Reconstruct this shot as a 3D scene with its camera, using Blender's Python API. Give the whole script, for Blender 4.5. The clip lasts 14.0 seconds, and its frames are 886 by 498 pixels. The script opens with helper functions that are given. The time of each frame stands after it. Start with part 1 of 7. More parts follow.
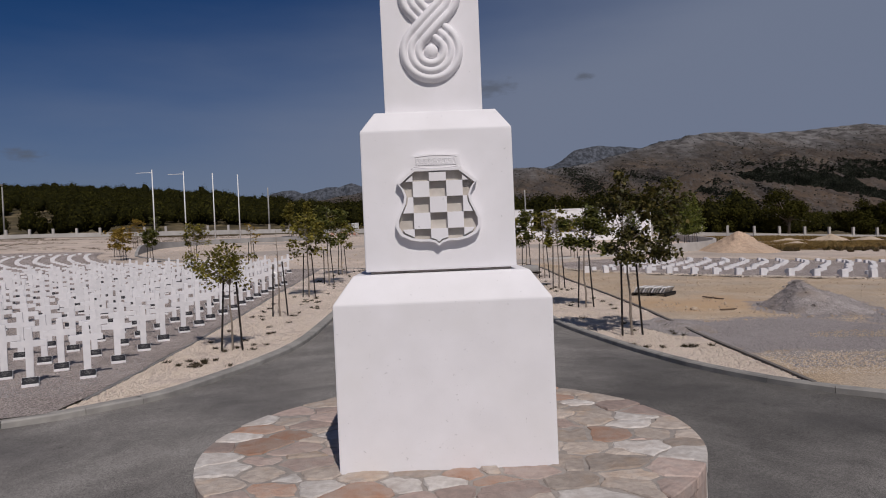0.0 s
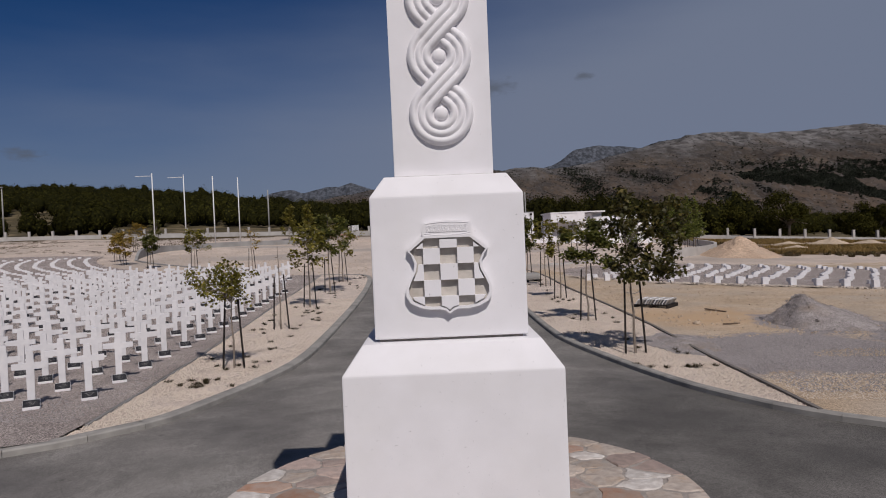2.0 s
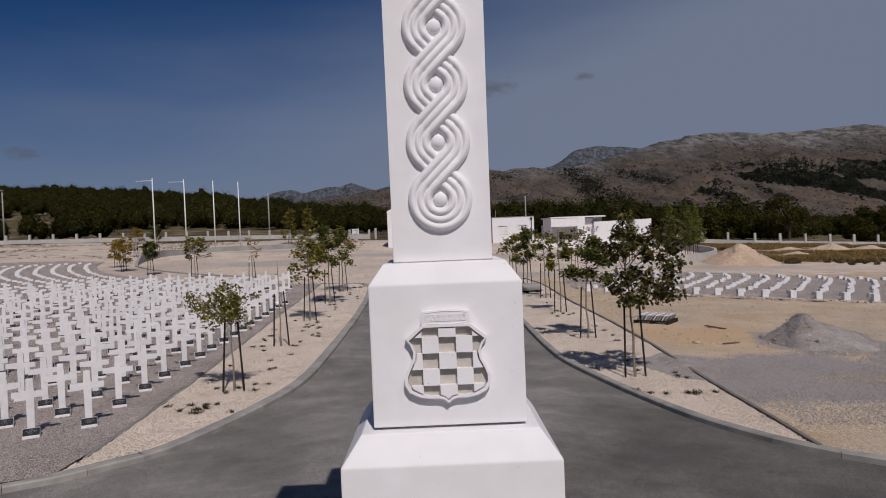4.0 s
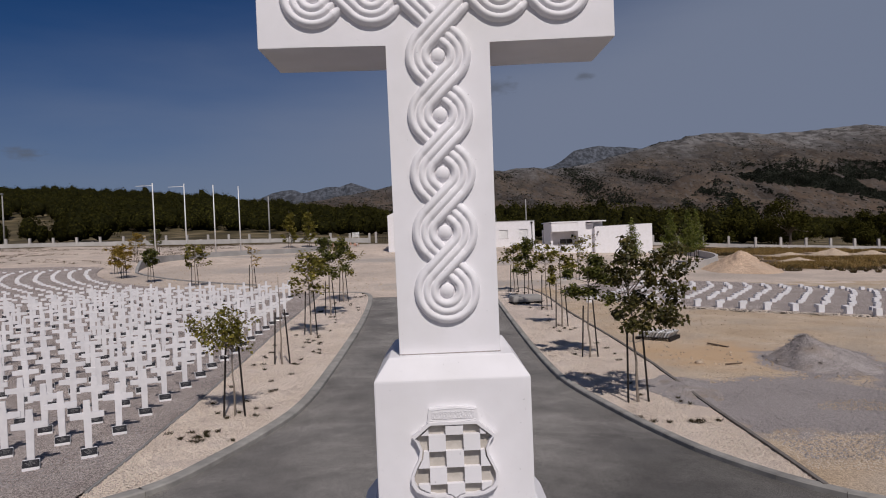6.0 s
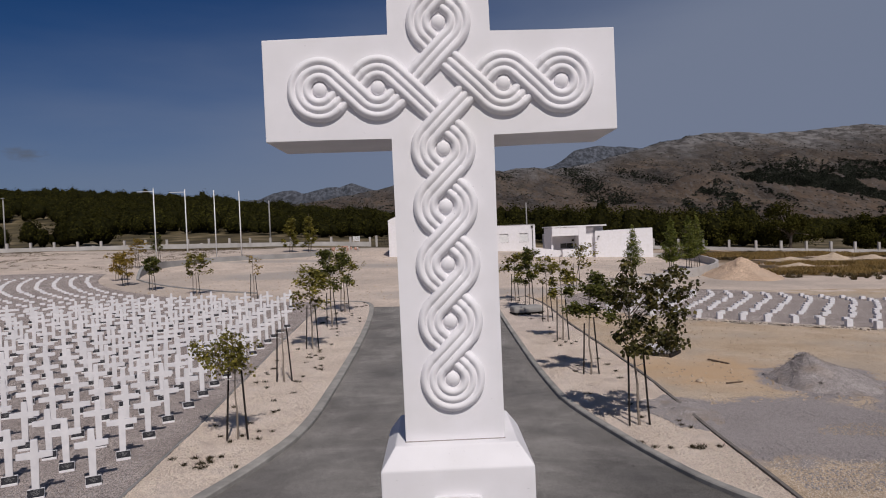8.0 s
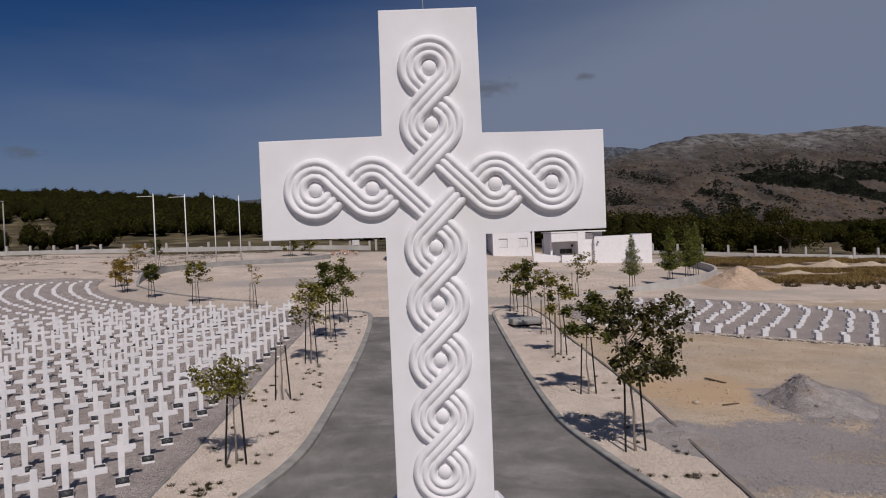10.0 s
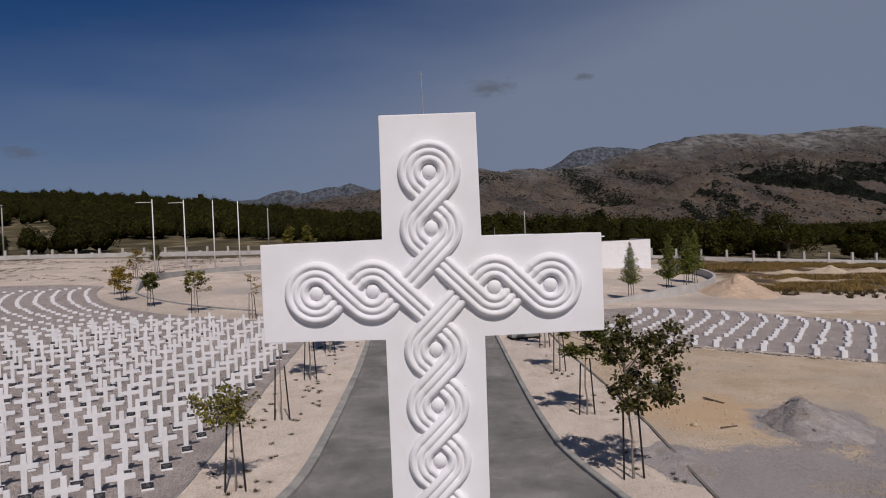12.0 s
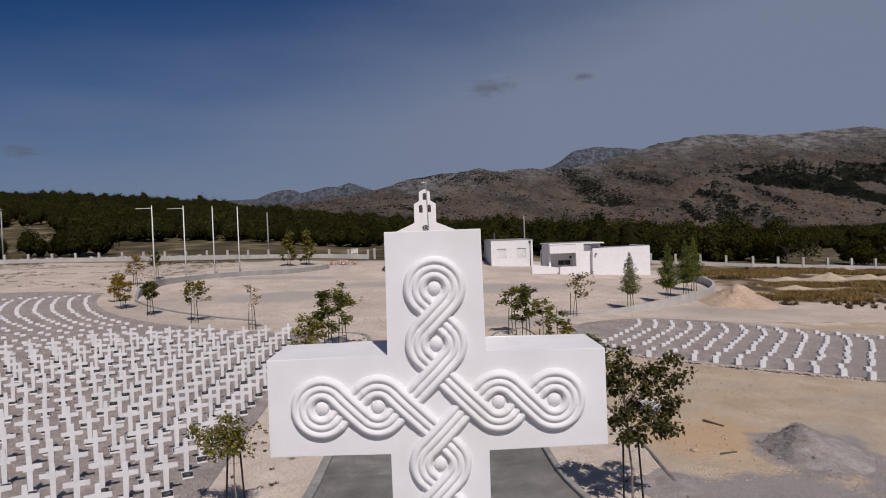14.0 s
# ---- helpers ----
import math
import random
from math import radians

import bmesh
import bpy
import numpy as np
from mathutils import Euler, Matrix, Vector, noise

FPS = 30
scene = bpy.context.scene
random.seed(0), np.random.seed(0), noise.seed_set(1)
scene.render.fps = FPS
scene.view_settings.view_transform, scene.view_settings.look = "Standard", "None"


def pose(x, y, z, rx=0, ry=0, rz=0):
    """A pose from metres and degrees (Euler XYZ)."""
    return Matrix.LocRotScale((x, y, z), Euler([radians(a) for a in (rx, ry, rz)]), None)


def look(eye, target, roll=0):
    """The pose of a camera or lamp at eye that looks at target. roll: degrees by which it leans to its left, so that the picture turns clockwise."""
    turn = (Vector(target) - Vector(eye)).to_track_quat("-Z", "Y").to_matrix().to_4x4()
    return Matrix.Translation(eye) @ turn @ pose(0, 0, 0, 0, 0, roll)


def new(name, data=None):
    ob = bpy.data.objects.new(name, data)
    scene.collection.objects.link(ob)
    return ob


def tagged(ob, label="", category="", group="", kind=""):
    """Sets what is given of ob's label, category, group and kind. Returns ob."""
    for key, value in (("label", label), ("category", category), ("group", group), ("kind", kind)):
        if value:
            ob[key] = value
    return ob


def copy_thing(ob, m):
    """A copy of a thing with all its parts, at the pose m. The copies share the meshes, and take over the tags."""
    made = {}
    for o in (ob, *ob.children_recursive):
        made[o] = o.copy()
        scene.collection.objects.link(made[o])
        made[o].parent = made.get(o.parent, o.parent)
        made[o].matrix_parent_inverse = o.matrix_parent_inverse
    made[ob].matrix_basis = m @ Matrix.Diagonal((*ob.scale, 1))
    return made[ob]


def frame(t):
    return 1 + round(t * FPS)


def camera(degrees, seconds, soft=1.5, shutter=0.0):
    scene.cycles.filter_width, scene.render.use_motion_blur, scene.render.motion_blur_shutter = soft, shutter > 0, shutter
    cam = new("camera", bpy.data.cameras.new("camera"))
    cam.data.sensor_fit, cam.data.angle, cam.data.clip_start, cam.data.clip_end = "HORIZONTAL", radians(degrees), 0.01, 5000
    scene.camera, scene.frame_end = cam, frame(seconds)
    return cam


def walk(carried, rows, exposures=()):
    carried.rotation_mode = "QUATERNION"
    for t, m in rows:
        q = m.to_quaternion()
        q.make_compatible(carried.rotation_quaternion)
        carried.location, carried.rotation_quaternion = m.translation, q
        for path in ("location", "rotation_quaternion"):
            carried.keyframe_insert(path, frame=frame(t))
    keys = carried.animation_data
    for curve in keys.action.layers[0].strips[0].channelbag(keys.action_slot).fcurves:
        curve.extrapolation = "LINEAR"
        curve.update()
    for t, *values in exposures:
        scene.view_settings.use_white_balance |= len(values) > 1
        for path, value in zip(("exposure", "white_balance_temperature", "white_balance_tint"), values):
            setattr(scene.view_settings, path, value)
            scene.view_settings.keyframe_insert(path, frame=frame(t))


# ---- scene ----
cam = camera(64.7, 14.0, soft=1.05)
EXPOSURES = [(0, -0.17, 6500, 14.5), (3, -0.15, 6500, 14.5), (8, -0.08, 6500, 14.5), (10.8, -0.1, 6500, 14.5), (14, 0.03, 6500, 14.5)]
PATH = [
    (0, (-0.027, -5.464, 3.201), (-0.007, -3.464, 3.158), -2.4),
    (0.5, (-0.031, -5.503, 3.363), (-0.01, -3.503, 3.32), -2.4),
    (1, (-0.037, -5.468, 3.488), (-0.016, -3.469, 3.446), -2.4),
    (1.5, (-0.063, -5.398, 3.579), (-0.042, -3.399, 3.537), -2.4),
    (2, (-0.087, -5.37, 3.704), (-0.066, -3.371, 3.66), -2.4),
    (2.5, (-0.079, -5.387, 3.864), (-0.057, -3.388, 3.82), -2.5),
    (3, (-0.05, -5.396, 4.033), (-0.029, -3.396, 3.99), -2.4),
    (5.5, (-0.051, -5.261, 4.865), (-0.031, -3.262, 4.82), -2.3),
    (6, (-0.073, -5.244, 5.048), (-0.053, -3.244, 5.004), -2.3),
    (6.5, (-0.066, -5.266, 5.207), (-0.046, -3.266, 5.164), -2.3),
    (7, (-0.062, -5.309, 5.373), (-0.043, -3.309, 5.329), -2.3),
    (7.5, (-0.065, -5.317, 5.546), (-0.045, -3.318, 5.502), -2.3),
    (8, (-0.085, -5.315, 5.729), (-0.066, -3.315, 5.685), -2.4),
    (10.5, (0.015, -5.447, 6.673), (0.035, -3.448, 6.629), -2.2),
    (11, (0.022, -5.458, 6.874), (0.043, -3.459, 6.829), -2.2),
    (11.5, (0.03, -5.455, 7.075), (0.052, -3.455, 7.031), -2.1),
    (12, (0.022, -5.456, 7.276), (0.045, -3.457, 7.232), -2.2),
    (12.5, (0.042, -5.472, 7.497), (0.065, -3.473, 7.452), -2.1),
    (13, (0.041, -5.475, 7.725), (0.065, -3.475, 7.679), -2.0),
    (13.5, (0.024, -5.477, 7.949), (0.048, -3.477, 7.903), -2.1),
    (14, (0.011, -5.476, 8.186), (0.036, -3.477, 8.141), -2.1),
]
walk(cam, [(t, look(eye, target, roll)) for t, eye, target, roll in PATH], EXPOSURES)

# ---- world and sun ----
SUN_AZ, SUN_EL = radians(165.5), radians(48.5)   # clockwise from +y
world = bpy.data.worlds.new("sky")
scene.world = world
world.use_nodes = True
wn, wl = world.node_tree.nodes, world.node_tree.links
wn.clear()
sky = wn.new("ShaderNodeTexSky")
sky.sky_type = "NISHITA"
sky.sun_disc = False
sky.sun_elevation, sky.sun_rotation = SUN_EL, SUN_AZ
sky.altitude, sky.air_density, sky.dust_density, sky.ozone_density = 900, 1.0, 0.6, 2.2
wtc = wn.new("ShaderNodeTexCoord")
# clear deep blue overhead and to the west, a thin high veil low down and to the east
wdeep = wn.new("ShaderNodeVectorMath")
wdeep.operation = "MULTIPLY"
wdeep.inputs[1].default_value = (0.14, 0.365, 0.65)
wl.new(sky.outputs["Color"], wdeep.inputs[0])
wmap = wn.new("ShaderNodeMapping")
wmap.inputs["Rotation"].default_value = (0, radians(-14), 0)
wmap.inputs["Scale"].default_value = (1.5, 1.5, 7.0)
wl.new(wtc.outputs["Generated"], wmap.inputs["Vector"])
wnoise = wn.new("ShaderNodeTexNoise")
wnoise.inputs["Scale"].default_value, wnoise.inputs["Detail"].default_value, wnoise.inputs["Roughness"].default_value = 2.2, 6.0, 0.5
wl.new(wmap.outputs["Vector"], wnoise.inputs["Vector"])
wdot = wn.new("ShaderNodeVectorMath")
wdot.operation = "DOT_PRODUCT"
wdot.inputs[1].default_value = (0.5, -0.45, -1.9)
wl.new(wtc.outputs["Generated"], wdot.inputs[0])
wsum = wn.new("ShaderNodeMath")
wsum.operation = "MULTIPLY_ADD"
wsum.inputs[1].default_value = 0.2
wl.new(wnoise.outputs["Fac"], wsum.inputs[0])
wl.new(wdot.outputs["Value"], wsum.inputs[2])
wramp = wn.new("ShaderNodeMapRange")
wramp.interpolation_type = "SMOOTHSTEP"
wramp.inputs["From Min"].default_value, wramp.inputs["From Max"].default_value = -1.12, -0.55
wramp.inputs["To Max"].default_value = 0.96
wl.new(wsum.outputs[0], wramp.inputs["Value"])
wmix = wn.new("ShaderNodeMix")
wmix.data_type = "RGBA"
wmix.inputs["B"].default_value = (3.45, 4.2, 5.75, 1)
# the veil thins out to the west
wsep = wn.new("ShaderNodeSeparateXYZ")
wl.new(wtc.outputs["Generated"], wsep.inputs["Vector"])
wthin = wn.new("ShaderNodeMapRange")
wthin.inputs["From Min"].default_value, wthin.inputs["From Max"].default_value = -0.6, 0.15
wthin.inputs["To Min"].default_value = 0.72
wl.new(wsep.outputs["X"], wthin.inputs["Value"])
wmul = wn.new("ShaderNodeMath")
wmul.operation = "MULTIPLY"
wl.new(wramp.outputs["Result"], wmul.inputs[0])
wl.new(wthin.outputs["Result"], wmul.inputs[1])
wl.new(wmul.outputs[0], wmix.inputs["Factor"])
wl.new(wdeep.outputs["Vector"], wmix.inputs["A"])
# two or three small grey cloudlets
wmap2 = wn.new("ShaderNodeMapping")
wmap2.inputs["Scale"].default_value = (1.0, 1.0, 2.6)
wmap2.inputs["Location"].default_value = (0.37, 0.0, 0.12)
wl.new(wtc.outputs["Generated"], wmap2.inputs["Vector"])
wpuff = wn.new("ShaderNodeTexNoise")
wpuff.inputs["Scale"].default_value, wpuff.inputs["Detail"].default_value = 60.0, 5.0
wl.new(wmap2.outputs["Vector"], wpuff.inputs["Vector"])
wpr = wn.new("ShaderNodeMapRange")
wlast = None
for cdir, csize in (((0.0869, 0.976, 0.200), 0.026), ((0.2114, 0.9554, 0.2062), 0.011), ((-0.4994, 0.8584, 0.1175), 0.017)):
    cm = wn.new("ShaderNodeVectorMath")
    cm.operation = "SUBTRACT"
    cm.inputs[1].default_value = cdir
    wl.new(wtc.outputs["Generated"], cm.inputs[0])
    cs = wn.new("ShaderNodeVectorMath")
    cs.operation = "MULTIPLY"
    cs.inputs[1].default_value = (1 / csize, 1 / csize, 2.6 / csize)
    wl.new(cm.outputs["Vector"], cs.inputs[0])
    cl = wn.new("ShaderNodeVectorMath")
    cl.operation = "LENGTH"
    wl.new(cs.outputs["Vector"], cl.inputs[0])
    if wlast is None:
        wlast = cl.outputs["Value"]
    else:
        cn = wn.new("ShaderNodeMath")
        cn.operation = "MINIMUM"
        wl.new(wlast, cn.inputs[0])
        wl.new(cl.outputs["Value"], cn.inputs[1])
        wlast = cn.outputs[0]
cedge = wn.new("ShaderNodeMath")
cedge.operation = "MULTIPLY_ADD"
cedge.inputs[1].default_value = -2.6
wl.new(wpuff.outputs["Fac"], cedge.inputs[0])
wl.new(wlast, cedge.inputs[2])
wpr.inputs["From Min"].default_value, wpr.inputs["From Max"].default_value = 0.1, -1.1
wpr.inputs["To Max"].default_value = 0.65
wl.new(cedge.outputs[0], wpr.inputs["Value"])
wmix2 = wn.new("ShaderNodeMix")
wmix2.data_type = "RGBA"
wmix2.inputs["B"].default_value = (1.9, 2.2, 2.7, 1)
wl.new(wpr.outputs["Result"], wmix2.inputs["Factor"])
wl.new(wmix.outputs["Result"], wmix2.inputs["A"])
wbg = wn.new("ShaderNodeBackground")
wbg.inputs["Strength"].default_value = 0.05
wl.new(wmix2.outputs["Result"], wbg.inputs["Color"])
wout = wn.new("ShaderNodeOutputWorld")
wl.new(wbg.outputs["Background"], wout.inputs["Surface"])

sun_data = bpy.data.lights.new("sun", "SUN")
sun_data.energy, sun_data.angle, sun_data.color = 3.27, radians(0.53), (1.0, 0.95, 0.88)
sun = new("sun", sun_data)
sun_dir = Vector((math.sin(SUN_AZ) * math.cos(SUN_EL), math.cos(SUN_AZ) * math.cos(SUN_EL), math.sin(SUN_EL)))
sun.matrix_world = look(sun_dir * 100, (0, 0, 0))


# ---- materials ----
def paint(name, c1, c2, scale=4.0, rough=0.8, bump=0.2, bump_scale=60.0, c3=None, stain=0.4, stain_amount=0.6,
          metal=0.0, vary=0.0, cells=0.0, cell_mix=0.0, bump_dist=0.01, spec=0.3, contrast=(0.35, 0.65), speck=0.0, speck_tint=0.5, speck_share=0.64, streak=None):
    """A surface with grain and stains at two scales, in world space; vary: brightness spread from object to object."""
    m = bpy.data.materials.new(name)
    m.use_nodes = True
    n, l = m.node_tree.nodes, m.node_tree.links
    bsdf = n["Principled BSDF"]
    geo = n.new("ShaderNodeNewGeometry")
    a = n.new("ShaderNodeTexNoise")
    a.inputs["Scale"].default_value, a.inputs["Detail"].default_value = scale, 6.0
    place = geo.outputs["Position"]
    if streak:
        mp = n.new("ShaderNodeMapping")
        mp.inputs["Scale"].default_value = streak
        l.new(place, mp.inputs["Vector"])
        place = mp.outputs["Vector"]
    l.new(place, a.inputs["Vector"])
    ra = n.new("ShaderNodeMapRange")
    ra.inputs["From Min"].default_value, ra.inputs["From Max"].default_value = contrast
    l.new(a.outputs["Fac"], ra.inputs["Value"])
    mix = n.new("ShaderNodeMix")
    mix.data_type = "RGBA"
    mix.inputs["A"].default_value, mix.inputs["B"].default_value = (*c1, 1), (*c2, 1)
    l.new(ra.outputs["Result"], mix.inputs["Factor"])
    col = mix.outputs["Result"]
    height = None
    if cells:
        v = n.new("ShaderNodeTexVoronoi")
        v.inputs["Scale"].default_value = cells
        l.new(geo.outputs["Position"], v.inputs["Vector"])
        hs = n.new("ShaderNodeSeparateColor")
        l.new(v.outputs["Color"], hs.inputs["Color"])
        mr = n.new("ShaderNodeMapRange")
        mr.inputs["To Min"].default_value, mr.inputs["To Max"].default_value = 1 - cell_mix, 1 + cell_mix
        l.new(hs.outputs["Red"], mr.inputs["Value"])
        sc = n.new("ShaderNodeVectorMath")
        sc.operation = "SCALE"
        l.new(col, sc.inputs[0])
        l.new(mr.outputs["Result"], sc.inputs["Scale"])
        col = sc.outputs["Vector"]
        height = v.outputs["Distance"]
    if c3 is not None:
        b = n.new("ShaderNodeTexNoise")
        b.inputs["Scale"].default_value, b.inputs["Detail"].default_value = stain, 5.0
        l.new(geo.outputs["Position"], b.inputs["Vector"])
        rb = n.new("ShaderNodeMapRange")
        rb.inputs["From Min"].default_value, rb.inputs["From Max"].default_value = 0.48, 0.72
        rb.inputs["To Max"].default_value = stain_amount
        l.new(b.outputs["Fac"], rb.inputs["Value"])
        mix2 = n.new("ShaderNodeMix")
        mix2.data_type = "RGBA"
        mix2.inputs["B"].default_value = (*c3, 1)
        l.new(rb.outputs["Result"], mix2.inputs["Factor"])
        l.new(col, mix2.inputs["A"])
        col = mix2.outputs["Result"]
    if speck:
        sp = n.new("ShaderNodeTexNoise")
        sp.inputs["Scale"].default_value, sp.inputs["Detail"].default_value, sp.inputs["Roughness"].default_value = speck, 5.0, 0.7
        l.new(geo.outputs["Position"], sp.inputs["Vector"])
        sr = n.new("ShaderNodeMapRange")
        sr.inputs["From Min"].default_value, sr.inputs["From Max"].default_value = speck_share, speck_share + 0.08
        sr.inputs["To Min"].default_value, sr.inputs["To Max"].default_value = 1.0, speck_tint
        l.new(sp.outputs["Fac"], sr.inputs["Value"])
        sq = n.new("ShaderNodeVectorMath")
        sq.operation = "SCALE"
        l.new(col, sq.inputs[0])
        l.new(sr.outputs["Result"], sq.inputs["Scale"])
        col = sq.outputs["Vector"]
    if vary:
        info = n.new("ShaderNodeObjectInfo")
        mv = n.new("ShaderNodeMapRange")
        mv.inputs["To Min"].default_value, mv.inputs["To Max"].default_value = 1 - vary, 1 + vary
        l.new(info.outputs["Random"], mv.inputs["Value"])
        sv = n.new("ShaderNodeVectorMath")
        sv.operation = "SCALE"
        l.new(col, sv.inputs[0])
        l.new(mv.outputs["Result"], sv.inputs["Scale"])
        col = sv.outputs["Vector"]
    l.new(col, bsdf.inputs["Base Color"])
    bsdf.inputs["Roughness"].default_value = rough
    bsdf.inputs["Metallic"].default_value = metal
    bsdf.inputs["Specular IOR Level"].default_value = spec
    if bump:
        f = n.new("ShaderNodeTexNoise")
        f.inputs["Scale"].default_value, f.inputs["Detail"].default_value = bump_scale, 4.0
        l.new(geo.outputs["Position"], f.inputs["Vector"])
        bn = n.new("ShaderNodeBump")
        bn.inputs["Strength"].default_value, bn.inputs["Distance"].default_value = bump, bump_dist
        l.new(height if height is not None else f.outputs["Fac"], bn.inputs["Height"])
        bn.invert = height is not None
        l.new(bn.outputs["Normal"], bsdf.inputs["Normal"])
    return m


def leafy(name, c1, c2, c3, patch=0.0, gloss=0.3):
    """Leaves whose colour changes from leaf to leaf, and which let some light through."""
    m = bpy.data.materials.new(name)
    m.use_nodes = True
    n, l = m.node_tree.nodes, m.node_tree.links
    bsdf = n["Principled BSDF"]
    geo = n.new("ShaderNodeNewGeometry")
    ramp = n.new("ShaderNodeValToRGB")
    ramp.color_ramp.elements[0].color, ramp.color_ramp.elements[1].color = (*c1, 1), (*c3, 1)
    ramp.color_ramp.elements.new(0.55).color = (*c2, 1)
    l.new(geo.outputs["Random Per Island"], ramp.inputs["Fac"])
    leaf = ramp.outputs["Color"]
    if patch:
        t = n.new("ShaderNodeTexNoise")
        t.inputs["Scale"].default_value, t.inputs["Detail"].default_value = patch, 3.0
        l.new(geo.outputs["Position"], t.inputs["Vector"])
        r = n.new("ShaderNodeMapRange")
        r.inputs["From Min"].default_value, r.inputs["From Max"].default_value = 0.35, 0.65
        r.inputs["To Min"].default_value, r.inputs["To Max"].default_value = 0.55, 1.6
        l.new(t.outputs["Fac"], r.inputs["Value"])
        s = n.new("ShaderNodeVectorMath")
        s.operation = "SCALE"
        l.new(leaf, s.inputs[0])
        l.new(r.outputs["Result"], s.inputs["Scale"])
        leaf = s.outputs["Vector"]
    l.new(leaf, bsdf.inputs["Base Color"])
    bsdf.inputs["Roughness"].default_value = 0.55 if gloss > 0.1 else 0.9
    bsdf.inputs["Specular IOR Level"].default_value = gloss
    tr = n.new("ShaderNodeBsdfTranslucent")
    l.new(ramp.outputs["Color"], tr.inputs["Color"])
    ms = n.new("ShaderNodeMixShader")
    ms.inputs["Fac"].default_value = 0.22 if gloss < 0.1 else 0.38
    l.new(bsdf.outputs["BSDF"], ms.inputs[1])
    l.new(tr.outputs["BSDF"], ms.inputs[2])
    l.new(ms.outputs["Shader"], n["Material Output"].inputs["Surface"])
    return m


M_WHITE = paint("white_masonry_paint", (0.785, 0.772, 0.80), (0.735, 0.722, 0.745), 3.0, 0.85, 0.12, 130, (0.70, 0.685, 0.675), 1.3, 0.5, bump_dist=0.004, speck=30, speck_tint=0.5, speck_share=0.66)
# grime, with recess shadow painted in as a darker tone
M_RECESS = paint("grimy_shaded_plaster", (0.54, 0.505, 0.465), (0.44, 0.405, 0.365), 9.0, 0.9, 0.15, 80, (0.33, 0.295, 0.255), 6.0, 0.6)
M_MARBLE = paint("white_marble", (0.735, 0.72, 0.735), (0.66, 0.65, 0.67), 5.0, 0.45, 0.05, 60, vary=0.05)
M_PLAQUE = paint("black_granite", (0.02, 0.02, 0.024), (0.04, 0.04, 0.045), 30.0, 0.25, 0.0)
M_LETTER = paint("engraved_grey", (0.35, 0.34, 0.33), (0.25, 0.25, 0.25), 30.0, 0.6, 0.0)
def asphalt():
    """Dusty worn asphalt: fine aggregate, darker sealed patches and pale wheel streaks that circle the monument."""
    m = paint("worn_asphalt", (0.166, 0.155, 0.146), (0.25, 0.236, 0.221), 0.6, 0.88, 0.7, 60, (0.105, 0.1, 0.098), 0.3, 0.8, cells=85, cell_mix=0.45, bump_dist=0.005, speck=9.0, speck_tint=0.55, speck_share=0.65, streak=(1.0, 0.5, 1.0), contrast=(0.3, 0.68))
    n, l = m.node_tree.nodes, m.node_tree.links
    bsdf = n["Principled BSDF"]
    base = bsdf.inputs["Base Color"].links[0].from_socket
    geo = n.new("ShaderNodeNewGeometry")
    flat = n.new("ShaderNodeMapping")
    flat.inputs["Scale"].default_value = (1, 1, 0)
    l.new(geo.outputs["Position"], flat.inputs["Vector"])
    reach = n.new("ShaderNodeVectorMath")
    reach.operation = "LENGTH"
    l.new(flat.outputs["Vector"], reach.inputs[0])
    warp = n.new("ShaderNodeTexNoise")
    warp.inputs["Scale"].default_value, warp.inputs["Detail"].default_value = 0.35, 5.0
    l.new(geo.outputs["Position"], warp.inputs["Vector"])
    bend = n.new("ShaderNodeMath")
    bend.operation = "MULTIPLY_ADD"
    bend.inputs[1].default_value = 3.6
    l.new(warp.outputs["Fac"], bend.inputs[0])
    l.new(reach.outputs["Value"], bend.inputs[2])
    lines = n.new("ShaderNodeTexNoise")
    lines.noise_dimensions = "1D"
    lines.inputs["Scale"].default_value, lines.inputs["Detail"].default_value, lines.inputs["Roughness"].default_value = 0.9, 6.0, 0.62
    l.new(bend.outputs[0], lines.inputs["W"])
    gain = n.new("ShaderNodeMapRange")
    gain.inputs["From Min"].default_value, gain.inputs["From Max"].default_value = 0.3, 0.7
    gain.inputs["To Min"].default_value, gain.inputs["To Max"].default_value = 0.87, 1.13
    l.new(lines.outputs["Fac"], gain.inputs["Value"])
    # a newer, darker patch by the eastern kerb
    at = n.new("ShaderNodeVectorMath")
    at.operation = "DISTANCE"
    at.inputs[1].default_value = (5.2, 6.6, 0)
    l.new(flat.outputs["Vector"], at.inputs[0])
    wob = n.new("ShaderNodeMath")
    wob.operation = "MULTIPLY_ADD"
    wob.inputs[1].default_value = 2.6
    l.new(warp.outputs["Fac"], wob.inputs[0])
    l.new(at.outputs["Value"], wob.inputs[2])
    new_patch = n.new("ShaderNodeMapRange")
    new_patch.inputs["From Min"].default_value, new_patch.inputs["From Max"].default_value = 3.6, 6.4
    new_patch.inputs["To Min"].default_value, new_patch.inputs["To Max"].default_value = 0.58, 1.0
    l.new(wob.outputs[0], new_patch.inputs["Value"])
    both = n.new("ShaderNodeMath")
    both.operation = "MULTIPLY"
    l.new(gain.outputs["Result"], both.inputs[0])
    l.new(new_patch.outputs["Result"], both.inputs[1])
    # dusty blotches and small dark oil spots
    dust = n.new("ShaderNodeTexNoise")
    dust.inputs["Scale"].default_value, dust.inputs["Detail"].default_value, dust.inputs["Roughness"].default_value = 0.9, 8.0, 0.6
    dust.inputs["Distortion"].default_value = 1.2
    l.new(flat.outputs["Vector"], dust.inputs["Vector"])
    pale = n.new("ShaderNodeMapRange")
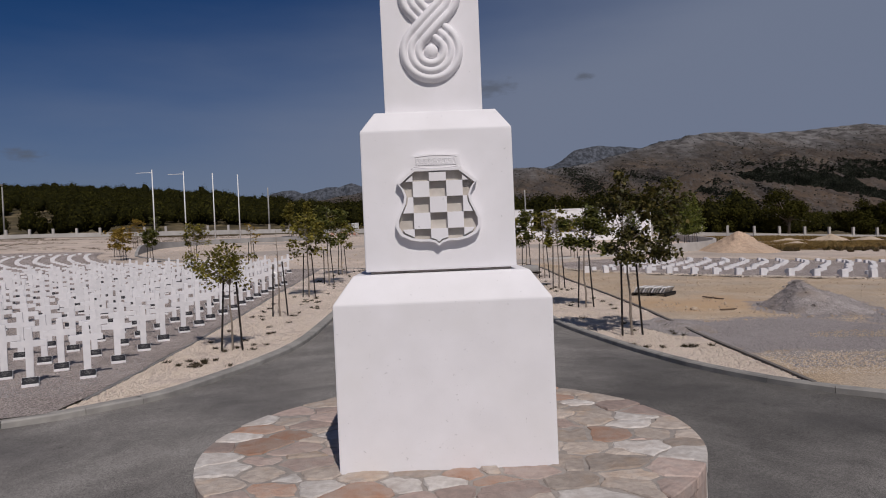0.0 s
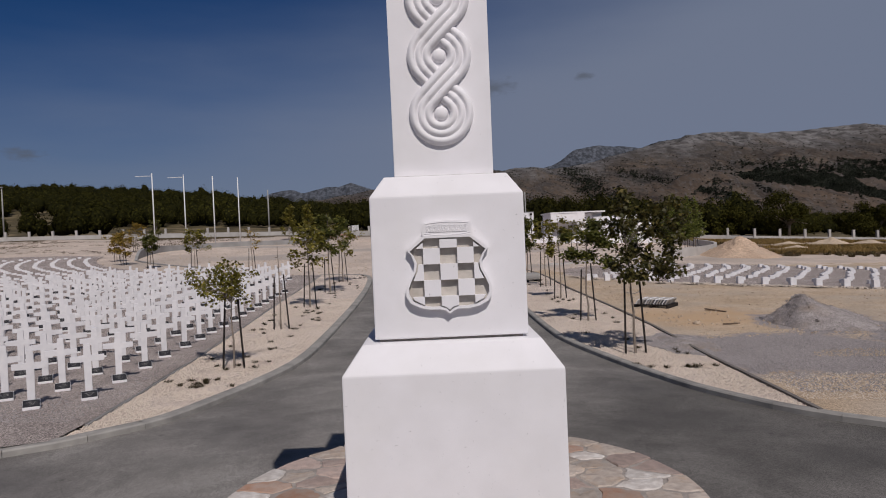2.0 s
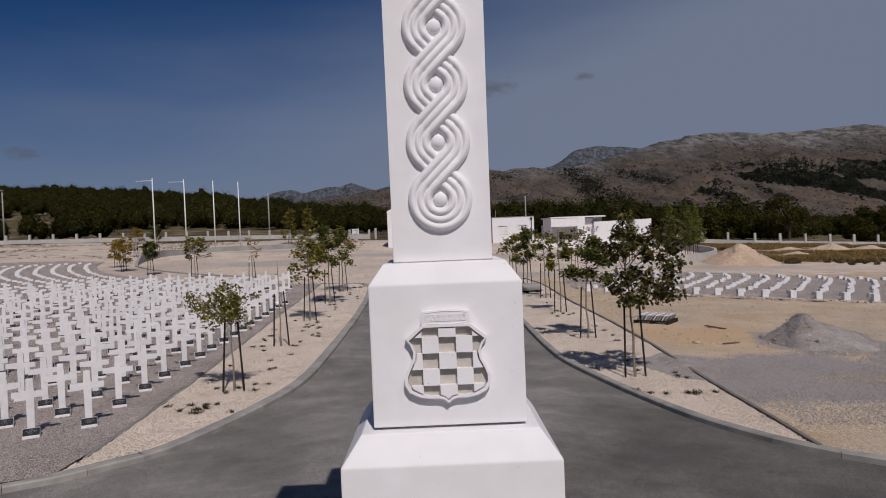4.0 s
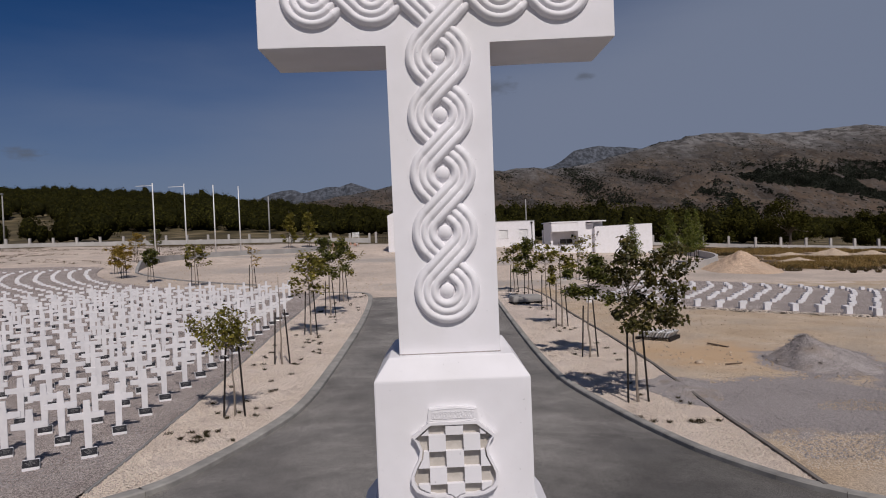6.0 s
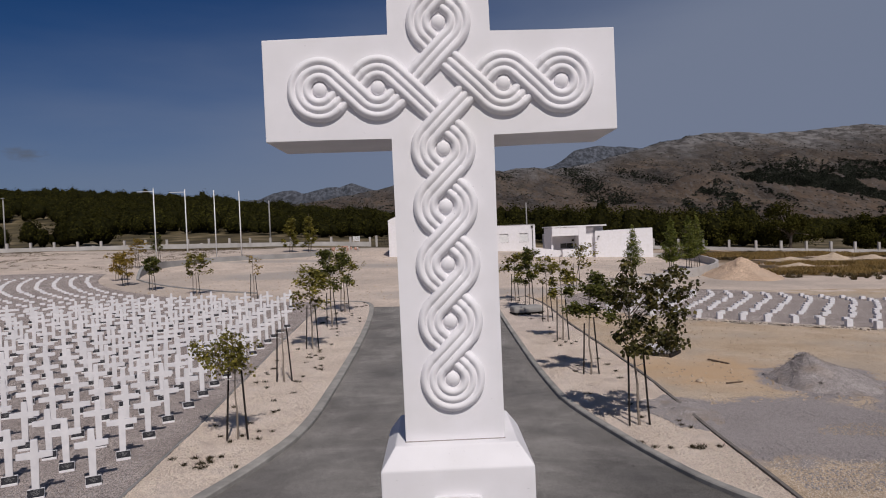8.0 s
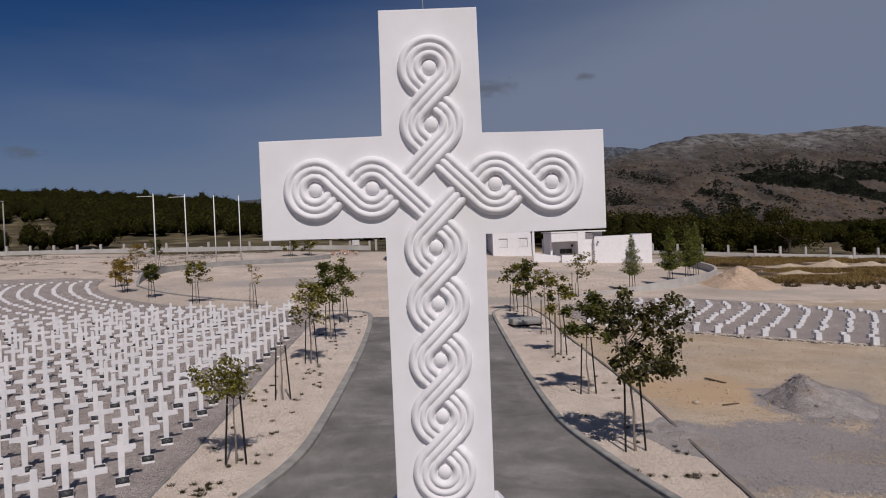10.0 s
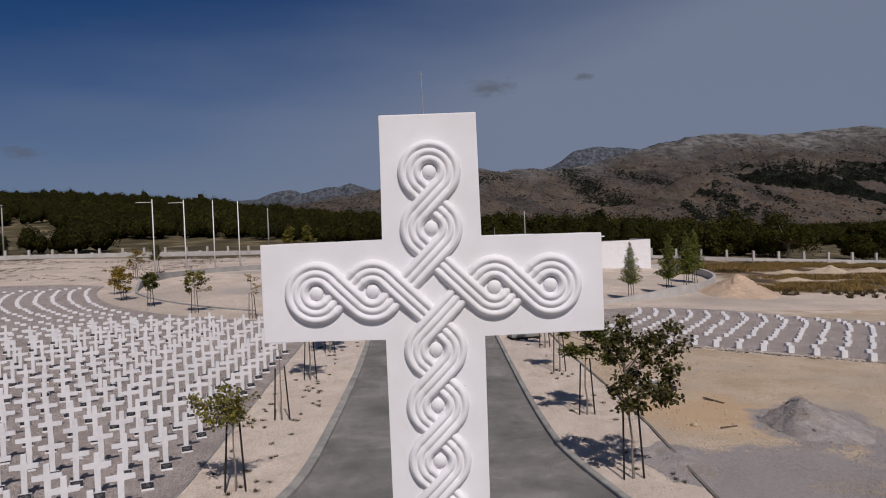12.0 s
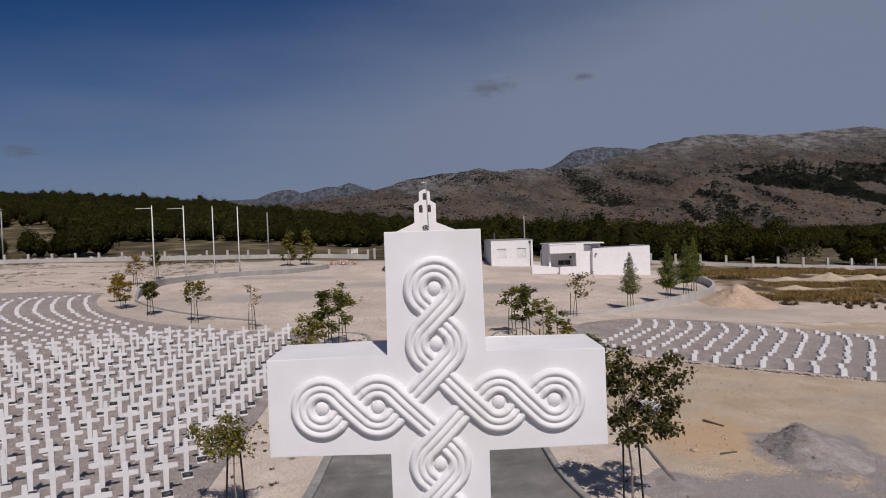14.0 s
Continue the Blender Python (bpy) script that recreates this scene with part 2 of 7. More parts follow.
    pale.inputs["From Min"].default_value, pale.inputs["From Max"].default_value = 0.35, 0.68
    pale.inputs["To Min"].default_value, pale.inputs["To Max"].default_value = 0.86, 1.14
    l.new(dust.outputs["Fac"], pale.inputs["Value"])
    drops = n.new("ShaderNodeTexVoronoi")
    drops.inputs["Scale"].default_value = 1.5
    l.new(flat.outputs["Vector"], drops.inputs["Vector"])
    spots = n.new("ShaderNodeMapRange")
    spots.inputs["From Min"].default_value, spots.inputs["From Max"].default_value = 0.03, 0.1
    spots.inputs["To Min"].default_value = 0.66
    l.new(drops.outputs["Distance"], spots.inputs["Value"])
    for more in (pale, spots):
        times = n.new("ShaderNodeMath")
        times.operation = "MULTIPLY"
        l.new(both.outputs[0], times.inputs[0])
        l.new(more.outputs["Result"], times.inputs[1])
        both = times
    tint = n.new("ShaderNodeVectorMath")
    tint.operation = "SCALE"
    l.new(base, tint.inputs[0])
    l.new(both.outputs[0], tint.inputs["Scale"])
    l.new(tint.outputs["Vector"], bsdf.inputs["Base Color"])
    return m


M_ASPHALT = asphalt()
M_KERB = paint("concrete_kerb", (0.35, 0.335, 0.312), (0.26, 0.248, 0.232), 2.5, 0.9, 0.25, 80, (0.12, 0.12, 0.12), 1.2, 0.5, vary=0.1)
M_CONCRETE = paint("grey_concrete", (0.33, 0.325, 0.32), (0.25, 0.245, 0.24), 0.8, 0.9, 0.2, 30, (0.19, 0.185, 0.18), 0.3, 0.5)
M_CONCRETE_PALE = paint("pale_concrete", (0.47, 0.45, 0.435), (0.40, 0.38, 0.365), 0.8, 0.9, 0.2, 20, (0.31, 0.295, 0.28), 0.3, 0.5, vary=0.06)
M_CREAM = paint("cream_limestone_gravel", (0.70, 0.60, 0.525), (0.58, 0.48, 0.41), 0.8, 0.95, 1.0, 40, (0.47, 0.38, 0.32), 0.5, 0.45, cells=62, cell_mix=0.5, bump_dist=0.015, speck=14, speck_tint=0.66, speck_share=0.58)
M_GREYGRAVEL = paint("grey_gravel", (0.415, 0.36, 0.335), (0.325, 0.278, 0.258), 0.7, 0.95, 1.0, 40, (0.295, 0.25, 0.23), 0.25, 0.5, cells=46, cell_mix=0.75, bump_dist=0.02, speck=16, speck_tint=0.62, speck_share=0.56)
M_SAND = paint("beige_sand", (0.52, 0.415, 0.31), (0.42, 0.33, 0.245), 0.5, 0.95, 0.8, 10, (0.36, 0.29, 0.225), 0.25, 0.7, cells=16, cell_mix=0.22, bump_dist=0.03, speck=4, speck_tint=0.75, speck_share=0.6)
M_SPOIL = paint("pinkish_spoil", (0.56, 0.415, 0.305), (0.45, 0.325, 0.235), 0.6, 0.95, 0.9, 10, (0.60, 0.48, 0.38), 0.3, 0.6, cells=14, cell_mix=0.25, bump_dist=0.04, speck=4, speck_tint=0.7, speck_share=0.58)
M_EDGING = paint("dark_edging", (0.13, 0.115, 0.105), (0.2, 0.18, 0.165), 3.0, 0.9, 0.2, 60)
M_STONE = paint("pale_sandstone", (0.45, 0.39, 0.34), (0.34, 0.29, 0.255), 14.0, 0.85, 0.8, 45, (0.43, 0.31, 0.22), 5.0, 0.55, vary=0.25, bump_dist=0.012, speck=24, speck_tint=0.7)
M_STONE_RED = paint("red_sandstone", (0.39, 0.23, 0.16), (0.42, 0.31, 0.255), 9.0, 0.85, 0.8, 45, (0.40, 0.33, 0.28), 4.0, 0.7, vary=0.25, bump_dist=0.012, speck=24, speck_tint=0.7)
M_STONE_PINK = paint("pink_sandstone", (0.42, 0.325, 0.285), (0.33, 0.26, 0.232), 14.0, 0.85, 0.8, 45, (0.44, 0.38, 0.345), 5.0, 0.65, vary=0.25, bump_dist=0.012, speck=24, speck_tint=0.7)
M_STONE_WHITE = paint("white_limestone_slab", (0.64, 0.605, 0.575), (0.48, 0.44, 0.41), 14.0, 0.85, 0.7, 45, (0.4, 0.34, 0.3), 5.0, 0.6, vary=0.12, bump_dist=0.012, speck=24, speck_tint=0.7)
M_MORTAR = paint("grey_mortar", (0.37, 0.335, 0.305), (0.28, 0.25, 0.228), 12.0, 0.95, 0.8, 60, (0.25, 0.225, 0.205), 3.0, 0.4, speck=20, speck_tint=0.7)
M_STEEL = paint("galvanised_steel", (0.5, 0.5, 0.5), (0.42, 0.42, 0.43), 5.0, 0.4, 0.05, 60, metal=0.7)
M_WHITEMETAL = paint("white_enamelled_metal", (0.78, 0.78, 0.78), (0.7, 0.7, 0.7), 3.0, 0.4, 0.03, 60)
M_DARKWOOD = paint("dark_stained_wood", (0.014, 0.011, 0.010), (0.026, 0.02, 0.017), 9.0, 0.85, 0.3, 60)
M_BARK = paint("young_bark", (0.27, 0.225, 0.185), (0.17, 0.14, 0.115), 14.0, 0.9, 0.5, 60)
M_LEAF_GREEN = leafy("green_leaves", (0.054, 0.062, 0.015), (0.106, 0.115, 0.026), (0.21, 0.2, 0.05))
M_LEAF_OLIVE = leafy("olive_leaves", (0.09, 0.083, 0.016), (0.19, 0.172, 0.03), (0.34, 0.28, 0.06))
M_LEAF_MAPLE = leafy("dark_maple_leaves", (0.036, 0.034, 0.010), (0.07, 0.067, 0.017), (0.17, 0.135, 0.04))
M_LEAF_FRESH = leafy("fresh_green_leaves", (0.07, 0.088, 0.018), (0.14, 0.165, 0.032), (0.27, 0.27, 0.06))
M_LEAF_YELLOW = leafy("yellowing_leaves", (0.17, 0.115, 0.018), (0.31, 0.215, 0.04), (0.42, 0.28, 0.07))
M_WEED = leafy("dry_weeds", (0.06, 0.041, 0.02), (0.115, 0.075, 0.035), (0.085, 0.078, 0.03))
M_WEED_DARK = leafy("dark_dry_weeds", (0.03, 0.021, 0.011), (0.06, 0.042, 0.02), (0.05, 0.046, 0.016))
M_DRYGRASS = leafy("dry_grass", (0.25, 0.155, 0.05), (0.37, 0.245, 0.085), (0.16, 0.12, 0.045))
M_FOREST = leafy("oak_wood_leaves", (0.023, 0.0235, 0.0055), (0.034, 0.033, 0.008), (0.052, 0.048, 0.011), patch=0.05, gloss=0.02)
# near-black green: shade between the leaves, painted on the crown cores
M_CROWN_SHADE = paint("crown_core_shade", (0.011, 0.0115, 0.004), (0.017, 0.017, 0.0055), 0.8, 0.95, 0.4, 3, spec=0.02)
M_SCRUB = leafy("karst_scrub", (0.017, 0.020, 0.016), (0.026, 0.029, 0.022), (0.038, 0.041, 0.03), patch=0.03, gloss=0.02)
M_GLASS = paint("dark_window_glass", (0.02, 0.022, 0.025), (0.03, 0.03, 0.034), 2.0, 0.08, 0.0, spec=0.6)
M_ROOF = paint("grey_roof_sheet", (0.3, 0.29, 0.28), (0.24, 0.235, 0.23), 1.0, 0.7, 0.1, 20)
M_BRONZE = paint("dark_bronze", (0.08, 0.06, 0.04), (0.05, 0.04, 0.03), 10.0, 0.45, 0.1, 40, metal=0.8)
M_HEAP = paint("grey_gravel_heap", (0.37, 0.333, 0.322), (0.275, 0.247, 0.24), 1.8, 0.95, 1.0, 30, (0.33, 0.26, 0.2), 0.9, 0.7, cells=58, cell_mix=0.5, bump_dist=0.011, speck=9, speck_tint=0.6, speck_share=0.55)
M_BRICK = paint("broken_brick", (0.45, 0.22, 0.15), (0.5, 0.36, 0.3), 5.0, 0.9, 0.3, 40)


# ---- mesh helpers ----
def mesh_object(name, verts, faces, material, parent=None, smooth=False):
    me = bpy.data.meshes.new(name)
    me.from_pydata(verts, [], faces)
    me.materials.append(material)
    if smooth:
        me.shade_smooth()
    me.update()
    ob = new(name, me)
    if parent is not None:
        ob.parent = parent
    return ob


def part(name, bm, material, parent=None, label="", smooth=False):
    me = bpy.data.meshes.new(name)
    bmesh.ops.recalc_face_normals(bm, faces=bm.faces[:])
    bm.to_mesh(me)
    bm.free()
    me.materials.append(material)
    if smooth:
        me.shade_smooth()
    ob = new(name, me)
    if parent is not None:
        ob.parent = parent
    if label:
        tagged(ob, label)
    return ob


def thing(name, label, category, group="", kind="", at=None):
    ob = new(name)
    ob.empty_display_size = 0.2
    if at is not None:
        ob.matrix_basis = at
    return tagged(ob, label, category, group, kind)


def box(bm, x0, x1, y0, y1, z0, z1, bevel=0.0):
    vs = [bm.verts.new(p) for p in ((x0, y0, z0), (x1, y0, z0), (x1, y1, z0), (x0, y1, z0),
                                    (x0, y0, z1), (x1, y0, z1), (x1, y1, z1), (x0, y1, z1))]
    fs = [bm.faces.new([vs[i] for i in f]) for f in ((0, 3, 2, 1), (4, 5, 6, 7), (0, 1, 5, 4), (1, 2, 6, 5), (2, 3, 7, 6), (3, 0, 4, 7))]
    if bevel:
        es = list({e for f in fs for e in f.edges})
        bmesh.ops.bevel(bm, geom=es, offset=bevel, segments=2, profile=0.6, affect="EDGES")
    return bm


def rod(bm, p, q, r0, r1=None, sides=8, caps=True):
    r1 = r0 if r1 is None else r1
    p, q = Vector(p), Vector(q)
    d = (q - p).normalized()
    a = d.orthogonal().normalized()
    b = d.cross(a)
    rings = []
    for c, r in ((p, r0), (q, r1)):
        rings.append([bm.verts.new(c + r * (math.cos(t) * a + math.sin(t) * b)) for t in [2 * math.pi * i / sides for i in range(sides)]])
    for i in range(sides):
        j = (i + 1) % sides
        bm.faces.new((rings[0][i], rings[0][j], rings[1][j], rings[1][i]))
    if caps:
        bm.faces.new(rings[1])
        bm.faces.new(rings[0][::-1])


def prism(bm, outline, y0, y1, matrix=None):
    """A flat outline of (x, z) points, given thickness along y."""
    m = matrix or Matrix()
    front = [bm.verts.new(m @ Vector((x, y0, z))) for x, z in outline]
    back = [bm.verts.new(m @ Vector((x, y1, z))) for x, z in outline]
    n = len(outline)
    bm.faces.new(front)
    bm.faces.new(back[::-1])
    for i in range(n):
        j = (i + 1) % n
        bm.faces.new((front[i], back[i], back[j], front[j]))


def inside(poly, x, y):
    hit = False
    j = len(poly) - 1
    for i in range(len(poly)):
        xi, yi = poly[i]
        xj, yj = poly[j]
        if (yi > y) != (yj > y) and x < (xj - xi) * (y - yi) / (yj - yi) + xi:
            hit = not hit
        j = i
    return hit


def fill(outline, holes=(), step=None):
    """Triangles that fill a 2D outline less its holes, with a grid of inner points."""
    from mathutils.geometry import delaunay_2d_cdt
    vs, es = [], []
    for loop in (outline, *holes):
        k = len(vs)
        vs += [Vector(p) for p in loop]
        es += [(k + i, k + (i + 1) % len(loop)) for i in range(len(loop))]
    if step:
        xs, ys = [p[0] for p in outline], [p[1] for p in outline]
        rows = int((max(ys) - min(ys)) / step)
        cols = int((max(xs) - min(xs)) / step)
        for r in range(rows):
            for c in range(cols):
                x, y = min(xs) + (c + 0.5 + 0.25 * (r % 2)) * step, min(ys) + (r + 0.5) * step
                if inside(outline, x, y):
                    vs.append(Vector((x, y)))
    ov, _, of, *_ = delaunay_2d_cdt(vs, es, [], 0, 1e-5)
    keep = []
    for f in of:
        cx, cy = sum(ov[i][0] for i in f) / len(f), sum(ov[i][1] for i in f) / len(f)
        if inside(outline, cx, cy) and not any(inside(h, cx, cy) for h in holes):
            keep.append(list(f))
    return [(v[0], v[1]) for v in ov], keep


def pierced(bm, outline, holes, y0, y1, matrix=None):
    """A wall in the xz plane with real openings, from y0 to y1."""
    m = matrix or Matrix()
    vs, fs = fill(outline, holes)
    front = [bm.verts.new(m @ Vector((x, y0, z))) for x, z in vs]
    back = [bm.verts.new(m @ Vector((x, y1, z))) for x, z in vs]
    edges = {}
    for f in fs:
        bm.faces.new([front[i] for i in f])
        bm.faces.new([back[i] for i in f[::-1]])
        for i in range(len(f)):
            a, b = f[i], f[(i + 1) % len(f)]
            edges[(a, b)] = edges.get((a, b), 0) + 1
    for a, b in edges:
        if (b, a) not in edges:
            bm.faces.new((front[a], back[a], back[b], front[b]))


def smooth(a, b, t):
    t = min(1.0, max(0.0, (t - a) / (b - a)))
    return t * t * (3 - 2 * t)


def blend(table, t):
    """Straight-line values between the pairs of a table."""
    if t <= table[0][0]:
        return table[0][1]
    for (a, u), (b, v) in zip(table, table[1:]):
        if t <= b:
            return u + (v - u) * (t - a) / (b - a)
    return table[-1][1]


def curve(points, step=0.5):
    """A smooth line (Catmull-Rom) through plan points."""
    p = [Vector(q) for q in points]
    p = [2 * p[0] - p[1]] + p + [2 * p[-1] - p[-2]]
    out = []
    for i in range(1, len(p) - 2):
        n = max(1, int((p[i + 1] - p[i]).length / step))
        for k in range(n):
            t = k / n
            out.append(0.5 * (2 * p[i] + (p[i + 1] - p[i - 1]) * t + (2 * p[i - 1] - 5 * p[i] + 4 * p[i + 1] - p[i + 2]) * t * t
                              + (3 * p[i] - p[i - 1] - 3 * p[i + 1] + p[i + 2]) * t ** 3))
    out.append(p[-2])
    return [(v[0], v[1]) for v in out]


def shifted(line, d):
    """The line moved to its left by d."""
    out = []
    for i, q in enumerate(line):
        a, b = Vector(line[max(0, i - 1)]), Vector(line[min(len(line) - 1, i + 1)])
        t = (b - a).normalized()
        out.append((q[0] - t.y * d, q[1] + t.x * d))
    return out


HILL = ((-0.75, 30), (-0.5, 25.5), (-0.336, 19.5), (-0.216, 13), (-0.064, 7.5), (0.09, 4.0), (0.2, 1.5), (0.35, -1.0))


def land(x, y):
    """The height of the ground: level round the monument, rising to the plaza and to the wooded hill, falling to the east."""
    u, s = min(1.25, max(0.0, (y - 12) / 100)), min(1.9, max(-1.9, x / 50))
    z = 0.1 + 1.324 * u + 1.528 * u * u - 3.135 * u * s + 1.25 * u * u * s - 0.326 * u * s * s
    if y > 130:
        z += smooth(130, 400, y) * blend(HILL, x / (y + 5)) - 6 * smooth(500, 1100, y)
    return z


def sheet(name, outline, offset, material, step, label, category, rough=0.0, seed=0):
    """A piece of ground that follows the land."""
    vs, fs = fill(outline, (), step)
    verts = [(x, y, land(x, y) + offset + rough * noise.noise((x * 1.3, y * 1.3, seed))) for x, y in vs]
    fs = [f if (vs[f[1]][0] - vs[f[0]][0]) * (vs[f[2]][1] - vs[f[0]][1]) > (vs[f[1]][1] - vs[f[0]][1]) * (vs[f[2]][0] - vs[f[0]][0]) else f[::-1] for f in fs]
    return tagged(mesh_object(name, verts, fs, material, smooth=True), label, category, kind="structure")


# ---- ground ----
KERB_L = curve([(-40, 1.5), (-20, 4.2), (-12, 5.8), (-8.0, 7.15), (-6.5, 8.3), (-5.74, 9.19), (-5.1, 11.0), (-4.6, 12.7), (-4.2, 14.4), (-4.0, 16.5), (-3.95, 20), (-3.95, 24),
                (-4.0, 30), (-4.2, 37), (-4.55, 43), (-4.9, 45.6), (-5.5, 47.0), (-6.6, 47.7), (-8.9, 48.0)], 0.5)
KERB_R = curve([(40, 0.5), (20, 3.4), (12, 4.8), (9, 5.65), (7.54, 6.45), (6.53, 7.53), (5.91, 8.58), (5.3, 10.0), (4.75, 12), (4.2, 14.4), (3.78, 16.6), (3.6, 18.6), (3.5, 23),
                (3.5, 29.4), (3.55, 38), (3.62, 43.5), (3.9, 45.8), (4.8, 47.4), (6.6, 48.6)], 0.5)
EDGE_L = curve([(-7.35, 8.85), (-7.5, 12.7), (-7.6, 16.4), (-7.75, 19.7), (-7.95, 24.2), (-8.25, 31), (-8.5, 38), (-8.7, 45), (-8.9, 47.8)], 0.8)
EDGE_R = curve([(6.95, 7.5), (7.05, 10), (7.1, 12), (7.15, 14.1), (7.3, 17.2), (7.4, 20.3), (7.4, 25.6), (7.25, 33), (7.3, 42), (7.0, 46), (6.6, 48.4)], 0.8)
PLAZA = (0.0, 86.0)


def ring(r, a0, a1, n, c=PLAZA):
    return [(c[0] + r * math.cos(radians(a0 + (a1 - a0) * i / n)), c[1] + r * math.sin(radians(a0 + (a1 - a0) * i / n))) for i in range(n + 1)]


def base_land(x, y):
    return land(x, y) - 0.115 * (1 - smooth(44, 46.5, y))


def build_ground():
    xs = [-4000, -2500, -1500, -900, -600, -420, -300, -220, -160] + [-120 + 4 * i for i in range(61)] + [160, 220, 300, 420, 600, 900, 1500, 2500, 4000]
    ys = [-3000, -1500, -700, -300, -120, -60, -30, -10] + [2 * i for i in range(66)] + [136, 142, 150, 160, 172, 186, 202, 220, 240, 262, 286, 312, 340, 370, 400, 450, 520, 620, 780, 1000, 1400, 2000, 3000, 4500]
    verts = [(x, y, base_land(x, y) + 0.25 * noise.noise((x * 0.05, y * 0.05, 3.1)) * smooth(95, 130, y)) for y in ys for x in xs]
    w = len(xs)
    faces = [(j * w + i, j * w + i + 1, (j + 1) * w + i + 1, (j + 1) * w + i) for j in range(len(ys) - 1) for i in range(w - 1)]
    return tagged(mesh_object("ground", verts, faces, M_GROUND, smooth=True), "beige sandy ground that turns to dry grass beyond the fence", "ground", kind="structure")


def ground_material():
    """Sand inside the fence; olive and straw-coloured grass with pale stones outside and on the rough plot to the east."""
    m = paint("sandy_ground", (0.62, 0.52, 0.443), (0.505, 0.418, 0.354), 0.3, 0.95, 0.7, 8, (0.36, 0.312, 0.275), 0.055, 0.85, cells=12, cell_mix=0.2, bump_dist=0.03, speck=1.3, speck_tint=0.7, speck_share=0.6)
    n, l = m.node_tree.nodes, m.node_tree.links
    bsdf = n["Principled BSDF"]
    sand = bsdf.inputs["Base Color"].links[0].from_socket
    geo = n.new("ShaderNodeNewGeometry")
    sep = n.new("ShaderNodeSeparateXYZ")
    l.new(geo.outputs["Position"], sep.inputs["Vector"])
    g1 = n.new("ShaderNodeTexNoise")
    g1.inputs["Scale"].default_value, g1.inputs["Detail"].default_value = 0.12, 8.0
    l.new(geo.outputs["Position"], g1.inputs["Vector"])
    ramp = n.new("ShaderNodeValToRGB")
    e = ramp.color_ramp.elements
    e[0].position, e[0].color = 0.36, (0.052, 0.041, 0.02, 1)
    e[1].position, e[1].color = 0.68, (0.25, 0.195, 0.12, 1)
    e.new(0.54).color = (0.098, 0.077, 0.038, 1)
    l.new(g1.outputs["Fac"], ramp.inputs["Fac"])

    def sum_of(a, b, op="ADD"):
        k = n.new("ShaderNodeMath")
        k.operation = op
        for i, v in enumerate((a, b)):
            if isinstance(v, (int, float)):
                k.inputs[i].default_value = v
            else:
                l.new(v, k.inputs[i])
        return k.outputs[0]

    def step_of(v, lo, hi):
        r = n.new("ShaderNodeMapRange")
        r.inputs["From Min"].default_value, r.inputs["From Max"].default_value = lo, hi
        l.new(v, r.inputs["Value"])
        return r.outputs["Result"]
    wob = sum_of(sum_of(g1.outputs["Fac"], 0.5, "SUBTRACT"), 34.0, "MULTIPLY")
    beyond = step_of(sum_of(sep.outputs["Y"], sum_of(wob, 0.2, "MULTIPLY")), 119.5, 122.0)
    east = sum_of(step_of(sum_of(sep.outputs["X"], sum_of(wob, 0.4, "MULTIPLY")), 33.0, 37.0), step_of(sum_of(sep.outputs["Y"], sum_of(wob, 0.6, "MULTIPLY")), 59.0, 63.0), "MULTIPLY")
    plot = n.new("ShaderNodeTexNoise")
    plot.inputs["Scale"].default_value, plot.inputs["Detail"].default_value = 0.22, 9.0
    l.new(geo.outputs["Position"], plot.inputs["Vector"])
    earth = n.new("ShaderNodeValToRGB")
    ee = earth.color_ramp.elements
    ee[0].position, ee[0].color = 0.40, (0.075, 0.052, 0.03, 1)
    ee[1].position, ee[1].color = 0.66, (0.46, 0.37, 0.30, 1)
    ee.new(0.49).color = (0.17, 0.115, 0.063, 1)
    ee.new(0.56).color = (0.31, 0.235, 0.165, 1)
    l.new(plot.outputs["Fac"], earth.inputs["Fac"])
    rough_plot = n.new("ShaderNodeMix")
    rough_plot.data_type = "RGBA"
    l.new(east, rough_plot.inputs["Factor"])
    l.new(sand, rough_plot.inputs["A"])
    l.new(earth.outputs["Color"], rough_plot.inputs["B"])
    mix = n.new("ShaderNodeMix")
    mix.data_type = "RGBA"
    l.new(beyond, mix.inputs["Factor"])
    l.new(rough_plot.outputs["Result"], mix.inputs["A"])
    l.new(ramp.outputs["Color"], mix.inputs["B"])
    # grey compacted gravel left on the plaza and before the chapel
    last = None
    for cx, cy, rx, ry in ((-17.5, 71.0, 8.0, 5.0), (-8.0, 82.0, 12.0, 5.0), (-22.0, 92.0, 9.0, 3.0), (9.0, 78.0, 7.0, 6.0), (2.0, 52.0, 9.0, 3.5)):
        mp = n.new("ShaderNodeMapping")
        mp.inputs["Location"].default_value = (-cx / rx, -cy / ry, 0)
        mp.inputs["Scale"].default_value = (1 / rx, 1 / ry, 0)
        l.new(geo.outputs["Position"], mp.inputs["Vector"])
        ln = n.new("ShaderNodeVectorMath")
        ln.operation = "LENGTH"
        l.new(mp.outputs["Vector"], ln.inputs[0])
        last = ln.outputs["Value"] if last is None else sum_of(last, ln.outputs["Value"], "MINIMUM")
    rag = sum_of(sum_of(sum_of(g1.outputs["Fac"], 0.5, "SUBTRACT"), 2.2, "MULTIPLY"), last)
    worn = n.new("ShaderNodeMapRange")
    worn.inputs["From Min"].default_value, worn.inputs["From Max"].default_value = 1.1, 0.5
    worn.inputs["To Max"].default_value = 0.75
    l.new(rag, worn.inputs["Value"])
    mix3 = n.new("ShaderNodeMix")
    mix3.data_type = "RGBA"
    mix3.inputs["B"].default_value = (0.36, 0.325, 0.30, 1)
    l.new(worn.outputs["Result"], mix3.inputs["Factor"])
    l.new(mix.outputs["Result"], mix3.inputs["A"])
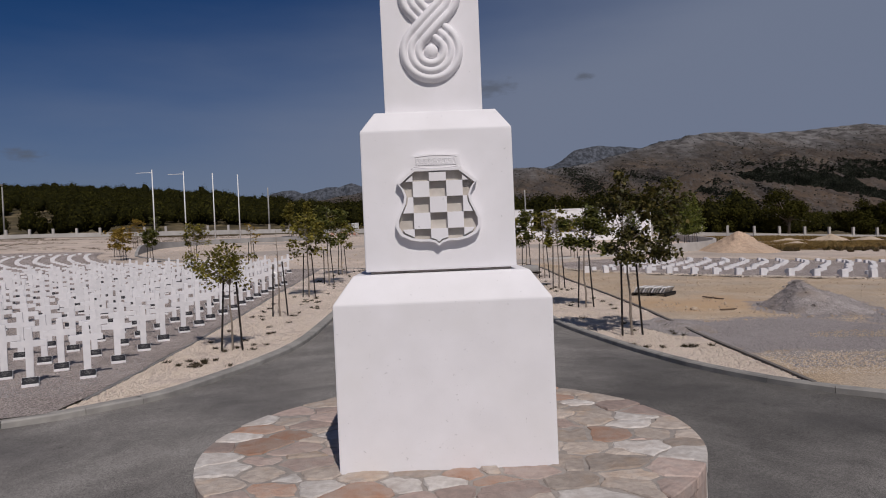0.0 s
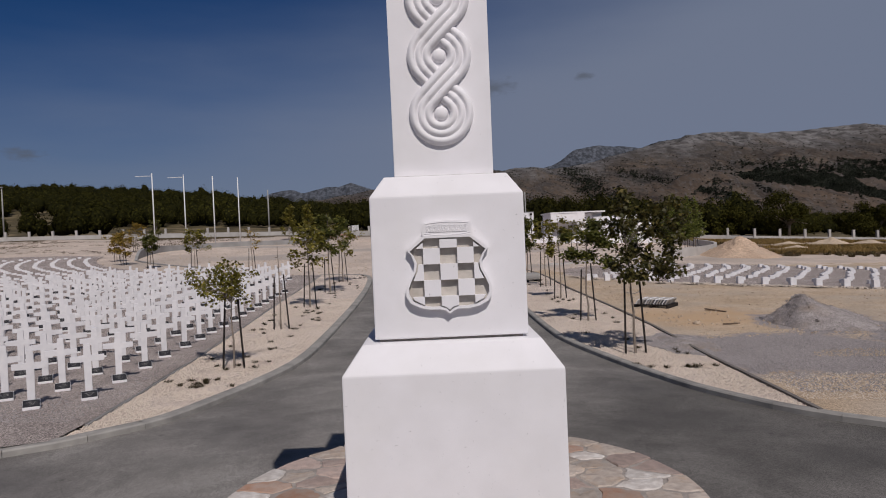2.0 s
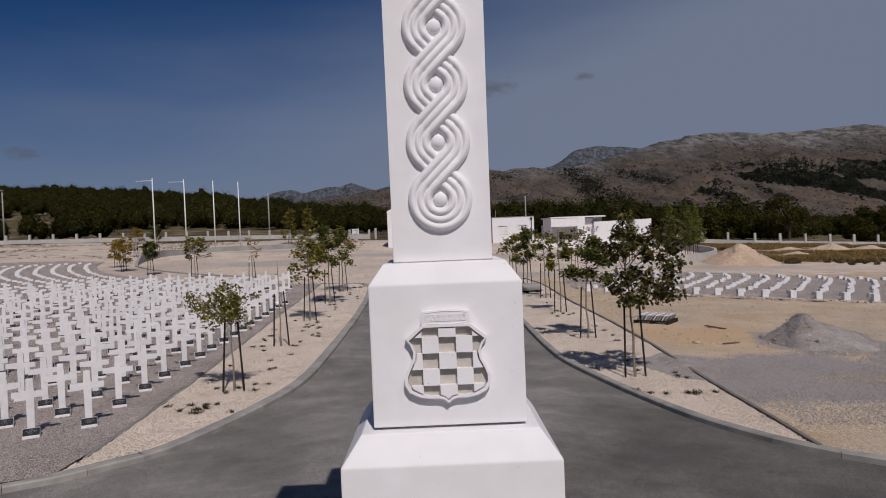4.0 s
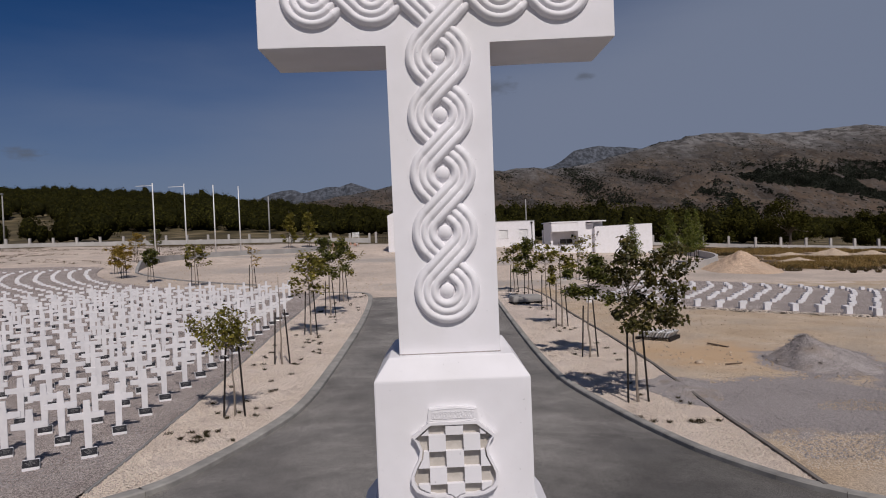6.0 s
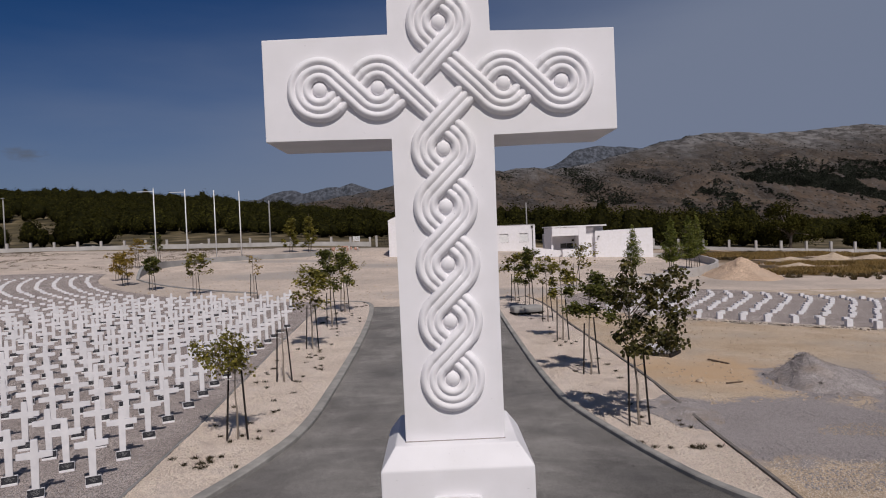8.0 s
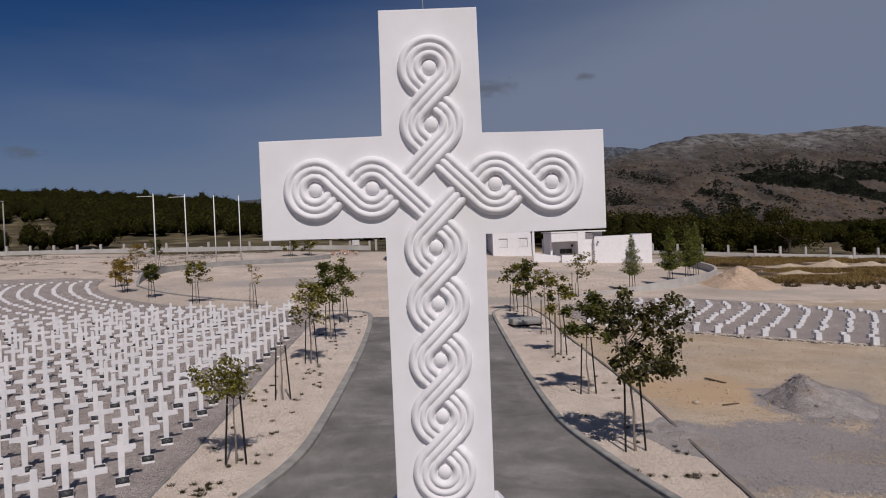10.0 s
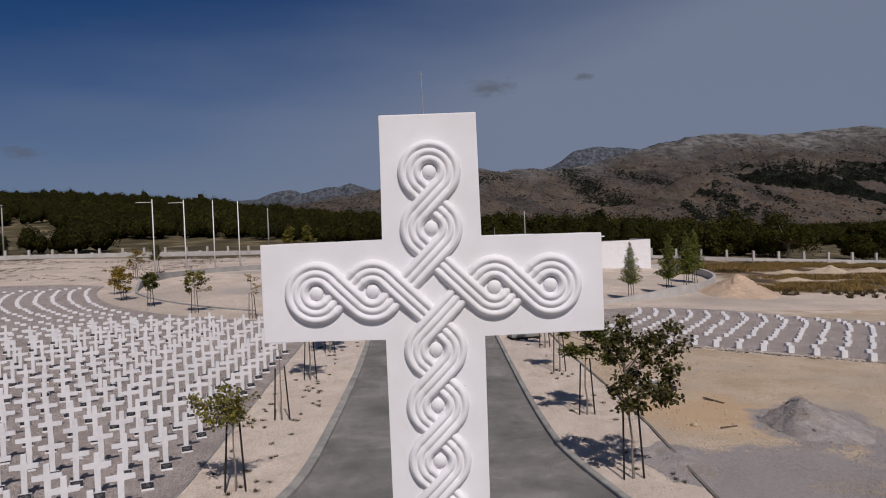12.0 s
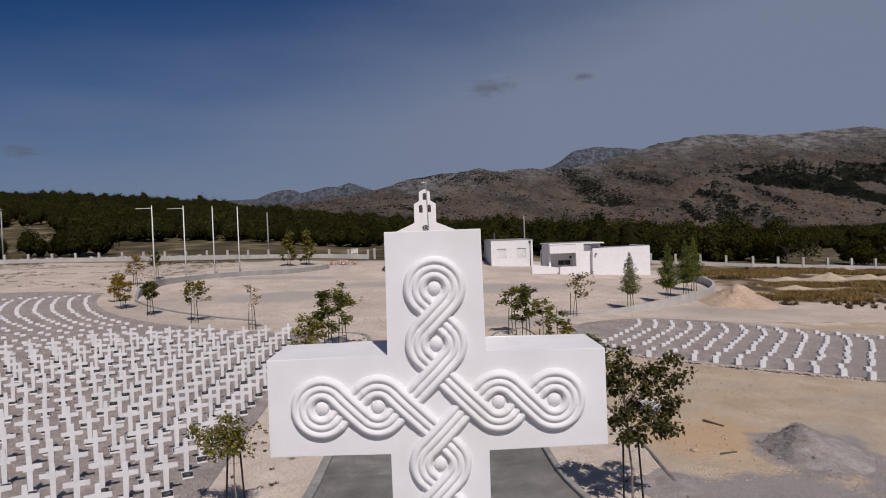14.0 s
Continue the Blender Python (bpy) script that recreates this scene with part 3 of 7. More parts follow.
    l.new(mix3.outputs["Result"], bsdf.inputs["Base Color"])
    return m


M_GROUND = ground_material()
build_ground()

road_outline = [p for p in shifted(KERB_L, 0.1) if p[1] < 46.0] + [p for p in shifted(KERB_R, -0.22)[::-1] if p[1] < 46.0] + [(40, -40), (-40, -40)]
sheet("road", road_outline, -0.085, M_ASPHALT, 1.5, "worn grey asphalt road widening round the monument", "road")
verge_l = [p for p in shifted(KERB_L, 0.2) if p[0] > -7.75 or p[1] > 40] + EDGE_L[::-1]
sheet("verge_left", verge_l, 0.0, M_CREAM, 0.5, "planting strip of cream limestone gravel with dry weeds", "gravel strip", 0.05, 1)
verge_r = [p for p in shifted(KERB_R, -0.3) if p[0] < 7.05 or p[1] > 40] + EDGE_R[::-1]
sheet("verge_right", verge_r, 0.0, M_CREAM, 0.5, "planting strip of cream limestone gravel along the road", "gravel strip", 0.05, 2)
field_l = ([p for p in shifted(KERB_L, 0.2) if p[0] <= -7.4 and p[1] < 20] + EDGE_L + ring(39.8, -104, -166, 40) + [(-44, 78.5), (-75, 76), (-75, 2)])
sheet("grave_field_west", field_l, 0.05, M_GREYGRAVEL, 1.5, "grey gravel bed under the rows of grave crosses", "gravel", 0.04, 3)
yard = [p for p in shifted(KERB_R, -0.3) if p[0] >= 7.0 and p[1] < 20] + EDGE_R + [(8.5, 49.5), (46, 49.5), (60, 40), (60, -1)]
field_e = curve([(8.6, 42.5), (9.4, 40.2), (10.7, 38.4), (12.2, 36.2), (15, 33.6), (17.7, 31.4), (21.8, 28.2), (30, 21), (46, 8)], 1.5) + [(56, 16), (46, 27)] + \
    curve([(36, 35.5), (30.4, 41.2), (26.6, 45.2), (22.4, 49.9), (17.7, 52.2), (13.2, 51.2), (9.6, 48)], 1.5)


def yard_material():
    """Beige sand with spread grey gravel near the road."""
    m = paint("sand_and_gravel", (0.525, 0.42, 0.318), (0.435, 0.33, 0.228), 0.5, 0.95, 0.9, 12, (0.40, 0.345, 0.29), 0.22, 0.8, cells=46, cell_mix=0.4, bump_dist=0.008, speck=9, speck_tint=0.68, speck_share=0.57)
    n, l = m.node_tree.nodes, m.node_tree.links
    bsdf = n["Principled BSDF"]
    sand = bsdf.inputs["Base Color"].links[0].from_socket
    geo = n.new("ShaderNodeNewGeometry")
    wobble = n.new("ShaderNodeTexNoise")
    wobble.inputs["Scale"].default_value, wobble.inputs["Detail"].default_value = 0.75, 9.0
    l.new(geo.outputs["Position"], wobble.inputs["Vector"])
    last = None
    for cx, cy, rx, ry in ((9.4, 13.9, 4.0, 3.1), (19.0, 13.2, 9.0, 3.8), (13.2, 18.2, 2.2, 2.7), (13.0, 11.9, 6.5, 2.0)):
        mp = n.new("ShaderNodeMapping")
        mp.inputs["Location"].default_value = (-cx / rx, -cy / ry, 0)
        mp.inputs["Scale"].default_value = (1 / rx, 1 / ry, 0)
        l.new(geo.outputs["Position"], mp.inputs["Vector"])
        ln = n.new("ShaderNodeVectorMath")
        ln.operation = "LENGTH"
        l.new(mp.outputs["Vector"], ln.inputs[0])
        if last is None:
            last = ln.outputs["Value"]
        else:
            mn = n.new("ShaderNodeMath")
            mn.operation = "MINIMUM"
            l.new(last, mn.inputs[0])
            l.new(ln.outputs["Value"], mn.inputs[1])
            last = mn.outputs[0]
    ad = n.new("ShaderNodeMath")
    ad.operation = "MULTIPLY_ADD"
    ad.inputs[1].default_value, ad.inputs[2].default_value = 1.7, -0.85
    l.new(wobble.outputs["Fac"], ad.inputs[0])
    sm = n.new("ShaderNodeMath")
    l.new(last, sm.inputs[0])
    l.new(ad.outputs[0], sm.inputs[1])
    mr = n.new("ShaderNodeMapRange")
    mr.inputs["From Min"].default_value, mr.inputs["From Max"].default_value = 1.12, 0.88
    l.new(sm.outputs[0], mr.inputs["Value"])
    cell = n.new("ShaderNodeTexVoronoi")
    cell.inputs["Scale"].default_value = 52
    l.new(geo.outputs["Position"], cell.inputs["Vector"])
    ramp = n.new("ShaderNodeValToRGB")
    ramp.color_ramp.elements[0].color, ramp.color_ramp.elements[1].color = (0.14, 0.124, 0.122, 1), (0.44, 0.398, 0.39, 1)
    l.new(cell.outputs["Color"], ramp.inputs["Fac"])
    mix = n.new("ShaderNodeMix")
    mix.data_type = "RGBA"
    l.new(mr.outputs["Result"], mix.inputs["Factor"])
    # ochre subsoil laid bare near the pallet
    om = n.new("ShaderNodeMapping")
    om.inputs["Location"].default_value = (-9.9 / 3.2, -20.8 / 3.4, 0)
    om.inputs["Scale"].default_value = (1 / 3.2, 1 / 3.4, 0)
    l.new(geo.outputs["Position"], om.inputs["Vector"])
    ol = n.new("ShaderNodeVectorMath")
    ol.operation = "LENGTH"
    l.new(om.outputs["Vector"], ol.inputs[0])
    os_ = n.new("ShaderNodeMath")
    l.new(ol.outputs["Value"], os_.inputs[0])
    l.new(ad.outputs[0], os_.inputs[1])
    orng = n.new("ShaderNodeMapRange")
    orng.inputs["From Min"].default_value, orng.inputs["From Max"].default_value = 1.2, 0.3
    orng.inputs["To Max"].default_value = 0.75
    l.new(os_.outputs[0], orng.inputs["Value"])
    om2 = n.new("ShaderNodeMix")
    om2.data_type = "RGBA"
    om2.inputs["B"].default_value = (0.52, 0.35, 0.205, 1)
    l.new(orng.outputs["Result"], om2.inputs["Factor"])
    l.new(sand, om2.inputs["A"])
    sand = om2.outputs["Result"]
    l.new(sand, mix.inputs["A"])
    l.new(ramp.outputs["Color"], mix.inputs["B"])
    l.new(mix.outputs["Result"], bsdf.inputs["Base Color"])
    return m


M_YARD = yard_material()
yard_sheet = sheet("sand_yard", yard, 0.0, M_YARD, 1.0, "unfinished yard of beige sand and spread grey gravel", "ground", 0.05, 4)
for v in yard_sheet.data.vertices:
    if inside(field_e, v.co.x, v.co.y):
        v.co.z -= 0.1          # the dug bed of the grave field
sheet("grave_field_east", field_e, 0.02, M_GREYGRAVEL, 1.5, "grey gravel bed with rows of white grave bases", "gravel", 0.015, 5)


def kerb(name, line, side, label, w=0.26):
    """A kerb of concrete pieces about a metre long; side: 1 where the raised ground lies to the left of the line."""
    top = thing(name, label, "kerb", kind="structure")
    pts = [Vector(p) for p in line]
    for i in range(0, len(pts) - 1, 2):
        seg = pts[i:i + 3]
        if len(seg) < 2:
            continue
        bm = bmesh.new()
        rows = []
        for k, q in enumerate(seg):
            a, b = (seg[max(0, k - 1)], seg[min(len(seg) - 1, k + 1)])
            t = (b - a).normalized()
            nrm = Vector((-t.y, t.x)) * side
            q2 = q + t * (0.006 if k == 0 else -0.006 if k == len(seg) - 1 else 0)
            z = land(q.x, q.y)
            prof = ((0.0, -0.16), (0.0, 0.015), (0.03, 0.045), (w - 0.02, 0.045), (w, 0.03), (w, -0.16))
            rows.append([bm.verts.new((q2.x + nrm.x * d, q2.y + nrm.y * d, z + h)) for d, h in prof])
        for r, s in zip(rows, rows[1:]):
            for k in range(5):
                bm.faces.new((r[k], r[k + 1], s[k + 1], s[k]))
        bm.faces.new(rows[0])
        bm.faces.new(rows[-1][::-1])
        part("kerbstone", bm, M_KERB, top)
    return top


kerb("kerb_left", shifted(KERB_L, 0.02), 1, "grey concrete kerb bordering the cream gravel strip", 0.31)
kerb("kerb_right", shifted(KERB_R, -0.16), -1, "grey concrete kerb bordering the road and planting strip", 0.21)


def ribbon(name, line, width, z0, z1, material, label, category, kind="structure"):
    """An upright band along a plan line, from z0 to z1 over the land (numbers or functions of the share of the way)."""
    bm = bmesh.new()
    rows = []
    left, right = shifted(line, width / 2), shifted(line, -width / 2)
    for i, (a, b) in enumerate(zip(left, right)):
        f = i / (len(line) - 1)
        h0, h1 = (z0(f) if callable(z0) else z0), (z1(f) if callable(z1) else z1)
        g = land(*line[i])
        rows.append([bm.verts.new((p[0], p[1], g + h)) for p, h in ((a, h0), (a, h1), (b, h1), (b, h0))])
    for r, s in zip(rows, rows[1:]):
        for k in range(4):
            bm.faces.new((r[k], r[(k + 1) % 4], s[(k + 1) % 4], s[k]))
    bm.faces.new(rows[0])
    bm.faces.new(rows[-1][::-1])
    return tagged(part(name, bm, material), label, category, kind=kind)


ribbon("edging_left", EDGE_L, 0.10, -0.1, 0.035, M_CONCRETE, "narrow concrete edging between grey and cream gravel", "edging")
ribbon("edging_right", EDGE_R, 0.09, -0.1, 0.06, M_EDGING, "dark edging strip between cream gravel and sand", "edging")


# ---- the monument ----
CX, CY = 0.0, 0.375      # its axis
TOP = 1.5                # level of the paving under it


def platform():
    """A round stone-clad drum with a top of irregular flagstones."""
    top = thing("stone_platform", "round drum of mixed pink, red and grey sandstone under the monument", "platform", at=pose(CX + 0.02, CY, 0))
    bm = bmesh.new()
    for r, z0, z1 in ((1.99, -0.2, TOP - 0.011),):
        ring_lo = [bm.verts.new((r * math.cos(t), r * math.sin(t), z0)) for t in [2 * math.pi * i / 96 for i in range(96)]]
        ring_hi = [bm.verts.new((v.co.x, v.co.y, z1)) for v in ring_lo]
        for i in range(96):
            j = (i + 1) % 96
            bm.faces.new((ring_lo[i], ring_lo[j], ring_hi[j], ring_hi[i]))
        bm.faces.new(ring_hi)
    part("mortar_core", bm, M_MORTAR, top)
    rnd = random.Random(11)
    seeds = []
    tries = 0
    while len(seeds) < 190 and tries < 20000:
        tries += 1
        x, y = rnd.uniform(-2, 2), rnd.uniform(-2, 2)
        gap = 0.016 + 0.058 * max(0.0, 0.5 + noise.noise((x * 1.4, y * 1.4, 4.0)))
        if x * x + y * y < 3.9 and all((x - a) ** 2 * 0.5 + (y - b) ** 2 > gap * rnd.uniform(0.8, 1.3) for a, b in seeds):
            seeds.append((x, y))
    heft = [rnd.uniform(-0.03, 0.03) for _ in seeds]      # lets some stones grow at their neighbours' cost
    looks = (M_STONE, M_STONE, M_STONE, M_STONE, M_STONE, M_STONE_PINK, M_STONE_PINK, M_STONE_PINK, M_STONE_PINK, M_STONE_RED, M_STONE_RED, M_STONE_WHITE, M_STONE_WHITE)
    for k, s in enumerate(seeds):
        cell = [(2.03 * math.cos(2 * math.pi * i / 72), 2.03 * math.sin(2 * math.pi * i / 72)) for i in range(72)]
        for j, q in enumerate(seeds):
            if j == k:
                continue
            # the part of the cell on this seed's side of the middle line
            nx, ny = q[0] - s[0], (q[1] - s[1]) * 1.5
            c = (nx * (q[0] + s[0]) + ny * (q[1] + s[1])) / 2 + (heft[k] - heft[j]) / 2
            ln = math.hypot(nx, ny)
            c -= 0.015 * ln
            out = []
            for i in range(len(cell)):
                a, b = cell[i], cell[(i + 1) % len(cell)]
                da, db = nx * a[0] + ny * a[1] - c, nx * b[0] + ny * b[1] - c
                if da <= 0:
                    out.append(a)
                if (da < 0) != (db < 0):
                    t = da / (da - db)
                    out.append((a[0] + t * (b[0] - a[0]), a[1] + t * (b[1] - a[1])))
            cell = out
            if len(cell) < 3:
                break
        if len(cell) < 3:
            continue
        # split long edges and nudge them, so that the stones look broken, not cut
        rough = []
        for i in range(len(cell)):
            a, b = Vector(cell[i]), Vector(cell[(i + 1) % len(cell)])
            rough.append(a)
            d = (b - a).length
            rim = a.length > 2.0 and b.length > 2.0
            for t in ([0.25, 0.5, 0.75] if d > 0.13 and not rim else []):
                w = noise.noise((a.x * 3 + t * 2.3, a.y * 3, k * 1.37)) * 0.05 * min(1.0, d / 0.3) - 0.004
                nrm = Vector((-(b - a).y, (b - a).x)).normalized()
                rough.append(a.lerp(b, t) + nrm * w)
        mid = sum(rough, Vector((0, 0))) / len(rough)
        h = TOP + rnd.uniform(-0.010, 0.004)
        bm = bmesh.new()
        low = [bm.verts.new((p.x, p.y, TOP - 0.09)) for p in rough]
        brim = [bm.verts.new((p.x, p.y, h - 0.009)) for p in rough]
        crown = []
        for p in rough:
            q = p + (mid - p).normalized() * min(0.011, 0.3 * (mid - p).length)
            crown.append(bm.verts.new((q.x, q.y, h + 0.012 * noise.noise((q.x * 7, q.y * 7, 2)))))
        c = bm.verts.new((mid.x, mid.y, h + 0.006))
        for i in range(len(rough)):
            j = (i + 1) % len(rough)
            bm.faces.new((low[i], low[j], brim[j], brim[i]))
            bm.faces.new((brim[i], brim[j], crown[j], crown[i]))
            bm.faces.new((crown[i], crown[j], c))
        part("flagstone", bm, rnd.choice(looks), top)
    # the clad side
    for row in range(5):
        z0, z1 = -0.12 + row * 0.31, 0.17 + row * 0.31
        a = rnd.uniform(0, 0.3)
        end = a + 2 * math.pi
        while a < end - 0.05:
            w = min(rnd.uniform(0.16, 0.34), end - a)
            bm = bmesh.new()
            n = 4
            rows = []
            lift = rnd.uniform(0, 0.02)
            for i in range(n + 1):
                t = a + 0.006 + (w - 0.012) * i / n
                wob = 0.02 * noise.noise((t * 9, row, 1))
                rows.append([bm.verts.new((r * math.cos(t), r * math.sin(t), z)) for r, z in
                             ((1.95, z0 + wob), (2.0 + lift, z0 + 0.015 + wob), (2.0 + lift, min(TOP - 0.1, z1 - 0.02 + wob)), (1.95, min(TOP - 0.095, z1 - 0.005 + wob)))])
            for r0, r1 in zip(rows, rows[1:]):
                for i in range(3):
                    bm.faces.new((r0[i], r1[i], r1[i + 1], r0[i + 1]))
            bm.faces.new(rows[0])
            bm.faces.new(rows[-1][::-1])
            part("wall_stone", bm, rnd.choice(looks), top)
            a += w
    return top


def tapered(bm, half, z0, z1, half_top, z2, bevel=0.012):
    """A square block with a pyramid-like sloped top: upright from z0 to z1, then drawn in to half_top at z2."""
    rings = []
    for h, z in ((half, z0), (half, z1), (half_top, z2)):
        rings.append([bm.verts.new((sx * h, sy * h, z)) for sx, sy in ((-1, -1), (1, -1), (1, 1), (-1, 1))])
    fs = [bm.faces.new(rings[0][::-1]), bm.faces.new(rings[2])]
    for a, b in zip(rings, rings[1:]):
        for i in range(4):
            fs.append(bm.faces.new((a[i], a[(i + 1) % 4], b[(i + 1) % 4], b[i])))
    bmesh.ops.bevel(bm, geom=list({e for f in fs for e in f.edges}), offset=bevel, segments=2, profile=0.6, affect="EDGES")


# interlace: bands of three ribs round a row of bosses
RHO, GAP, FIRST = 0.155, 0.4384, 0.475      # middle radius of a loop; boss to boss; centre to first boss
RIB = 0.057                                  # rib to rib
FACE = 0.0                                   # y of the front of the cross
RAISE = 0.012


def band_profile():
    """Three rounded ribs parted by sharp grooves, with a steep rim on both sides."""
    prof = [(-1.5 * RIB - 0.008, 0.0), (-1.5 * RIB - 0.004, 0.022)]
    for k in (-1, 0, 1):
        for i in range(7):
            t = -1 + i / 3
            prof.append((k * RIB + 0.5 * RIB * 0.98 * t, 0.027 + 0.023 * (1 - abs(t) ** 2.2)))
    return prof + [(1.5 * RIB + 0.004, 0.022), (1.5 * RIB + 0.008, 0.0)]


def sweep_band(parent, centres, lifts, profile, ways):
    """The rib profile along a line in the face; centres: (x, z); lifts: how far it stands proud there; ways: its directions."""
    bm = bmesh.new()
    rows = []
    for i, c in enumerate(centres):
        t = ways[i]
        nrm = Vector((-t.y, t.x))
        rows.append([bm.verts.new((c[0] + nrm.x * u, FACE - (h + lifts[i] if h > 0 else -0.01), c[1] + nrm.y * u)) for u, h in profile])
    for r, s in zip(rows, rows[1:]):
        for k in range(len(profile) - 1):
            bm.faces.new((r[k], r[k + 1], s[k + 1], s[k]))
    part("interlace_band", bm, M_WHITE, parent, smooth=True)


def interlace(parent, zc):
    prof = band_profile()
    root2 = math.sqrt(0.5)
    bosses = []
    arms = {(0, 1): 2, (1, 0): 2, (0, -1): 5, (-1, 0): 2}
    for (ux, uz), count in arms.items():
        u = Vector((ux, uz))
        v = Vector((-uz, ux))
        over = 1 if uz else -1           # which diagonal lies on top
        for k in range(count):
            c = u * (FIRST + GAP * k)
            bosses.append((c.x, zc + c.y))
            last = k == count - 1
            spans = [(-45, 225)] if last else [(-45, 45), (135, 225)]
            for a0, a1 in spans:
                n = max(8, int((a1 - a0) / 9))
                pts, ways = [], []
                for i in range(n + 1):
                    t = radians(a0 + (a1 - a0) * i / n)
                    p = c + RHO * (math.cos(t) * v + math.sin(t) * u)
                    pts.append((p.x, zc + p.y))
                    ways.append(-math.sin(t) * v + math.cos(t) * u)
                sweep_band(parent, pts, [0.0] * len(pts), prof, ways)
            if not last:
                # the two straight pieces that cross between this boss and the next
                c2 = u * (FIRST + GAP * (k + 1))
                for sgn in (1, -1):
                    p = c + RHO * root2 * (sgn * v + u)
                    q = c2 + RHO * root2 * (-sgn * v - u)
                    d = q - p
                    on_top = (d.x * d.y > 0) == (over > 0)
                    n = 10
                    pts = [((p + d * i / n).x, zc + (p + d * i / n).y) for i in range(n + 1)]
                    lifts = [(RAISE if on_top else -0.02) * math.sin(math.pi * i / n) ** 0.7 for i in range(n + 1)]
                    sweep_band(parent, pts, lifts, prof, [d.normalized()] * len(pts))
    # four long diagonals round the middle
    order = [(0, -1), (1, 0), (0, 1), (-1, 0)]
    for i in range(4):
        a, b = Vector(order[i]), Vector(order[(i + 1) % 4])
        ca, cb = a * FIRST, b * FIRST
        d = (b - a).normalized()
        p = ca + RHO * (-root2) * (a + b)
        q = cb + RHO * (-root2) * (a + b)
        full = q - p
        n = 24
        pts, lifts = [], []
        cross_a = a * (FIRST - RHO / root2)
        cross_b = b * (FIRST - RHO / root2)
        sa, sb = (cross_a - p).dot(d), (cross_b - p).dot(d)
        for k in range(n + 1):
            s = full.length * k / n
            pt = p + d * s
            pts.append((pt.x, zc + pt.y))
            fade = min(1.0, s / 0.05, (full.length - s) / 0.05)
            lifts.append(fade * (RAISE * max(0.0, 1 - abs(s - sa) / 0.16) ** 0.6 - 0.022 * max(0.0, 1 - abs(s - sb) / 0.15) ** 0.6))
        sweep_band(parent, pts, lifts, prof, [d.normalized()] * len(pts))
    for x, z in bosses:
        bm = bmesh.new()
        n, r = 20, 0.056
        rings = []
        for j in range(5):
            t = j / 5 * math.pi / 2
            rings.append([bm.verts.new((x + r * math.cos(t) * math.cos(2 * math.pi * i / n), FACE - 0.036 * math.sin(t) + (0.005 if j == 0 else 0), z + r * math.cos(t) * math.sin(2 * math.pi * i / n))) for i in range(n)])
        tip = bm.verts.new((x, FACE - 0.036, z))
        for a, b in zip(rings, rings[1:]):
            for i in range(n):
                bm.faces.new((a[i], a[(i + 1) % n], b[(i + 1) % n], b[i]))
        for i in range(n):
            bm.faces.new((rings[-1][i], rings[-1][(i + 1) % n], tip))
        part("boss", bm, M_WHITE, parent, smooth=True)


def clip_square(poly, x0, x1, z0, z1):
    for axis, lim, keep_less in ((0, x0, False), (0, x1, True), (1, z0, False), (1, z1, True)):
        out = []
        for i in range(len(poly)):
            a, b = poly[i], poly[(i + 1) % len(poly)]
            ia, ib = (a[axis] <= lim) == keep_less, (b[axis] <= lim) == keep_less
            if ia:
                out.append(a)
            if ia != ib:
                t = (lim - a[axis]) / (b[axis] - a[axis])
                out.append((a[0] + t * (b[0] - a[0]), a[1] + t * (b[1] - a[1])))
        poly = out
        if len(poly) < 3:
            return []
    return poly


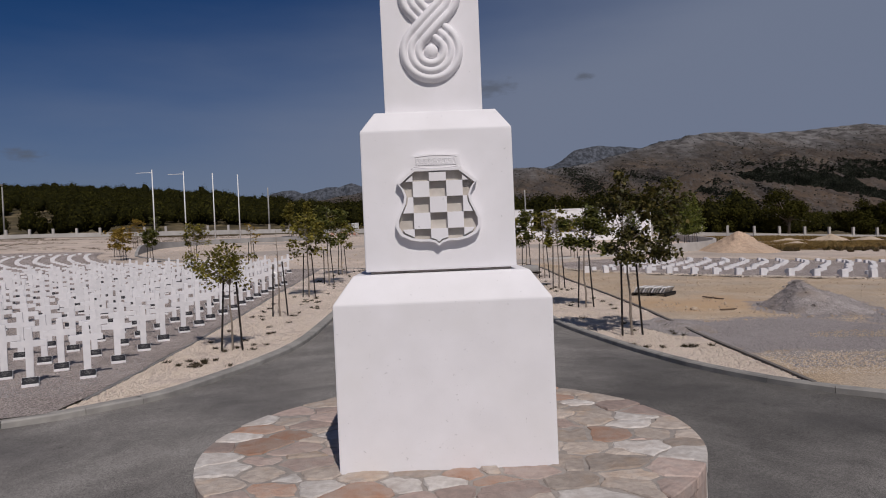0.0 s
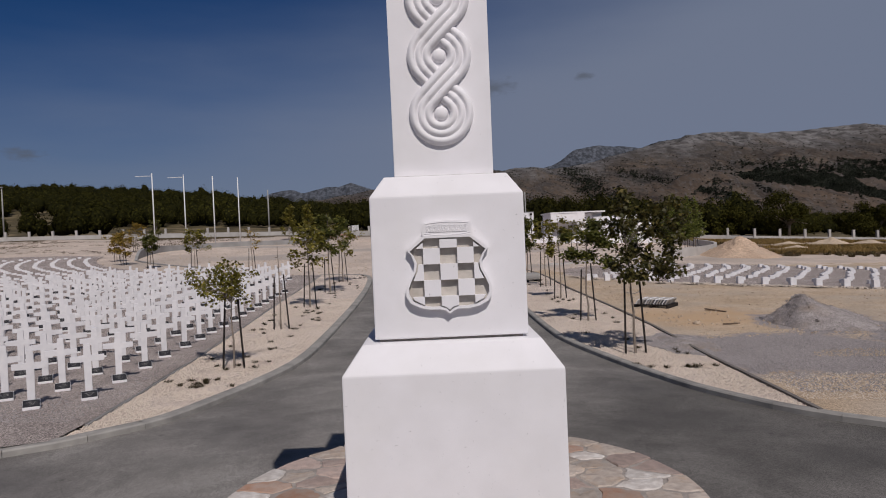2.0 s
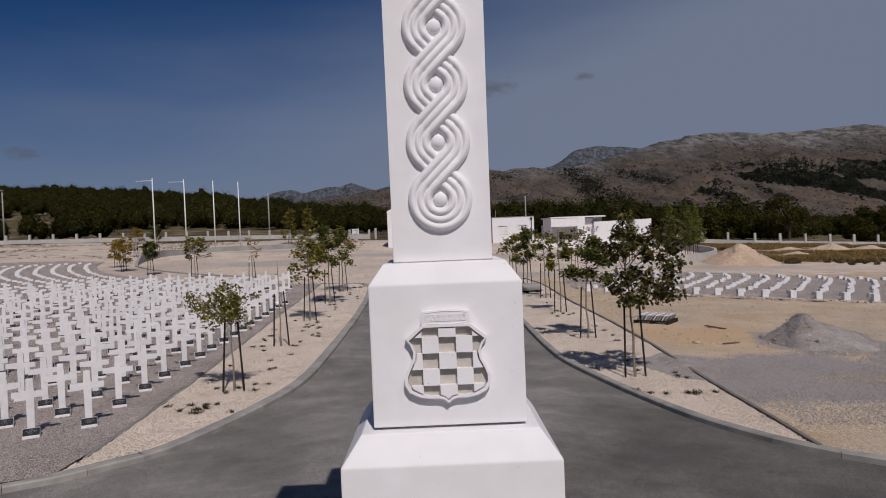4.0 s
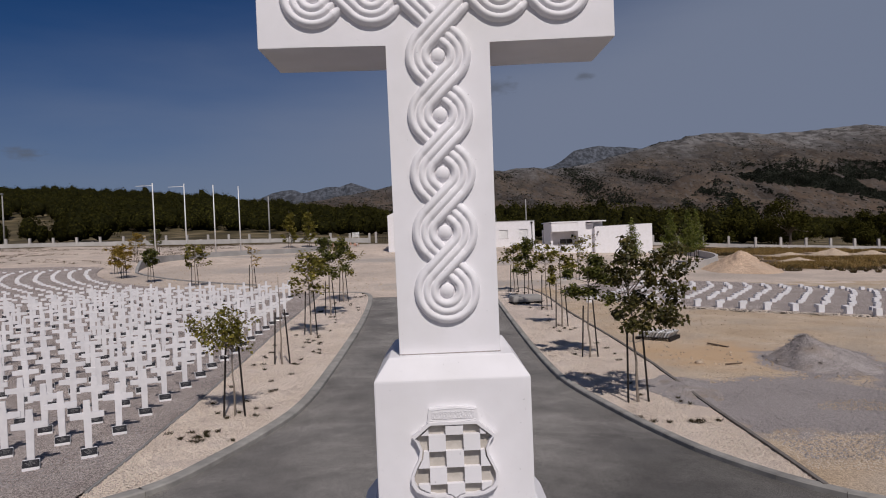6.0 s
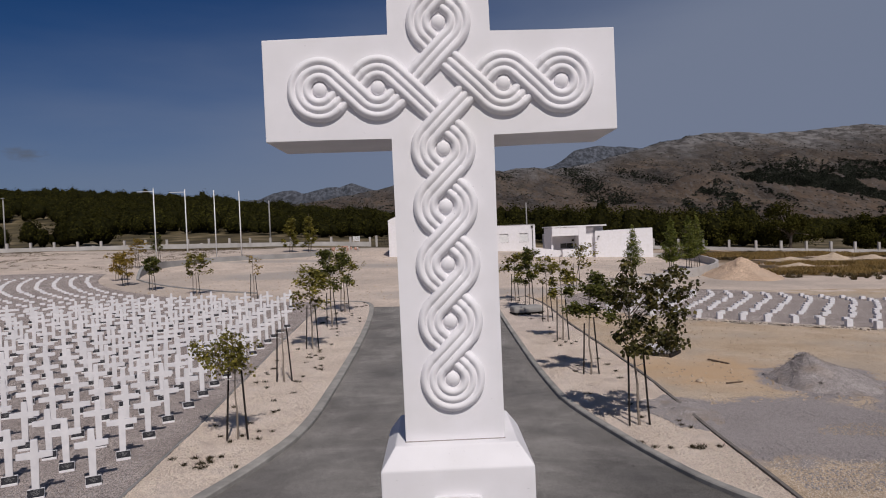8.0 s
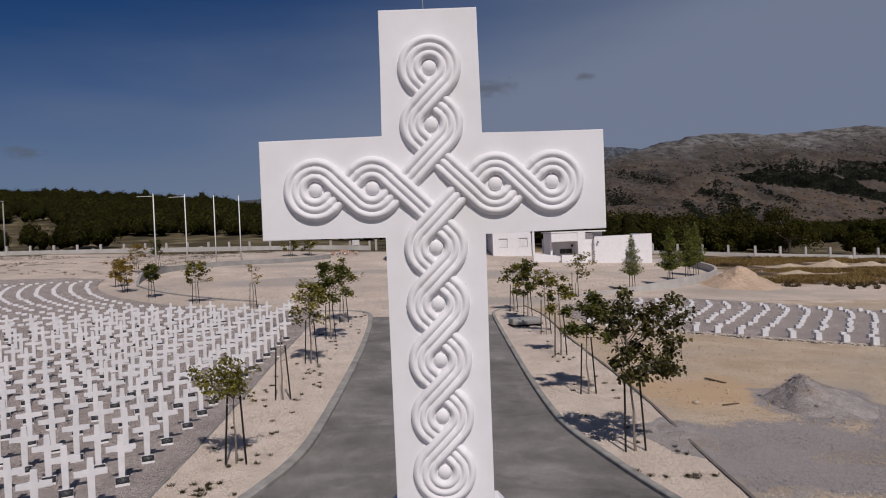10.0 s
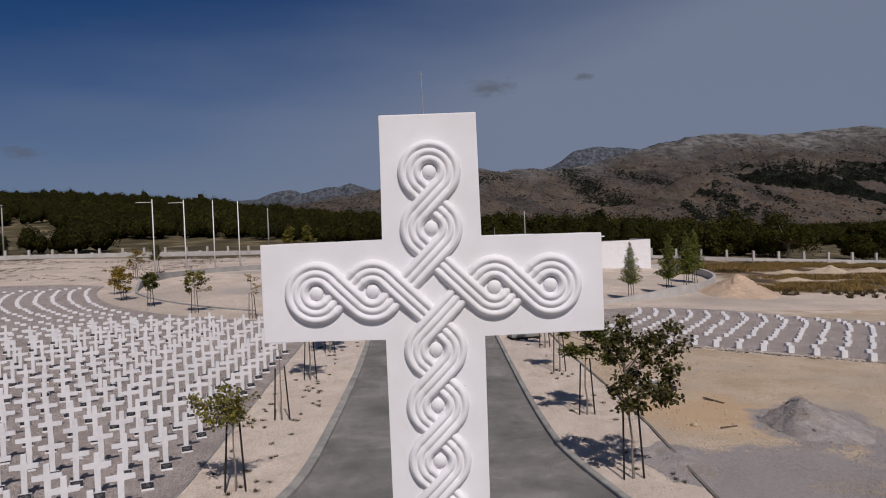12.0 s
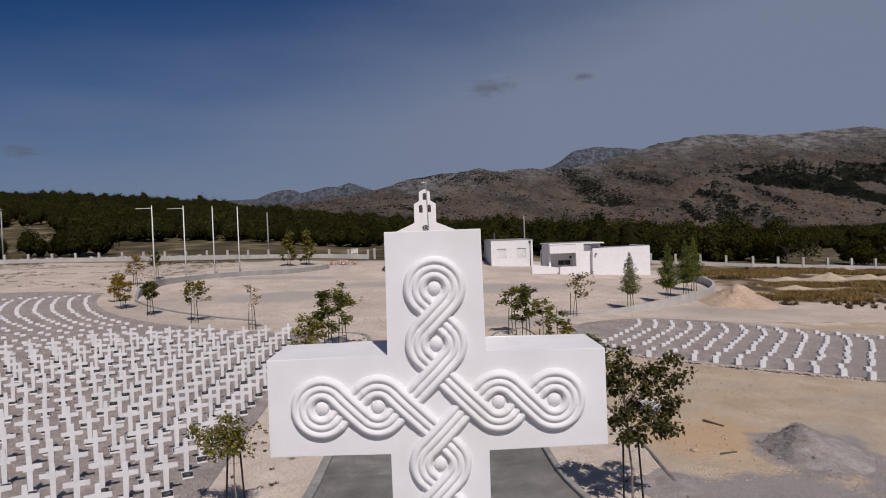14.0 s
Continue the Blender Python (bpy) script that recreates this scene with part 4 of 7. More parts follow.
def shield(parent, y, z):
    """A chequered shield under a crown band, carved in relief; y: the wall it stands on; z: its middle."""
    right = [(0.178, 0.258), (0.3, 0.158), (0.27, 0.12), (0.246, 0.06), (0.256, 0.0), (0.294, -0.075), (0.316, -0.13), (0.316, -0.182), (0.284, -0.236), (0.216, -0.27),
             (0.14, -0.285), (0.075, -0.284), (0.03, -0.296), (0.0, -0.322)]
    outer = right + [(-x, zz) for x, zz in right[-2::-1]]
    mid = (0.0, -0.03)
    inner = [(px * 0.93, mid[1] + (pz - mid[1]) * 0.935) for px, pz in outer]
    pts = lambda loop: [(px, z + pz) for px, pz in loop]
    bm = bmesh.new()
    pierced(bm, pts(outer), [pts(inner)], y - 0.057, y + 0.02)
    base = part("shield", bm, M_WHITE, parent, "chequered shield in deep white relief under a crown band")
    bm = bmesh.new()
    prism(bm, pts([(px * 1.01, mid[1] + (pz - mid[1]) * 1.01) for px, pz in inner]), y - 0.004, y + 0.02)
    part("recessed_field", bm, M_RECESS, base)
    cols = (-0.32, -0.181, -0.058, 0.069, 0.19, 0.32)
    rows = (0.262, 0.165, 0.048, -0.07, -0.19, -0.33)
    for i in range(5):
        for j in range(5):
            if (i + j) % 2:
                continue
            loop = clip_square([(px * 0.955, mid[1] + (pz - mid[1]) * 0.96) for px, pz in inner], cols[i], cols[i + 1], rows[j + 1], rows[j])
            if len(loop) >= 3:
                bm = bmesh.new()
                prism(bm, pts(loop), y - 0.051, y + 0.015)
                part("chequer_square", bm, M_WHITE, base)
    # crown band, bowed at the top and bottom, with a flat interlace
    low = [(0.187 * t, 0.262 - 0.018 * (1 - t * t)) for t in [i / 6 - 1 for i in range(13)]]
    high = [(0.172 * t, 0.352 + 0.013 * (1 - t * t)) for t in [1 - i / 6 for i in range(13)]]
    bm = bmesh.new()
    prism(bm, pts(low + high), y - 0.046, y + 0.02)
    part("crown_band", bm, M_WHITE, base)
    bm = bmesh.new()
    wave = lambda t: abs((t % 2) - 1)
    # three parallel grooves that zigzag both ways between two borders
    for flip in (1, -1):
        for s in (-0.016, 0.0, 0.016):
            line = []
            for i in range(65):
                px = -0.15 + 0.30 * i / 64
                line.append((px, 0.3065 + max(-0.024, min(0.024, flip * (0.075 * wave(px / 0.0375 + 0.5) - 0.0375) + s))))
            for a, b in zip(line, line[1:]):
                rod(bm, (a[0], y - 0.0462, z + a[1]), (b[0], y - 0.0462, z + b[1]), 0.0042, sides=5, caps=False)
    for zz, w in ((0.272, 0.166), (0.343, 0.158)):
        line = [(w * t, zz + (0.012 if zz > 0.3 else -0.012) * (1 - t * t)) for t in [i / 6 - 1 for i in range(13)]]
        for a, b in zip(line, line[1:]):
            rod(bm, (a[0], y - 0.046, z + a[1]), (b[0], y - 0.046, z + b[1]), 0.0045, sides=5, caps=False)
    part("crown_ornament", bm, M_WHITE, base)
    return base


def monument():
    top = thing("memorial_cross", "tall white-painted stone cross with carved interlace and chequered shield", "monument")
    bm = bmesh.new()
    tapered(bm, 0.797, TOP - 0.03, 2.714, 0.655, 2.915)
    ob = part("lower_plinth", bm, M_WHITE, top, "white painted block with sloped shoulders")
    ob.location = (CX + 0.005, CY, 0)
    bm = bmesh.new()
    tapered(bm, 0.571, 2.935, 3.99, 0.463, 4.145)
    ob = part("upper_plinth", bm, M_WHITE, top, "white painted block with sloped shoulders")
    ob.location = (CX + 0.007, CY, 0)
    bm = bmesh.new()
    box(bm, -0.53, 0.54, CY - 0.53, CY + 0.53, 2.9, 2.945)
    part("joint_bed", bm, M_MORTAR, top)
    bm = bmesh.new()
    box(bm, -0.382, 0.382, -0.002, 0.777, 4.147, 4.153)
    part("shaft_joint", bm, M_MORTAR, top)
    outline = [(-0.38, 4.13), (0.38, 4.13), (0.38, 6.471), (1.328, 6.471), (1.328, 7.239), (0.38, 7.239), (0.38, 8.212), (-0.38, 8.212), (-0.38, 7.239), (-1.338, 7.239), (-1.338, 6.471), (-0.38, 6.471)]
    bm = bmesh.new()
    prism(bm, outline, 0.0, 0.775)
    bmesh.ops.bevel(bm, geom=[e for e in bm.edges], offset=0.008, segments=2, profile=0.6, affect="EDGES")
    part("cross_body", bm, M_WHITE, top)
    interlace(top, 6.85)
    shield(top, CY - 0.571, 3.435)
    bm = bmesh.new()
    rod(bm, (-0.03, 0.4, 8.2), (-0.04, 0.4, 8.61), 0.005, 0.004)
    rod(bm, (-0.04, 0.4, 8.6), (-0.04, 0.4, 8.63), 0.008, 0.003)
    part("lightning_rod", bm, M_STEEL, top, "thin steel lightning rod")
    return top


platform()
monument()



# ---- graves ----
def grave_cross():
    """One grave: a low base with a sloped dark plaque and a plain marble cross."""
    top = thing("grave_cross", "white marble grave cross with a black plaque on grey gravel", "grave cross", "grave crosses")
    bm = bmesh.new()
    prism(bm, [(-0.175, -0.1), (0.175, -0.1), (0.175, 0.22), (-0.175, 0.22)], -0.165, 0.16)
    slope = 0.62
    for v in bm.verts:
        if v.co.z > 0 and v.co.y < 0:
            v.co.z = 0.085
    bmesh.ops.bisect_plane(bm, geom=bm.verts[:] + bm.edges[:] + bm.faces[:], plane_co=(0, 0.02, 0), plane_no=(0, 1, 0))
    for v in bm.verts:
        if v.co.z > 0.05:
            v.co.z = 0.085 + slope * (min(v.co.y, 0.02) + 0.17)
    bmesh.ops.bevel(bm, geom=[e for e in bm.edges if e.calc_face_angle(0) > 0.2], offset=0.008, segments=1, affect="EDGES")
    part("base", bm, M_MARBLE, top)
    bm = bmesh.new()
    box(bm, -0.168, 0.168, -0.16, 0.01, 0.0, 0.02)
    for v in bm.verts:
        v.co.z += 0.087 + slope * (v.co.y + 0.17)
    plaque = part("plaque", bm, M_PLAQUE, top, "black granite plaque")
    bm = bmesh.new()
    for k, w in enumerate((0.08, 0.22, 0.17, 0.1)):
        y = -0.025 - 0.034 * k
        z = 0.1085 + slope * (y + 0.17)
        box(bm, -w / 2, w / 2, y - 0.005, y + 0.005, z - 0.001, z + 0.001)
    part("inscription", bm, M_LETTER, plaque)
    outline = [(-0.078, 0.15), (0.078, 0.15), (0.075, 0.91), (0.365, 0.91), (0.365, 1.045), (0.074, 1.045), (0.071, 1.335), (-0.071, 1.335), (-0.074, 1.045), (-0.365, 1.045), (-0.365, 0.91), (-0.075, 0.91)]
    bm = bmesh.new()
    prism(bm, outline, 0.04, 0.15)
    bmesh.ops.bevel(bm, geom=bm.edges[:], offset=0.008, segments=1, affect="EDGES")
    part("cross", bm, M_MARBLE, top)
    return top


def base_block(name, w, d, h, label, group):
    bm = bmesh.new()
    box(bm, -w / 2, w / 2, -d / 2, d / 2, -0.12, h, 0.012)
    ob = part(name, bm, M_MARBLE)
    return tagged(ob, label, "grave block", group)


def in_sight(x, y, margin=1.5):
    return abs(x) < 0.66 * (y + 5.5) + margin


def edge_x(y):
    """Where the western gravel field ends towards the planting strip."""
    return blend([(q, p) for p, q in EDGE_L], y)


def graves_west():
    rnd = random.Random(5)
    first = None
    spots, bases = [], []
    last_row = ((-40, 39.5), (-28, 40.6), (-24, 43.0), (-20, 44.5), (-8, 44.3))
    # rows that bend away from the planting strip, and columns that fan out on the way to the plaza
    for k in range(20):
        for m in range(-2, 26):
            u, w = k / 10, m / 10
            x = -8.595 - 0.033 * w - 0.331 * w ** 2 + 0.133 * w ** 3 - u * (10.228 + 5.462 * w - 1.399 * w ** 2) + u ** 2 * (2.47 + 0.138 * w) - 0.811 * u ** 3
            y = 13.02 + 17.529 * w - 3.424 * w ** 2 + 1.573 * w ** 3 + u * (-5.629 + 5.55 * w - 3.367 * w ** 2) + u ** 2 * (8.085 * w - 9.877) - 2.127 * u ** 3
            a = math.atan2(-x, 86 - y)
            if math.hypot(x, 86 - y) > 41 and 10.1 < y < blend(last_row, x) and a < radians(32.8) and x < edge_x(y) - 0.5 and in_sight(x, y):
                spots.append((y, x + (0.14 if m == -1 else 0.0)))
    spots.sort()
    for y, x in spots[:300]:
        m = pose(x + rnd.uniform(-0.05, 0.05), y + rnd.uniform(-0.05, 0.05), land(x, y) + 0.02, rnd.uniform(-0.6, 0.6), rnd.uniform(-0.6, 0.6), 27 + rnd.uniform(-2, 2))
        if abs(x + 10.9) < 0.5 and abs(y - 16.2) < 0.5:
            bm = bmesh.new()
            for a, b in (((-0.078, 1.2), (0, 1.06)), ((0.078, 1.2), (0, 1.06)), ((0, 1.06), (0, 0.89))):
                rod(bm, (a[0], 0.032, a[1]), (b[0], 0.032, b[1]), 0.008, sides=6)
            beads = part("rosary", bm, M_DARKWOOD)
            beads.matrix_basis = m
            tagged(beads, "dark string of beads hung over a grave cross", "rosary")
        if first is None:
            first = grave_cross()
            first.matrix_basis = m
        else:
            copy_thing(first, m)
    # bases without crosses: even arcs towards the plaza, pairs with gaps nearer the crosses
    for i in range(-1, 11):
        th, n = 73.5 - 0.6 * (i % 2), 0
        while th > 15:
            r = blend(((20, 42.2 + 1.22 * i), (36, 41.55 + 1.24 * i), (47, 41.3 + 1.29 * i), (58, 40.85 + 1.49 * i), (72, 40.85 + 1.49 * i), (73, 42.0 + 1.49 * i)), th)
            x, y = -r * math.sin(radians(th)), 86 - r * math.cos(radians(th))
            if r > 40.7 and y > blend(last_row, x) + 0.9 and in_sight(x, y, 0.8) and x < -13.5:
                bases.append((x, y))
            turn = 44.6 - (47.8 - r) * 0.8
            n = n + 1 if th < turn else 0
            th -= math.degrees((1.55 if th >= turn else 2.2 if n % 2 else 1.42) / r)
    block = None
    for x, y in bases[:300]:
        m = pose(x + rnd.uniform(-0.07, 0.07), y + rnd.uniform(-0.07, 0.07), land(x, y) + 0.02, 0, 0, 27 + rnd.uniform(-3, 3))
        if block is None:
            block = base_block("grave_block", 0.37, 0.31, 0.18, "white marble grave base without a cross on grey gravel", "west grave bases")
            block.matrix_basis = m
        else:
            copy_thing(block, m)


def graves_east():
    """Columns that all bend the same way, from the near edge of the field to the far one."""
    rnd = random.Random(6)
    block = front = None
    bend = ((0, 0), (0.96, 1.95), (1.95, 3.2), (2.55, 4.05), (3.2, 5.2), (3.8, 6.1), (4.5, 7.2), (5.2, 8.3), (5.95, 9.5), (6.4, 10.4), (6.7, 11.4), (6.97, 12.6))
    for i in range(-4, 18):
        fx, fy = 13.68 + 1.06 * i - 0.0095 * i * i, 35.48 - 0.72 * i - 0.0135 * i * i
        for k, q in enumerate(bend):
            x, y = fx + q[0] + rnd.uniform(-0.07, 0.07), fy + q[1] + rnd.uniform(-0.06, 0.06)
            if not in_sight(x, y, 1.0):
                continue
            m = pose(x, y, land(x, y) + 0.06, 0, 0, rnd.uniform(-3, 3) - 4)
            if k == 0 and front is None:
                front = base_block("grave_block", 0.31, 0.31, 0.34, "taller white concrete grave base that heads a curved row", "east grave bases")
                front.matrix_basis = m
            elif k == 0:
                copy_thing(front, m)
            elif block is None:
                block = base_block("grave_block", 0.29, 0.27, 0.15, "white concrete grave base in a curved row on grey gravel", "east grave bases")
                block.matrix_basis = m
            else:
                copy_thing(block, m)


graves_west()
graves_east()


# ---- trees ----
def quads(name, corners, material, parent=None):
    """Many loose quads at once; corners: an array of n x 4 x 3."""
    n = len(corners)
    me = bpy.data.meshes.new(name)
    me.vertices.add(4 * n)
    me.vertices.foreach_set("co", np.ascontiguousarray(corners, dtype=np.float32).ravel())
    me.loops.add(4 * n)
    me.loops.foreach_set("vertex_index", np.arange(4 * n, dtype=np.int32))
    me.polygons.add(n)
    me.polygons.foreach_set("loop_start", np.arange(0, 4 * n, 4, dtype=np.int32))
    me.materials.append(material)
    me.update(calc_edges=True)
    me.validate()
    ob = new(name, me)
    if parent is not None:
        ob.parent = parent
    return ob


def leaf_quads(rs, centres, size, droop=0.5):
    """Leaf-shaped quads (kites) round the centres, turned at random and hanging somewhat."""
    n = len(centres)
    a = rs.uniform(0, 2 * np.pi, n)
    along = np.stack([np.cos(a), np.sin(a), rs.uniform(-1.0, 0.35, n) * droop * 1.6], 1)
    along /= np.linalg.norm(along, axis=1)[:, None]
    side = np.cross(along, rs.normal(0, 0.5, (n, 3)) + np.array([0, 0, 1.0]))
    side /= np.linalg.norm(side, axis=1)[:, None]
    s = (size * rs.uniform(0.65, 1.3, n))[:, None]
    fold = np.cross(side, along) * s * 0.12
    return np.stack([centres, centres + along * s * 0.45 + side * s * 0.42 + fold, centres + along * s, centres + along * s * 0.45 - side * s * 0.42 + fold], 1)


def facing_quads(rs, centres, normals, size, loose=0.45):
    """Leaf clumps that mostly face outwards."""
    n = len(centres)
    nrm = normals + rs.normal(0, loose, (n, 3))
    nrm /= np.linalg.norm(nrm, axis=1)[:, None]
    u = np.cross(nrm, rs.normal(0, 1, (n, 3)))
    u /= np.linalg.norm(u, axis=1)[:, None]
    v = np.cross(nrm, u)
    s = (size * rs.uniform(0.5, 1.25, n))[:, None]
    k = s * rs.uniform(0.5, 1.0, (n, 1))
    return np.stack([centres - u * s * 0.5, centres + v * k * 0.45, centres + u * s * 0.5, centres - v * k * 0.5], 1)


def young_tree(label, x, y, height, clear, spread, leaves, leaf, seed, material, group, stake=2.05, limbs=14, lean=0.0, cone=0.0, stakes=2, boughs=()):
    """A staked young tree; clear: height of the bare trunk; spread: radius of the crown; cone: 1 for a pointed crown; boughs: main limbs as height on the trunk and tip."""
    rnd, rs = random.Random(seed), np.random.RandomState(seed)
    g = land(x, y)
    top = thing("young_tree", label, "tree", group, at=pose(x, y, g))
    bm = bmesh.new()
    pts = [Vector((0, 0, -0.1))]
    n = 7
    for i in range(1, n + 1):
        f = i / n
        pts.append(Vector((lean * f * f + rnd.uniform(-0.03, 0.03) * height / 4, rnd.uniform(-0.03, 0.03) * height / 4, height * 0.93 * f)))
    r0 = 0.016 + 0.006 * height
    for i in range(n):
        rod(bm, pts[i], pts[i + 1], r0 * (1 - 0.8 * i / n), r0 * (1 - 0.8 * (i + 1) / n), 7, caps=False)

    def on_stem(z):
        f = max(0.0, min(0.999, z / (height * 0.93))) * n
        i = int(f)
        return pts[i].lerp(pts[i + 1], f - i)
    tips = []
    for i in range(limbs):
        f = (i + rnd.uniform(0, 0.9)) / limbs
        z = clear + (height * 0.9 - clear) * f * 0.92
        s = on_stem(z)
        a = rnd.uniform(0, 2 * math.pi)
        wide = spread * (1 - cone * f) * (0.55 + 0.75 * math.sin(math.pi * min(1, 0.25 + f * 0.75))) * rnd.uniform(0.5, 1.12)
        e = s + Vector((math.cos(a) * wide + 0.5 * max(lean, 0.0) * f, math.sin(a) * wide, rnd.uniform(0.15, 0.65) * wide * (1.0 if f > 0.25 else 0.5)))
        m = s.lerp(e, 0.5) + Vector((0, 0, -0.06 * wide))
        rod(bm, s, m, 0.013, 0.009, 5, caps=False)
        rod(bm, m, e, 0.009, 0.004, 5, caps=False)
        tips.append((s, m, e))
        for _ in range(2):
            b = m.lerp(e, rnd.uniform(0, 0.8))
            e2 = b + Vector((rnd.uniform(-1, 1), rnd.uniform(-1, 1), rnd.uniform(-0.4, 0.7))) * 0.32 * spread
            rod(bm, b, e2, 0.006, 0.003, 4, caps=False)
            tips.append((b, b.lerp(e2, 0.5), e2))
    for z0, dx, dy, z1 in boughs:
        s = on_stem(z0)
        e = Vector((dx, dy, z1))
        m = s.lerp(e, 0.5) + Vector((0, 0, 0.10 * (e - s).length))
        rod(bm, s, m, 0.015, 0.010, 5, caps=False)
        rod(bm, m, e, 0.010, 0.004, 5, caps=False)
        tips.append((s, m, e))
        for _ in range(4):
            b = m.lerp(e, rnd.uniform(-0.1, 0.95))
            e2 = b + Vector((rnd.uniform(-1, 1), rnd.uniform(-1, 1), rnd.uniform(-0.7, 0.5))) * 0.33
            rod(bm, b, e2, 0.006, 0.003, 4, caps=False)
            tips.append((b, b.lerp(e2, 0.4), e2))
    part("trunk", bm, M_BARK, top, smooth=True)
    if leaves:
        ends = np.array([[tuple(s), tuple(m), tuple(e)] for s, m, e in tips])
        pick = rs.randint(0, len(ends), leaves)
        t = rs.uniform(0.5 if boughs else 0.25, 1.12, leaves)[:, None]
        c = ends[pick, 1] * (1 - t) + ends[pick, 2] * t + rs.normal(0, 0.075 * spread + 0.03, (leaves, 3))
        if cone > 0.7:
            f = 1 - np.sqrt(rs.uniform(0, 1, leaves))
            a = rs.uniform(0, 2 * np.pi, leaves)
            tier = 0.75 + 0.35 * np.sin(f * 26 + 2.0 * np.sin(2 * a + seed))
            r = spread * (1 - f) ** 0.85 * np.minimum(1.0, 0.45 + 5 * f) * tier * rs.uniform(0.15, 1.0, leaves) ** 0.6
            c = np.stack([r * np.cos(a), r * np.sin(a), clear + (height - clear) * f + rs.normal(0, 0.05, leaves)], 1)
        quads("crown", leaf_quads(rs, c, leaf, 1.1 if boughs else 0.5), material, top)
    for i in range(stakes):
        sx = -0.3 if i == 0 else 0.3
        bm = bmesh.new()
        tilt = rnd.uniform(-0.04, 0.04) + (0.09 if i == 0 else -0.12)
        rod(bm, (sx, rnd.uniform(-0.08, 0.08), -0.15), (sx + tilt, rnd.uniform(-0.08, 0.08), stake * rnd.uniform(0.94, 1.05)), 0.03, 0.028, 7)
        part("stake", bm, M_DARKWOOD, top, "dark-stained round stake")
    if stakes:
        bm = bmesh.new()
        rod(bm, (-0.22, 0, stake * 0.84), (0.0, 0.03, stake * 0.81), 0.008, sides=5)
        rod(bm, (0.0, 0.03, stake * 0.81), (0.2, 0, stake * 0.85), 0.008, sides=5)
        part("tie", bm, M_STEEL, top, "thin pale wire tie")
    return top


G_, O_, Y_ = M_LEAF_GREEN, M_LEAF_OLIVE, M_LEAF_YELLOW
ROADSIDE, ROUND = "trees along the road", "trees round the plaza"
MAPLE = ((2.9, -0.19, 0.1, 4.5), (2.9, -0.35, -0.3, 4.2), (2.6, -0.5, 0.2, 3.7), (2.4, -0.43, -0.2, 3.0), (2.1, -0.39, 0.3, 2.5), (2.2, -0.15, -0.5, 2.35), (3.0, 1.27, 0.2, 4.3), (3.1, 0.97, -0.3, 4.1),
         (2.9, 1.72, 0.0, 3.9), (2.8, 1.47, 0.4, 3.5), (2.6, 1.17, -0.3, 3.15), (2.3, 1.27, 0.1, 2.75), (2.2, 1.37, -0.2, 2.3), (2.1, 0.97, 0.4, 2.2), (3.1, 0.07, 0.3, 4.1), (3.0, 0.47, -0.4, 3.7),
         (2.5, 0.32, 0.6, 3.0), (2.0, 0.22, -0.5, 2.2), (2.3, 0.62, -0.5, 2.6))
young_tree("tall staked maple with dark green leaves in cream gravel", 5.42, 14.2, 4.3, 1.75, 0.7, 3300, 0.125, 21, M_LEAF_MAPLE, ROADSIDE, limbs=0, lean=-0.3, boughs=MAPLE)
young_tree("staked young tree with a dense dark green crown", 5.55, 20.9, 4.1, 2.1, 0.85, 2600, 0.14, 22, G_, ROADSIDE, limbs=14)
young_tree("slender staked tree with thin olive foliage", 5.9, 28.6, 4.4, 2.0, 0.6, 500, 0.17, 23, O_, ROADSIDE, limbs=12)
young_tree("staked young tree with sparse olive leaves", 6.2, 35.0, 4.2, 2.0, 0.7, 500, 0.17, 24, O_, ROADSIDE, limbs=12)
young_tree("staked young tree with a dense dark green crown", 5.9, 40.6, 4.3, 1.7, 0.85, 2200, 0.15, 25, G_, ROADSIDE, limbs=15)
young_tree("staked young tree with yellowish leaves", 5.5, 45.4, 3.9, 1.8, 0.9, 700, 0.18, 26, O_, ROADSIDE, limbs=13)
LOW_TREE = ((1.9, -1.2, 0.0, 2.75), (1.9, -1.0, 0.2, 2.55), (1.9, -0.75, -0.3, 2.3), (1.85, -0.5, 0.3, 2.15), (2.0, -0.4, -0.2, 2.85), (2.0, -0.1, 0.3, 2.95), (2.0, 0.2, -0.2, 2.9),
            (1.95, 0.35, 0.2, 2.7), (1.9, 0.3, -0.3, 2.4), (1.85, 0.1, 0.4, 2.15), (1.9, -0.2, -0.5, 2.25), (2.0, 0.05, 0.0, 2.7), (1.95, -0.65, 0.3, 2.65))
young_tree("low staked tree with a spreading olive crown", -5.93, 14.45, 3.0, 1.7, 0.78, 1350, 0.1, 27, O_, ROADSIDE, limbs=0, boughs=LOW_TREE)
young_tree("bare staked sapling without leaves in cream gravel", -6.15, 21.6, 3.6, 1.5, 0.3, 0, 0.1, 28, O_, ROADSIDE, limbs=4)
young_tree("staked young tree with yellow-green leaves", -6.25, 28.4, 4.3, 1.9, 1.0, 900, 0.17, 29, O_, ROADSIDE, limbs=16)
young_tree("staked young tree with a full green crown", -6.3, 35.2, 4.9, 2.2, 0.95, 2300, 0.16, 30, G_, ROADSIDE, limbs=16)
young_tree("staked young tree with loose olive leaves", -6.4, 41.8, 4.6, 1.9, 1.0, 1200, 0.15, 31, O_, ROADSIDE, limbs=15)
young_tree("yellowing staked tree beside the gravel field", -30.7, 63.5, 3.5, 0.9, 0.95, 1100, 0.2, 32, Y_, ROUND, stake=1.7)
young_tree("yellowing staked tree at the edge of the plaza", -33.6, 68.5, 3.3, 0.9, 0.9, 800, 0.2, 33, Y_, ROUND, stake=1.7)
